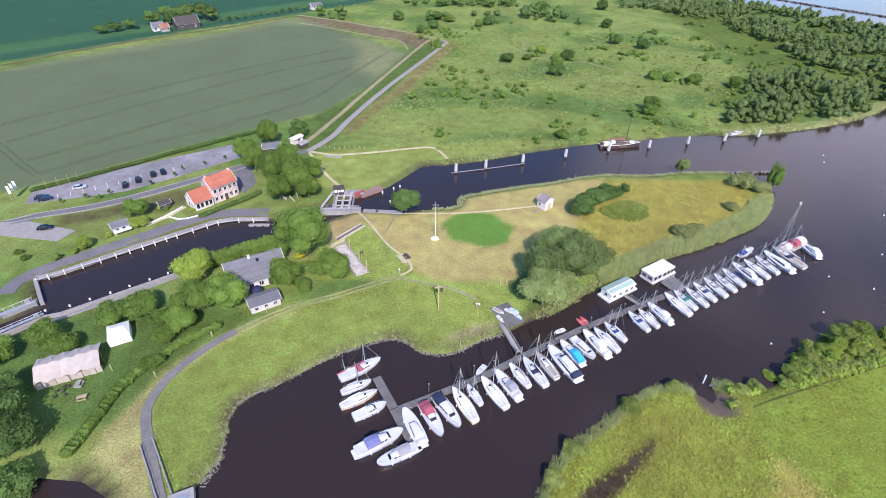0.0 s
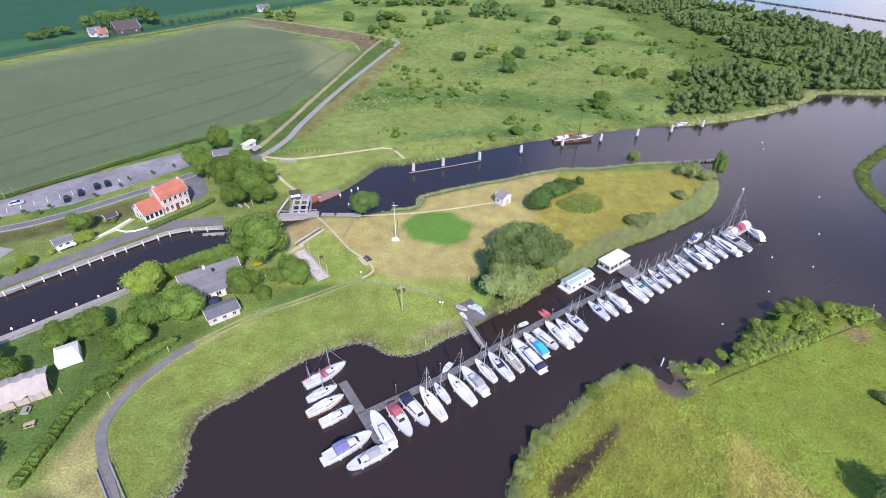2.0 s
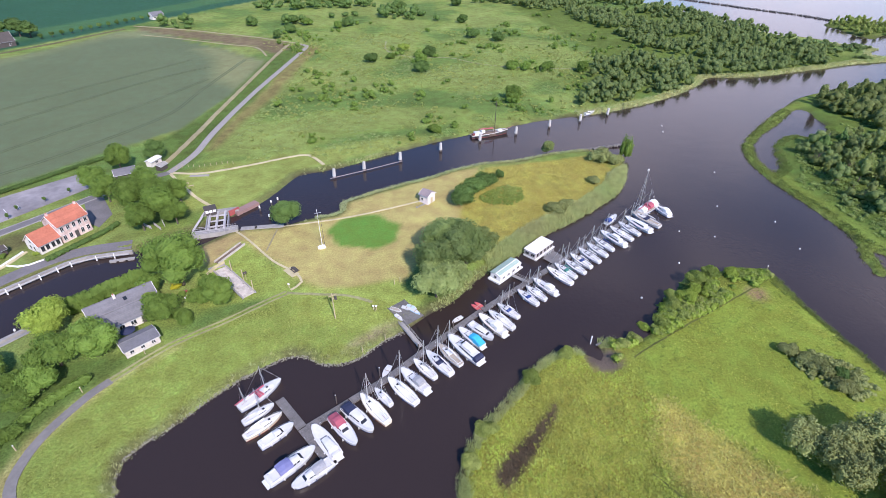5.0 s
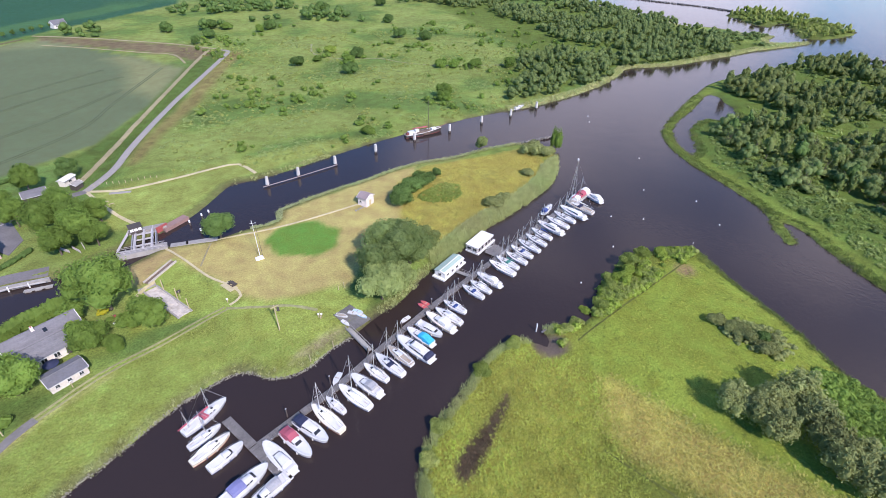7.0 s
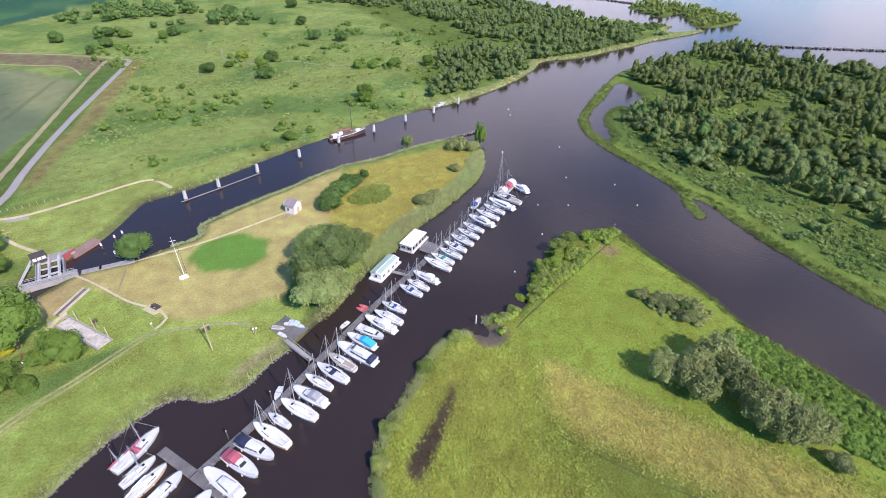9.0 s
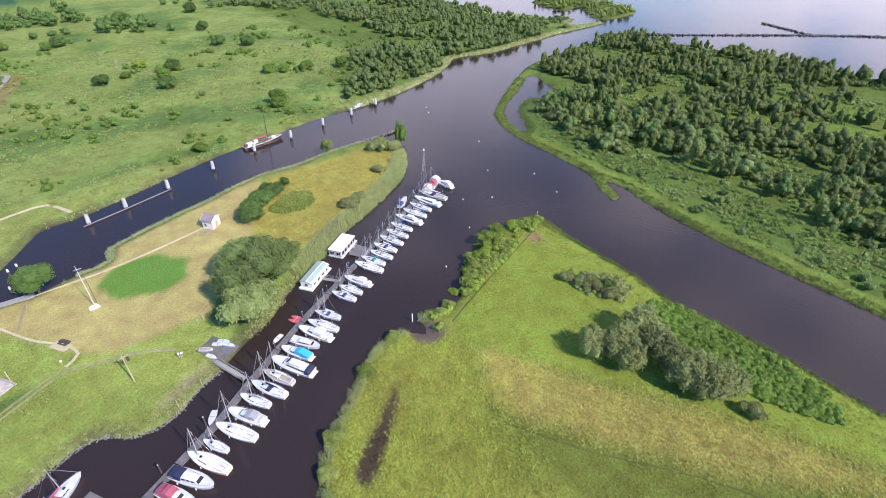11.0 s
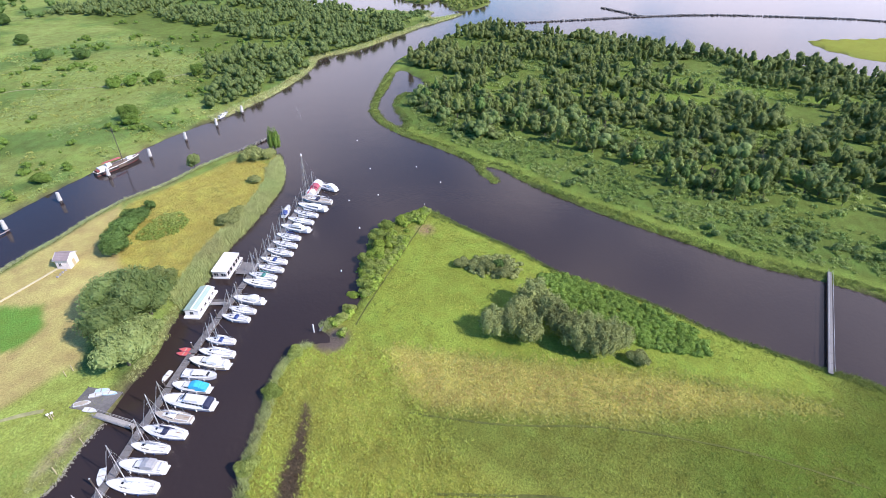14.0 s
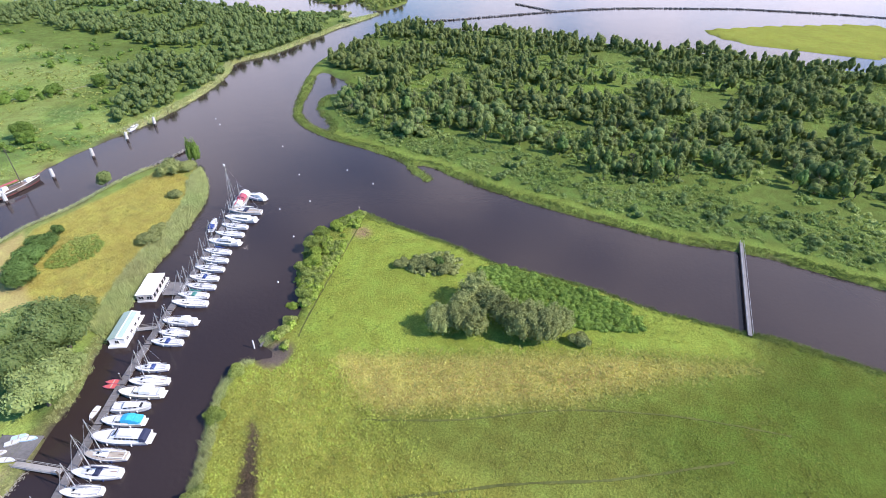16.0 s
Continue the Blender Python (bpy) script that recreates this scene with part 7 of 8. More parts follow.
def gangway(p, q, width, z0, z1, label, rail=True):
    p, q = Vector((*p, z0)), Vector((*q, z1))
    L = (q - p).length
    ob = thing("gangway", look(p, q) @ pose(0, 0, 0, -90, 0, 0), label, "gangway")
    part("deck", Shape().box(0, L / 2, 0, width, L, 0.12), material("bleached_planks", (0.27, 0.255, 0.235), 0.9, scale=2.5, vary=0.25), ob)
    for s in (1, -1):
        if rail:
            part("handrail", Shape().tube((s * width / 2, 0, 1.0), (s * width / 2, L, 1.0), 0.05), MATS["bleached_planks"], ob)
            part("midrail", Shape().tube((s * width / 2, 0, 0.55), (s * width / 2, L, 0.55), 0.035), MATS["bleached_planks"], ob)
            for t in np.linspace(0.1, L - 0.1, max(2, int(L / 2))):
                part("post", Shape().tube((s * width / 2, t, -0.1), (s * width / 2, t, 1.05), 0.05), MATS["bleached_planks"], ob)
    return ob


gangway((14.9, 94.6), (18.2, 85.5), 1.3, 0.95, 0.62, "pale timber gangway with rails down to the jetty")
gangway((49.6, 107.0), (52.4, 103.6), 1.0, 0.7, 0.6, "short railed gangway to the green houseboat")
stage = thing("landing_stage", pose(16.8, 98.2, 0.12, 0, 0, -63), "grey timber landing stage with upturned dinghies", "landing stage")
part("deck", Shape().box(0, 0, 0.85, 8.2, 5.6, 0.16), material("dark_grey_planks", (0.13, 0.122, 0.115), 0.9, scale=2.5, vary=0.35, bump=0.01), stage)
for x in (-4.0, 0, 4.0):
    for y in (-2.7, 2.7):
        part("post", Shape().tube((x, y, -1.5), (x, y, 1.2), 0.1), PILE, stage)
for i in range(8):
    part("joist", Shape().box(-3.5 + i, 0, 0.7, 0.12, 5.4, 0.14), PILE, stage)
DINGHY_BLUE = material("pale_blue_hull_paint", (0.4, 0.55, 0.66), 0.4, scale=2, vary=0.1)
dinghy(17.4, 99.2, 2.9, -35, "white upturned dinghy on the landing stage", GELCOAT, GREY_DECK, 1.06)
dinghy(19.3, 97.4, 2.9, -50, "pale blue dinghy on the landing stage", DINGHY_BLUE, GREY_DECK, 1.06)
dinghy(18.7, 99.4, 2.9, -40, "white dinghy on the landing stage", GELCOAT, DINGHY_BLUE, 1.06)
dinghy(14.5, 99.3, 3.2, -35, "narrow white rowing boat on the landing stage", GELCOAT, TEAK, 1.06)
dinghy(14.7, 96.2, 2.9, -60, "narrow white rowing boat on the landing stage", GELCOAT, GREY_DECK, 1.06)

# ---- the lock ----
lock = thing("canal_lock", pose(-34.0, 155.5, 0, 0, 0, 0), "concrete lock head with white steel gates and footbridge", "lock")
for (x, y, sx, sy) in ((-1.0, -6.4, 13.5, 2.6), (-0.5, 6.2, 11.0, 2.6)):
    part("wall", Shape().box(x, y, 0.4, sx, sy, 2.4, 4), CONCRETE, lock)
for k, x in enumerate((-3.6, -1.2, 1.2)):
    gate = part("gate_beam", Shape().box(x, 0, 1.5, 0.7, 11.6, 0.35, 3), LOCK_GREY, lock)
    for y in np.linspace(-5.2, 5.2, 9):
        part("stanchion", Shape().tube((x + 0.32, y, 1.65), (x + 0.32, y, 2.6), 0.035, n=4), LOCK_GREY, gate)
    part("rail", Shape().tube((x + 0.6, -5.6, 2.6), (x + 0.05, 5.6, 2.6), 0.05, n=4), LOCK_GREY, gate)
for y in (-3.4, 0, 3.4):
    part("cross_beam", Shape().box(-1.2, y, 1.35, 5.6, 0.5, 0.3, 3), LOCK_GREY, lock)
part("gate_leaf", Shape().box(-4.4, 0, 0.3, 0.35, 11.4, 2.4, 3), material("grey_gate_steel", (0.3, 0.3, 0.31), 0.6, 0.3, scale=2, vary=0.2), lock)
part("gate_leaf", Shape().box(2.2, 0, 0.3, 0.35, 11.4, 2.4, 3), MATS["grey_gate_steel"], lock)
part("red_gate", Shape().box(3.6, 5.2, 1.3, 3.8, 0.45, 1.9, 41), RED_STEEL, lock)
part("quay_slab", Shape().box(7.2, 8.0, 0.45, 9.0, 2.6, 1.5, 41), material("pink_grey_paving", (0.24, 0.15, 0.135), 0.9, scale=1.5, vary=0.2), lock)
for y in (-7.6, -5.2):
    for x in np.linspace(-7.2, 5.0, 9):
        part("rail_post", Shape().tube((x, y, 1.5), (x, y, 2.5), 0.04, n=4), LOCK_GREY, lock)
    part("hand_rail", Shape().tube((-7.3, y, 2.5), (5.1, y, 2.5), 0.045, n=4), LOCK_GREY, lock)
    part("mid_rail", Shape().tube((-7.3, y, 2.0), (5.1, y, 2.0), 0.035, n=4), LOCK_GREY, lock)
for k in range(3):
    part("slanted_beam", Shape().tube((-8.2, -6.5 + k * 1.2, 1.2), (-5.4, 2.0 + k * 1.6, 2.6), 0.13, n=5), LOCK_GREY, lock)
cabin_l = thing("lock_cabin", pose(-37.6, 160.6, 1.6, 0, 0, 15), "dark glazed control cabin above the lock", "cabin")
part("body", Shape().box(0, 0, 1.0, 3.4, 2.6, 2.0), DARK_WOOD, cabin_l)
part("roof", Shape().box(0, 0, 2.15, 3.9, 3.1, 0.2), DARK_WOOD, cabin_l)
for x in (-1.15, 0, 1.15):
    part("pane", Shape().box(x, -1.31, 1.3, 0.95, 0.06, 0.9), WHITE_PAINT, cabin_l)
for x, y, w in ((-18.6, 149.0, 9.0), (-25.0, 149.4, 5.0)):
    q = part("quay_wall", Shape().box(x, y, 0.45, w, 1.8, 1.2, -4), CONCRETE)
    tagged(q, "pale concrete quay edge beside the lock", "quay", kind="structure")
for x, y in ((-22.2, 161.5), (-18.5, 164.7), (-16.3, 166.3), (-18.8, 155.0)):
    p = thing("mooring_post", pose(x, y, 0), "white-topped mooring post in the canal", "post", "posts beside the lock")
    part("post", Shape().tube((0, 0, -2), (0, 0, 1.2), 0.28, 0.28, 8), PILE, p)
    part("cap", Shape().tube((0, 0, 1.2), (0, 0, 2.0), 0.3, 0.26, 8), WHITE_PAINT, p)

# basin walls with fenders and white posts
N_EDGE = [(-113, 110), (-108, 113), (-93, 126.5), (-75, 141), (-70, 143), (-58, 143.6)]
S_EDGE = [(-101, 94.5), (-97, 95.8), (-77, 111.6), (-72, 115.6), (-53, 130.6)]
for line, off in ((N_EDGE, 0), (S_EDGE, 0), ([(-113, 110), (-104.5, 100)], 0)):
    rings = []
    pts = [Vector((*p, 0)) for p in line]
    for i, p in enumerate(pts):
        d = (pts[min(i + 1, len(pts) - 1)] - pts[max(i - 1, 0)]).normalized()
        n = Vector((-d.y, d.x, 0)) * 0.45
        rings.append([tuple(p + n) [:2] + (1.15,), tuple(p - n)[:2] + (1.15,), tuple(p - n)[:2] + (-2.0,), tuple(p + n)[:2] + (-2.0,)])
    w = part("quay_wall", Shape().loft(rings), CONCRETE)
    tagged(w, "pale concrete wall of the lock basin", "quay", kind="structure")
pts = spline([(-112.2, 109.4), (-96.9, 121.6), (-83.7, 132.5), (-73.6, 140.6), (-67.4, 142.4), (-58.6, 142.4)], 3.3)
for (ax, ay), (bx, by) in zip(pts[:-1], pts[1:]):
    d = Vector((bx - ax, by - ay, 0)).normalized()
    n = Vector((d.y, -d.x, 0)) * 0.35
    ob = thing("fender_beam", pose(ax + n.x, ay + n.y, 0, 0, 0, math.degrees(math.atan2(d.y, d.x))), "white-posted timber fender along the basin", "fender", "fenders of the basin")
    L = math.hypot(bx - ax, by - ay)
    part("beam", Shape().box(L / 2, 0, 1.0, L, 0.36, 0.3), material("pale_fender_timber", (0.38, 0.36, 0.35), 0.8, scale=2, vary=0.2), ob)
    part("post", Shape().box(0, -0.05, 0.55, 0.3, 0.34, 2.2, taper=0.9), WHITE_PAINT, ob)
for x, y in ((-95.3, 97.6), (-91.7, 100.3), (-87.8, 103.0), (-84.2, 105.9), (-80.2, 108.9), (-76.5, 111.8), (-100.3, 95.6)):
    b = thing("bollard", pose(x - 0.5, y + 0.6, 0), "white mooring bollard on a pile in the basin", "bollard", "bollards of the basin")
    part("timber_stake", Shape().tube((0, 0, -2), (0, 0, 1.4), 0.16, n=8), PILE, b)
    part("head", Shape().tube((0, 0, 1.4), (0, 0, 1.9), 0.28, 0.22, 8), WHITE_PAINT, b)
west = thing("lock_gate", pose(-103.4, 97.0, 0, 0, 0, 48), "grey steel west gate of the lock with railed walkways", "lock")
for s, a in ((1, 14), (-1, -14)):
    part("gate_leaf", Shape().box(-3.2, s * 3.3, 0.6, 7.5, 0.5, 2.2, 0), MATS["grey_gate_steel"], west)
    part("walkway", Shape().box(-5.0, s * 3.6, 1.75, 11.0, 0.9, 0.12), GALV, west)
    for x in np.linspace(-10, 0, 6):
        part("stanchion", Shape().tube((x, s * 4.0, 1.8), (x, s * 4.0, 2.8), 0.035, n=4), WHITE_PAINT, west)
    part("hand_rail", Shape().tube((-10.2, s * 4.0, 2.8), (0.3, s * 4.0, 2.8), 0.04, n=4), WHITE_PAINT, west)
    part("winch", Shape().box(-1.0, s * 3.9, 2.2, 1.2, 0.9, 0.9, taper=0.85), GALV, west)
    part("channel_wall", Shape().box(-9.0, s * 4.4, 0.3, 20.0, 0.9, 2.2), CONCRETE, west)

# old ramp and steps beside the lock
ramp = thing("old_ramp", pose(-27.2, 121.2, 0.95, 0, 0, -58), "old pale rubble ramp with concrete edges", "ramp")
part("floor", Shape().box(0, 0, 0.05, 16.5, 3.4, 0.3), RUBBLE, ramp)
for s in (1, -1):
    part("edge", Shape().box(0, s * 1.8, 0.16, 17.0, 0.4, 0.5), CONCRETE, ramp)
rng = random.Random(3)
for i in range(46):
    part("stone", Shape().box(rng.uniform(-7.8, 7.8), rng.uniform(-1.4, 1.4), 0.24, rng.uniform(0.3, 0.7), rng.uniform(0.3, 0.6), 0.3, rng.uniform(0, 90), 0.75), RUBBLE, ramp)
steps = thing("steps", pose(-29.6, 135.8, 0.95, 0, 0, 53), "concrete-edged steps down the lock bank", "steps")
for s in (1, -1):
    part("string_wall", Shape().box(0, s * 0.85, 0.2, 11.0, 0.4, 0.6), material("pale_string_stone", (0.42, 0.38, 0.32), 0.9, scale=1.5, vary=0.2), steps)
for i in range(14):
    part("tread", Shape().box(-5.1 + i * 0.78, 0, 0.02 + 0.006 * i, 0.72, 1.3, 0.22), material("brown_step_brick", (0.15, 0.11, 0.085), 0.9, scale=2.0, vary=0.3), steps)
kerb = thing("curved_kerb", pose(-32.6, 129.4, 0.95, 0, 0, 22), "pale concrete kerb beside the steps", "kerb")
part("kerb", Shape().box(0, 0, 0.1, 4.6, 1.1, 0.4), CONCRETE, kerb)
for x, y in ((-28.2, 126.4), (-24.6, 121.1), (-21.7, 115.7)):
    p = thing("timber_post", pose(x, y, level(x, y) - 0.2), "tall pale timber post beside the ramp", "post", "posts beside the ramp")
    part("post", Shape().box(0, 0, 2.0, 0.22, 0.22, 4.2), PALE_WOOD, p)
s = thing("sign_board", pose(-24.0, 121.6, 0.9, 0, 0, 30), "small dark sign on a post", "sign")
part("board", Shape().box(0, 0, 2.4, 1.0, 0.08, 0.7), DARK_WOOD, s)
part("post", Shape().tube((0, 0, 0), (0, 0, 2.4), 0.06), PALE_WOOD, s)

# masts, poles, benches
flag = thing("flag_mast", pose(-2.5, 132.7, 0.9), "tall white flag mast with a gaff on a stone base", "mast")
part("mast", Shape().tube((0, 0, 0.3), (-0.2, 0, 13.6), 0.1, 0.05, 8), WHITE_PAINT, flag)
# thin dark upright standing close beside the white mast
part("topmast", Shape().tube((0.75, 0.2, 0.3), (0.55, 0.2, 11.4), 0.07, 0.04, 6), PILE, flag)
part("crosstree", Shape().tube((-0.9, 0, 12.4), (0.9, 0, 12.4), 0.05), WHITE_PAINT, flag)
part("base", Shape().box(0, 0, 0.35, 2.0, 1.4, 0.9, 12, 0.8), CANVAS["white"], flag)
part("base_block", Shape().box(-1.0, -0.3, 0.4, 0.8, 0.7, 1.0), WHITE_PAINT, flag)
pole = thing("utility_pole", pose(-1.0, 99.9, 0.9), "pale timber pole with crossed arms at its head", "pole")
part("post", Shape().tube((0, 0, -0.2), (-0.1, 0, 8.2), 0.17, 0.12, 8), PALE_WOOD, pole)
part("arm", Shape().box(0, 0, 7.6, 2.2, 0.14, 0.16, 20), PALE_WOOD, pole)
part("arm", Shape().box(0, 0, 7.1, 1.8, 0.14, 0.16, 110), PALE_WOOD, pole)
part("signal_box", Shape().box(0.7, -0.4, 7.0, 0.6, 0.4, 0.9), DARK_WOOD, pole)
table = thing("picnic_table", pose(-11.2, 122.4, level(-11.2, 122.4), 0, 0, -58), "dark wooden picnic table on a pale pad", "table")
part("pad", Shape().box(-0.2, -0.6, 0.06, 4.6, 2.4, 0.14), SHELL, table)
part("top", Shape().box(0, 0.4, 0.78, 2.6, 0.8, 0.08), DARK_WOOD, table)
for y in (-0.3, 1.1):
    part("bench", Shape().box(0, y, 0.48, 2.6, 0.28, 0.07), DARK_WOOD, table)
for x in (-0.9, 0.9):
    part("leg", Shape().box(x, 0.4, 0.38, 0.1, 1.2, 0.7), DARK_WOOD, table)
for x, y in ((-12.4, 115.2), (9.6, 100.9), (8.9, 101.1), (22.0, 106.0), (24.0, 107.0)):
    p = thing("info_post", pose(x, y, level(x, y)), "short timber post with a pale panel", "post", "posts on the island")
    part("post", Shape().box(0, 0, 0.7, 0.18, 0.18, 1.5), PALE_WOOD, p)
    part("panel", Shape().box(0, -0.1, 1.3, 0.5, 0.06, 0.5), WHITE_PAINT, p)
for i in range(11):
    x = -55 + i * 2.1
    p = thing("fence_post", pose(x, 200.6 + 0.6 * math.sin(i), level(x, 200.6)), "short white-topped meadow fence post", "post", "fence posts on the meadow")
    part("post", Shape().box(0, 0, 0.5, 0.16, 0.16, 1.1), PALE_WOOD, p)
plat = part("pale_platform", Shape().box(-45.5, 192.0, 1.0, 7.0, 1.3, 0.3, -8), CONCRETE)
tagged(plat, "pale concrete bridge slab in the path", "bridge", kind="structure")
for x, y in ((-49.2, 185.6), (-47.2, 183.4)):
    p = thing("bench", pose(x, y, level(x, y), 0, 0, 20), "small timber bench beside the path", "bench", "benches beside the path")
    part("seat", Shape().box(0, 0, 0.45, 1.8, 0.45, 0.08), PALE_WOOD, p)
    for k in (-0.7, 0.7):
        part("leg", Shape().box(k, 0, 0.2, 0.12, 0.4, 0.45), PALE_WOOD, p)

# canal dolphins and the guide beam
for i, (x, y) in enumerate(((4.3, 181.1), (16.2, 185.0), (31.6, 190.5), (50.1, 196.6), (69.7, 203.1), (88.3, 207.4), (107, 212.4), (124.8, 216.2), (142.6, 221.6))):
    p = thing("dolphin", pose(x, y, 0), "grey timber dolphin with a white top in the canal", "dolphin", "dolphins along the canal")
    for k in range(3):
        a = k * 2.1
        part("timber_stake", Shape().tube((math.cos(a) * 0.5, math.sin(a) * 0.5, -2), (math.cos(a) * 0.28, math.sin(a) * 0.28, 3.2), 0.22, 0.2, 7), PILE, p)
    part("cap", Shape().tube((0, 0, 0.9), (0.1, 0, 3.9), 0.72, 0.55, 8), material("pale_weathered_cap", (0.45, 0.43, 0.41), 0.8, scale=2, vary=0.2), p)
beam_ob = thing("guide_beam", pose(0, 0, 0), "long pale timber guide beam between the dolphins", "guide beam")
for a, b in (((2.6, 180.0), (16.2, 184.2)), ((16.2, 184.2), (32.4, 189.8))):
    part("beam", Shape().tube((*a, 0.5), (*b, 0.5), 0.18, n=6), material("reddish_wet_beam", (0.24, 0.19, 0.18), 0.8, scale=2, vary=0.25), beam_ob)

# breakwaters, buoys, the long footbridge
STONE = material("dark_rubble_stone", (0.14, 0.13, 0.12), 0.95, scale=1.0, vary=0.4, bump=0.1)


def stone_bank(points, width, label, step=2.2, tall=0.9, size=1.1, seed=0, mat=None):
    """A low bank of loose stones standing out of the water."""
    rng = np.random.default_rng(seed)
    V, F, base = [], [], 0
    for x, y in spline(points, step):
        for k in range(3):
            s = size * rng.uniform(0.6, 1.3)
            wob = ICO1_V * (1 + 0.3 * rng.normal(size=(len(ICO1_V), 1)) * 0.5)
            V.append(wob * [s, s, s * 0.7] + [x + rng.normal() * width / 3, y + rng.normal() * width / 3, tall * rng.uniform(0.1, 0.6)])
            F.append(ICO1_F + base)
            base += len(ICO1_V)
    return tagged(new("breakwater", fast_mesh("breakwater", np.concatenate(V), np.concatenate(F), mat or STONE)), label, "breakwater", kind="stuff")


stone_bank([(393, 247), (434, 214), (480, 180), (531, 141), (575, 97), (607, 47), (636, -3), (651, -53), (662, -102), (668, -160)], 2.2, "long dark stone breakwater across the lake", 1.7, 1.2, 0.95, 1)
stone_bank([(330, 668), (382, 576), (416, 522), (443, 472), (463, 440), (474, 408)], 2.0, "dark stone breakwater running out from the islet", 1.7, 1.2, 0.95, 6)
stone_bank([(541, 194), (521, 147)], 2.2, "short dark stone breakwater", 1.7, 1.2, 0.95, 2)
stone_bank([(108, 184.5), (118, 185), (131, 186)], 1.2, "low stone breakwater at the island's end", 0.7, 1.0, 0.6, 3)
stone_bank([(-43.6, 52), (-42.6, 57), (-43.9, 62), (-44.1, 69.2), (-37, 75.2), (-29.4, 81.2), (-22.3, 86.1)], 1.5, "grey stones along the harbour bank", 0.12, 0.4, 0.14, 4, material("grey_bank_stone", (0.23, 0.215, 0.175), 0.95, scale=1.5, vary=0.4, bump=0.05, spread=(0.2, 0.19, 0.15)))
stone_bank([(-22, 85.6), (-16, 88.6), (-12, 89.6), (-8, 88.4), (-5, 85.6), (0, 84.8), (4, 86), (10, 89.8), (15, 91.8)], 0.9, "grey stones along the harbour bank", 0.18, 0.3, 0.13, 5, MATS["grey_bank_stone"])
for x, y in ((157.9, 196.5), (161.9, 203.5), (153, 153.7), (135.6, 129.7), (121.4, 112.6), (143.2, 100.5), (81, 90.4), (101, 102.3), (112, 118), (148, 116)):
    b = thing("mooring_buoy", pose(x, y, 0), "small white mooring buoy floating on the water", "buoy", "mooring buoys")
    part("ball", Shape().loft([[(math.cos(a) * r, math.sin(a) * r, z) for a in np.linspace(0, 5.5, 8)] for r, z in ((0.08, -0.2), (0.24, -0.06), (0.27, 0.08), (0.18, 0.26), (0.06, 0.42))]), WHITE_PAINT, b, smooth=True)
    part("ring", Shape().tube((0, 0, 0.4), (0, 0, 0.55), 0.07, n=6), GALV, b)
bridge = thing("footbridge", pose(120.0, -27.8, 0, 0, 0, math.degrees(math.atan2(3.5, 45.5))), "long narrow grey footbridge over the river", "bridge")
for i in range(12):
    part("deck_panel", Shape().box(1.9 + i * 3.8, 0, 1.1, 3.74, 1.0, 0.16), material("pale_bridge_deck", (0.18, 0.17, 0.165), 0.85, scale=2, vary=0.2), bridge)
for s in (1, -1):
    part("girder", Shape().box(22.8, s * 0.42, 0.86, 45.6, 0.16, 0.32), PILE, bridge)
    part("handrail", Shape().tube((0, s * 0.5, 2.05), (45.6, s * 0.5, 2.05), 0.04, n=4), GALV, bridge)
    for x in np.linspace(0.4, 45.2, 19):
        part("stanchion", Shape().tube((x, s * 0.5, 1.1), (x, s * 0.5, 2.05), 0.03, n=4), GALV, bridge)
for x in (5, 14, 23, 32, 41):
    part("pier", Shape().box(x, 0, -0.4, 0.4, 0.9, 2.6), PILE, bridge)
beacon = thing("beacon_pole", pose(122.0, 91.2, 0, 0, -14, 20), "slim leaning pale pole at the meadow's tip", "pole")
part("post", Shape().tube((0, 0, -1.0), (0, 0, 4.2), 0.09, 0.06, 6), PALE_WOOD, beacon)
part("topmark", Shape().box(0, 0, 4.1, 0.35, 0.1, 0.3), WHITE_PAINT, beacon)
landing = thing("small_jetty", pose(60.4, 77.2, 0, 0, 0, 15), "small grey jetty post and plank in the inlet", "jetty")
part("post", Shape().tube((-1.2, 0.8, -1), (-1.2, 0.8, 2.6), 0.16, n=7), WHITE_PAINT, landing)
part("plank", Shape().box(0.4, -0.6, 0.6, 2.4, 0.5, 0.1), PLANK, landing)
part("post", Shape().tube((1.2, -0.6, -1), (1.2, -0.6, 1.5), 0.1, n=7), PILE, landing)

# dam with a railed wall where the dike road crosses
dam = thing("culvert", pose(-53.2, 54.2, 0.9, 0, 0, -52), "railed culvert wall where the road crosses the ditch", "culvert")
for s in (1, -1):
    part("wall", Shape().box(0.5, s * 1.15, 0.1, 13.5, 0.25, 1.0), CONCRETE, dam)
    part("handrail", Shape().tube((-6.2, s * 1.15, 1.4), (7.2, s * 1.15, 1.4), 0.04, n=5), GALV, dam)
    for x in np.linspace(-6.0, 7.0, 8):
        part("stanchion", Shape().tube((x, s * 1.15, 0.4), (x, s * 1.15, 1.4), 0.035, n=4), GALV, dam)
intake = thing("intake", pose(-45.6, 48.2, 0, 0, 0, 25), "pale concrete intake block at the water's edge", "intake")
part("block", Shape().box(0, 0, 0.7, 4.2, 3.0, 1.6), CONCRETE, intake)
part("grating", Shape().box(0.2, -0.2, 1.54, 2.2, 1.6, 0.08), GALV, intake)
part("wing_wall", Shape().box(-3.4, 0.2, 0.9, 3.4, 0.35, 1.5, -8), CONCRETE, intake)

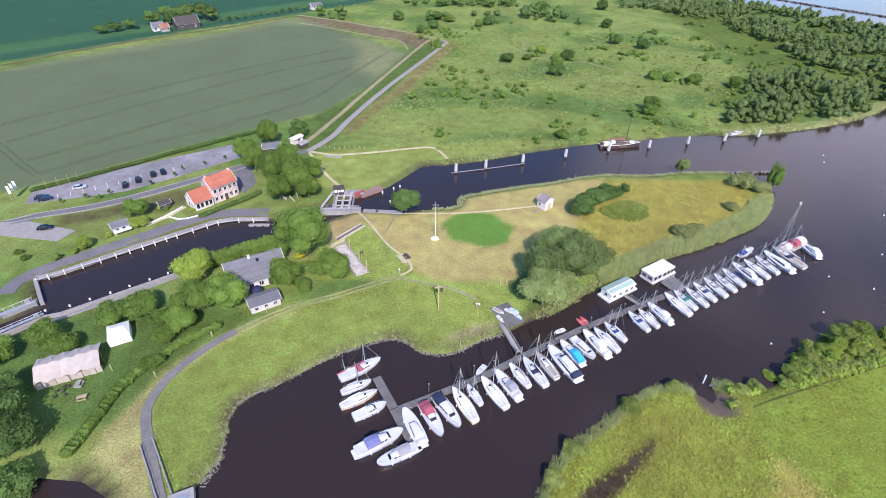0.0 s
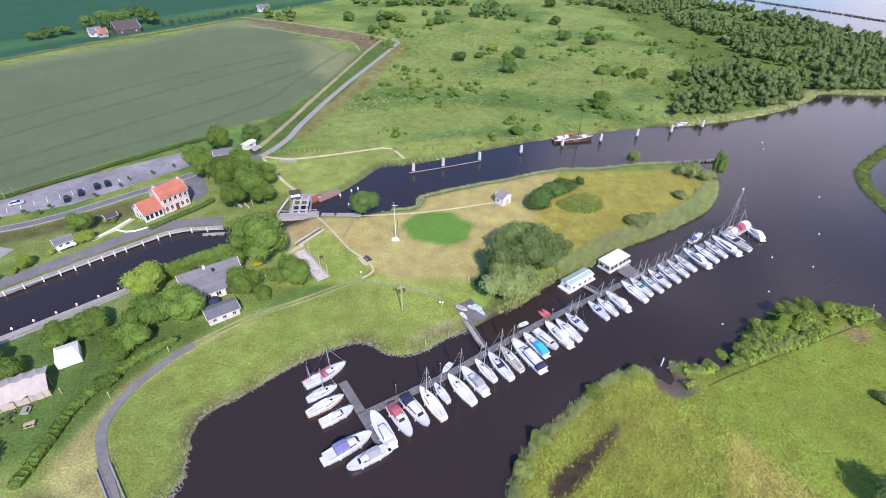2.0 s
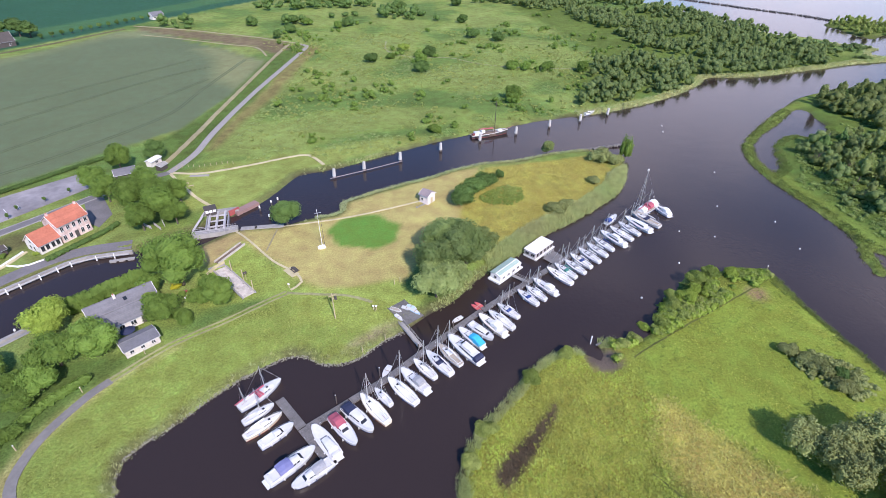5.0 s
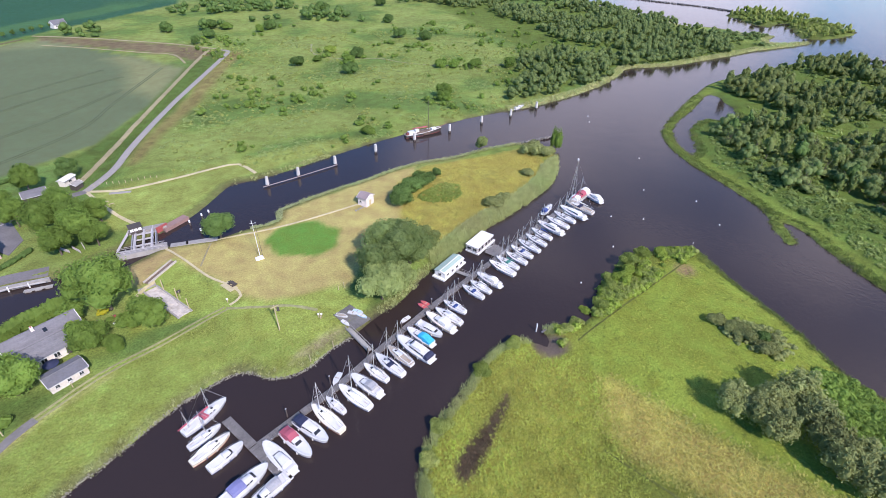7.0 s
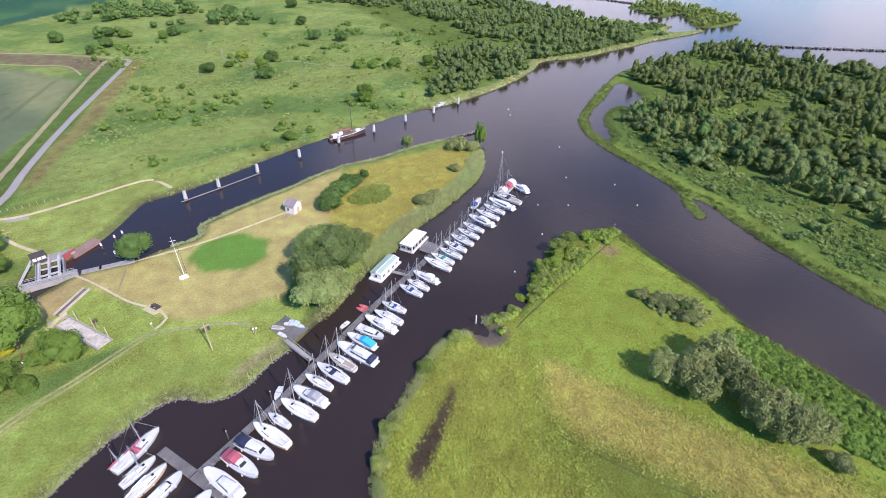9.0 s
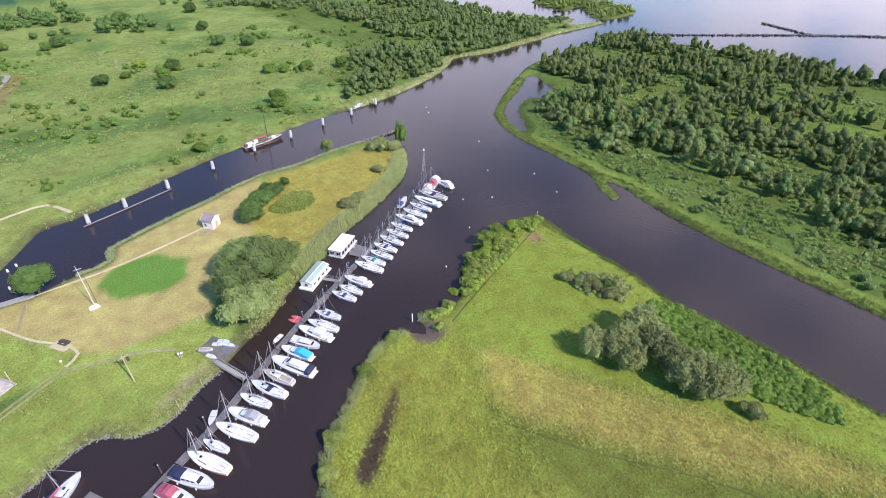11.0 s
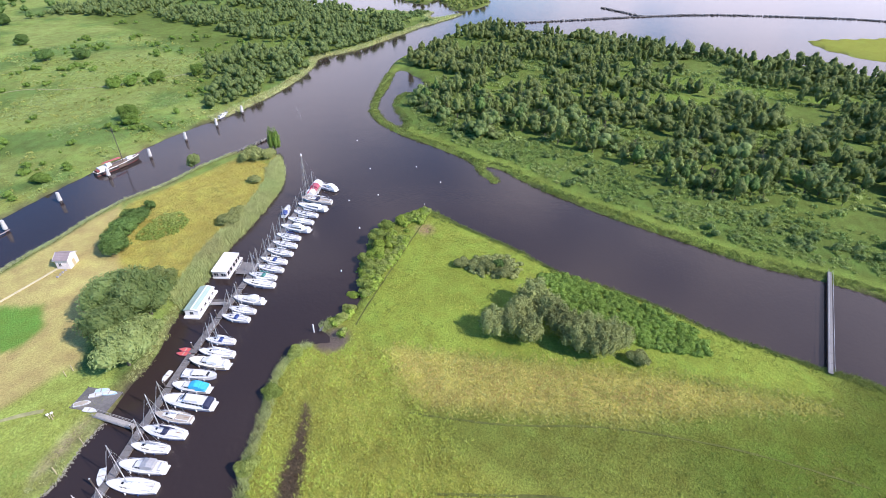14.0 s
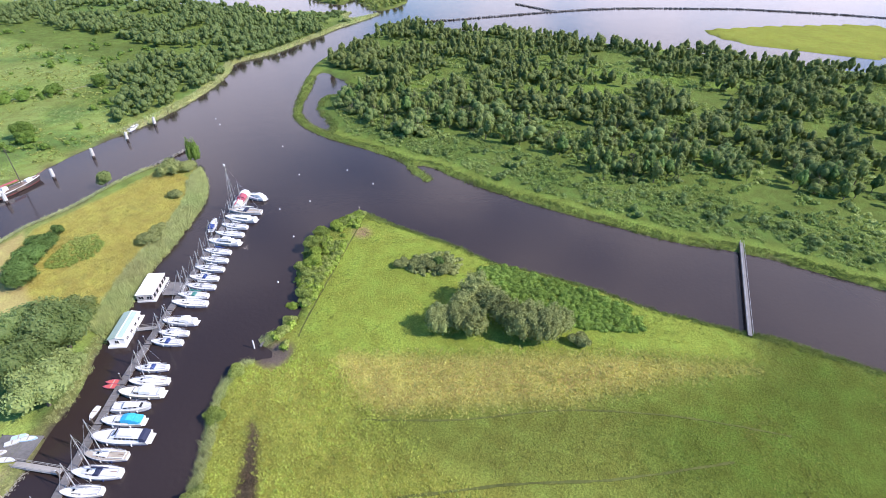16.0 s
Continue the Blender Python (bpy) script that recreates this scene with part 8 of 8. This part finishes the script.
# ---- car park ----
CAR_PAINT = {n: material(n + "_car_paint", c, 0.25, 0.2, scale=2, vary=0.06) for n, c in (("black", (0.02, 0.02, 0.022)), ("grey", (0.2, 0.21, 0.22)), ("dark blue", (0.02, 0.03, 0.07)), ("silver", (0.5, 0.51, 0.52)))}
TYRE = material("tyre_rubber", (0.02, 0.02, 0.02), 0.9, scale=4, vary=0.15)


def car(x, y, turn, paint, z=1.13):
    ob = thing("car", pose(x, y, z, 0, 0, turn), "parked " + paint + " car on the gravel", "car", "parked cars")
    part("body", Shape().loft([[(-2.15, 0.8, 0.35), (-2.15, 0.82, 0.9), (-2.15, -0.82, 0.9), (-2.15, -0.8, 0.35)], [(-1.2, 0.88, 0.28), (-1.2, 0.9, 0.95), (-1.2, -0.9, 0.95), (-1.2, -0.88, 0.28)],
                               [(1.0, 0.88, 0.28), (1.0, 0.9, 0.92), (1.0, -0.9, 0.92), (1.0, -0.88, 0.28)], [(2.15, 0.74, 0.35), (2.15, 0.78, 0.7), (2.15, -0.78, 0.7), (2.15, -0.74, 0.35)]]), CAR_PAINT[paint], ob)
    part("glasshouse", Shape().loft([[(-1.75, 0.8, 0.9), (-1.3, 0.62, 1.4), (-1.3, -0.62, 1.4), (-1.75, -0.8, 0.9)], [(1.15, 0.8, 0.9), (0.4, 0.62, 1.42), (0.4, -0.62, 1.42), (1.15, -0.8, 0.9)]]), TINTED, ob)
    part("roof", Shape().box(-0.45, 0, 1.43, 1.75, 1.22, 0.06, taper=0.95), CAR_PAINT[paint], ob)
    for sx in (-1.35, 1.35):
        for s in (1, -1):
            wh = part("wheel", Shape().tube((sx, s * 0.7, 0.32), (sx, s * 0.92, 0.32), 0.32, n=10), TYRE, ob)
            part("rim", Shape().tube((sx, s * 0.9, 0.32), (sx, s * 0.93, 0.32), 0.19, n=8), GALV, wh)


for x, y, turn, paint in ((-137.4, 152.6, 35, "dark blue"), (-139.4, 153.6, 35, "black"), (-131, 161.5, 30, "silver"), (-115.6, 163.4, -60, "black"), (-113.0, 167.6, -60, "black"), (-109.8, 172.4, -58, "black"), (-107.0, 174.4, -58, "black"), (-125.7, 134.5, 20, "black")):
    car(x, y, turn, paint)
for i, (x, y) in enumerate(((-130.7, 150.6), (-124.3, 154), (-119.6, 153.9), (-117.9, 157.4), (-106.8, 164.8), (-101.2, 171.8), (-100.4, 177), (-93.8, 181.7), (-88, 187.2))):
    tree(x, y, 0.7, 2.4, "dark", "slim dark young tree beside the car park", "tree", seed=600 + i, leaves=120, size=0.22, lobes=4, low=0.6, group="young trees at the car park")
for x, y in ((-149.1, 152.4), (-149.5, 154.4), (-149.9, 156.4)):
    f = thing("banner_flag", pose(x, y, 0.95), "white banner flag on a pole", "flag", "banner flags")
    part("pole", Shape().tube((0, 0, 0), (0, 0, 5.5), 0.05), GALV, f)
    part("banner", Shape().box(0.55, 0, 4.0, 1.0, 0.04, 2.8), CANVAS["white"], f)
for x, y in ((-142.2, 160.8), (-139.6, 163.1), (-137.1, 165.4), (-135.2, 167.7)):
    f = thing("lamp_post", pose(x, y, 0.95), "slim pale post beside the car park", "post", "slim posts beside the car park")
    part("post", Shape().tube((0, 0, 0), (0, 0, 3.6), 0.06, 0.05), PALE_WOOD, f)
for i in range(12):
    a = part("bay_line", Shape().box(-135 + i * 3.05, 155.2 + i * 2.25, 1.15, 3.6, 0.16, 0.07, -55), WHITE_PAINT)
    tagged(a, "pale painted parking bay line", "marking", kind="structure")

# hedges
def hedge(points, width, tall, leaf, label, seed):
    ob = thing("hedge", pose(0, 0, 0), label, "hedge")
    rng = np.random.default_rng(seed)
    V, F, base = [], [], 0
    for x, y in spline(points, 1.0):
        z = level(x, y)
        wob = 1 + 0.14 * rng.normal(size=(len(ICO1_V), 1))
        v = ICO1_V * wob * [width * 0.55, width * 0.55, tall * 0.55] + [x, y, z + tall * 0.48]
        V.append(v)
        F.append(ICO1_F + base)
        base += len(v)
        out = unit_vectors(rng, 60)
        out[:, 2] = np.abs(out[:, 2]) * 0.9
        lv, lf = leaf_cards(rng, np.array([x, y, z + tall * 0.48]) + out * [width * 0.58, width * 0.58, tall * 0.58], out, 0.24)
        V.append(lv)
        F.append(lf + base)
        base += len(lv)
    me = fast_mesh("foliage", np.concatenate(V), np.concatenate(F), LEAF[leaf])
    new("foliage", me).parent = ob
    return ob


hedge([(-66, 117), (-58, 122.4), (-51, 126.6)], 4.0, 4.6, "mid", "thick clipped green hedge along the basin", 1)
hedge([(-70.8, 56.5), (-70.2, 61), (-69.8, 66), (-69.3, 71.5), (-67.6, 76.6), (-64.4, 81.9), (-61, 86.5), (-55.5, 91.5)], 2.2, 1.8, "mid", "green hedge below the gardens", 2)
hedge([(-80, 143.6), (-75, 149), (-69, 155.4), (-66, 160)], 1.8, 1.4, "dark", "low green hedge before the red-roofed house", 3)
hedge([(-146, 159), (-134, 169.5), (-112, 191), (-90, 211), (-78, 220)], 2.0, 1.3, "dark", "low dark hedge along the field", 4)

# ---- gardens and small things ----
def garden_table(x, y, turn, wood, label):
    ob = thing("picnic_table", pose(x, y, level(x, y) + 0.02, 0, 0, turn), label, "table", "tables on the tent lawn")
    part("top", Shape().box(0, 0, 0.74, 1.9, 0.75, 0.06), wood, ob)
    for s in (1, -1):
        part("bench", Shape().box(0, s * 0.72, 0.44, 1.9, 0.26, 0.05), wood, ob)
        part("leg", Shape().box(s * 0.7, 0, 0.36, 0.09, 1.3, 0.72), wood, ob)


def garden_chair(x, y, turn, label):
    ob = thing("garden_chair", pose(x, y, level(x, y) + 0.02, 0, 0, turn), label, "chair", "chairs on the tent lawn")
    part("seat", Shape().box(0, 0, 0.44, 0.5, 0.5, 0.05), DARK_WOOD, ob)
    part("backrest", Shape().box(0, 0.25, 0.72, 0.5, 0.05, 0.5), DARK_WOOD, ob)
    for a in (0.2, -0.2):
        for b in (0.2, -0.2):
            part("leg", Shape().box(a, b, 0.21, 0.05, 0.05, 0.42), DARK_WOOD, ob)


garden_table(-77.3, 77.8, 60, PALE_WOOD, "pale picnic table on the lawn by the tent")
garden_table(-75.8, 69.6, 20, PALE_WOOD, "pale picnic table near the hedge")
garden_table(-78.6, 73.2, 100, CONCRETE, "grey picnic table on the tent lawn")
for i, (x, y) in enumerate(((-80.8, 71.0), (-80.4, 72.4), (-81.6, 69.7), (-82.2, 71.2), (-79.8, 70.2), (-81.5, 72.2))):
    garden_chair(x, y, i * 67, "dark garden chair on the tent lawn")


def bed_wall(points, tall, mat, label):
    ob = thing("garden_wall", pose(0, 0, 0), label, "wall")
    for (xa, ya), (xb, yb) in zip(points, points[1:]):
        mx, my = (xa + xb) / 2, (ya + yb) / 2
        part("wall_panel", Shape().box(mx, my, level(mx, my) + tall / 2, math.hypot(xb - xa, yb - ya) + 0.15, 0.2, tall, math.degrees(math.atan2(yb - ya, xb - xa))), mat, ob)


bed_wall([(-95.0, 138.6), (-92.2, 142.8), (-88.9, 149.6)], 0.55, WHITE_PAINT, "low white wall along the cottage garden")
bed_wall([(-90.6, 143.0), (-87.4, 141.8), (-84.6, 142.0), (-81.4, 144.0)], 0.55, WHITE_PAINT, "low white wall before the whitewashed wing")
bed_wall([(-34.8, 125.4), (-33.0, 128.6), (-30.6, 130.6)], 1.1, SHELL, "pale curved retaining wall at the ramp's head")
strip("garden_path", [(-95.6, 137.4), (-91.6, 142.6), (-88.0, 149.8)], 1.0, SHELL, "pale garden path to the red-roofed house", "path", 0.1, ragged=0.1)
strip("kerb", [(-142, 138.8), (-135, 143.8), (-121, 149.8), (-108, 158.6), (-92, 172.6), (-74, 188.9)], 0.35, CONCRETE, "pale kerb line along the country road", "kerb", 0.22)
strip("kerb", [(-142, 135.4), (-135, 140.3), (-120.5, 146.2), (-106, 155.4), (-90, 169.5), (-72, 186.2)], 0.35, CONCRETE, "pale kerb line along the country road", "kerb", 0.22)

LEAF["yellow"] = material("yellow_leaves", (0.42, 0.4, 0.03), 0.6, scale=0.8, vary=0.25, translucent=0.3, spec=0.25)
tree(-42.0, 121.4, 1.5, 1.8, "yellow", "bright yellow shrub in the cottage garden", "bush", seed=601, low=0.1, lobes=6, leaves=700, size=0.16, name="bush")
for i, (x, y, r, h, leaf) in enumerate(((-46.5, 118.5, 1.2, 1.3, "light"), (-40.2, 118.0, 1.3, 1.4, "mid"), (-36.4, 117.5, 1.0, 1.2, "light"), (-84.6, 147.4, 1.0, 1.2, "light"), (-93.6, 147.8, 1.2, 1.4, "mid"), (-96.2, 148.4, 1.1, 1.2, "light"), (-104, 131, 1.6, 1.8, "light"), (-112, 119, 1.8, 2.0, "mid"), (-109, 122, 1.4, 1.6, "light"), (-121, 118, 1.6, 1.8, "mid"), (-125, 121, 1.3, 1.5, "mid"))):
    tree(x, y, r, h, leaf, "small rounded shrub in the garden", "bush", seed=610 + i, low=0.05, lobes=5, leaves=420, size=0.16, name="bush")
for x, y, s, mat in ((-38.7, 116.6, 0.9, WHITE_PAINT), (-37.4, 115.6, 0.7, CONCRETE), (-42.8, 118.6, 1.0, PALE_WOOD), (-39.4, 119.6, 0.6, RED_STEEL)):
    ob = thing("planter", pose(x, y, level(x, y), 0, 0, x * 31 % 90), "square garden planter with low green plants", "planter", "planters in the cottage garden")
    part("box", Shape().box(0, 0, 0.3, s, s * 0.7, 0.6, taper=1.08), mat, ob)
    part("soil", Shape().box(0, 0, 0.6, s * 0.9, s * 0.6, 0.06), SOIL, ob)

# white lattice gates north of the basin, a float along its quay
for (xa, ya), (xb, yb) in (((-58.0, 158.2), (-55.0, 155.4)), ((-54.6, 157.6), (-52.0, 154.2)), ((-52.4, 159.0), (-51.2, 156.0))):
    L, turn = math.hypot(xb - xa, yb - ya), math.degrees(math.atan2(yb - ya, xb - xa))
    g = thing("lattice_gate", pose(xa, ya, level(xa, ya), 0, 0, turn), "pale grey timber lattice gate stored beside the trees", "gate", "stored lattice gates")
    for z in (0.25, 0.6, 0.95):
        part("rail", Shape().box(L / 2, 0, z, L, 0.14, 0.16), LOCK_GREY, g)
    for k in range(5):
        part("stile", Shape().box(0.1 + k * (L - 0.2) / 4, 0, 0.55, 0.16, 0.16, 1.1), LOCK_GREY, g)
for i in range(4):
    b = thing("stacked_beam", pose(-50.0 + 0.35 * i, 147.4 + 0.55 * i, level(-50, 148) + 0.12, 0, 0, -22), "long white-painted timber beam stacked on grass", "beam", "stacked beams by the lock")
    part("beam", Shape().box(0, 0, 0.1, 6.4, 0.34, 0.3), WHITE_PAINT, b)
fl = thing("floating_stage", pose(-60.2, 140.3, 0, 0, 0, 2), "narrow pale floating stage along the basin's quay", "pontoon")
part("deck", Shape().box(0, 0, 0.42, 6.8, 1.1, 0.12), MATS["bleached_planks"], fl)
for x in (-2.4, 0, 2.4):
    part("float", Shape().box(x, 0, 0.12, 1.6, 1.0, 0.5), CONCRETE, fl)
for x, y in ((-63.2, 75.8), (-73.8, 77.5), (-55.5, 88.5), (-45.0, 97.6)):
    p = thing("marker_post", pose(x, y, level(x, y) - 0.1), "pale timber marker post in the verge", "post", "marker posts by the dike road")
    part("post", Shape().box(0, 0, 0.8, 0.16, 0.16, 1.8), PALE_WOOD, p)
    part("cap", Shape().box(0, 0, 1.74, 0.2, 0.2, 0.1), WHITE_PAINT, p)
strip("track", [(120.5, 88.6), (97, 81), (74.3, 73.5), (66.5, 70.4)], 0.45, MATS["trodden_grass"], "thin worn line along the meadow's bank", "path", 0.06, ragged=0.4)
for x, y, tall in ((15.9, 110.2, 2.0), (4.4, 87.2, 2.4), (10.3, 90.2, 2.2), (9.2, 100.3, 1.6), (17.6, 110.8, 2.0)):
    p = thing("timber_post", pose(x, y, level(x, y) - 0.1), "weathered timber post on the harbour bank", "post", "posts on the harbour bank")
    part("post", Shape().tube((0, 0, 0), (0, 0, tall), 0.1, 0.08, 6), PALE_WOOD, p)
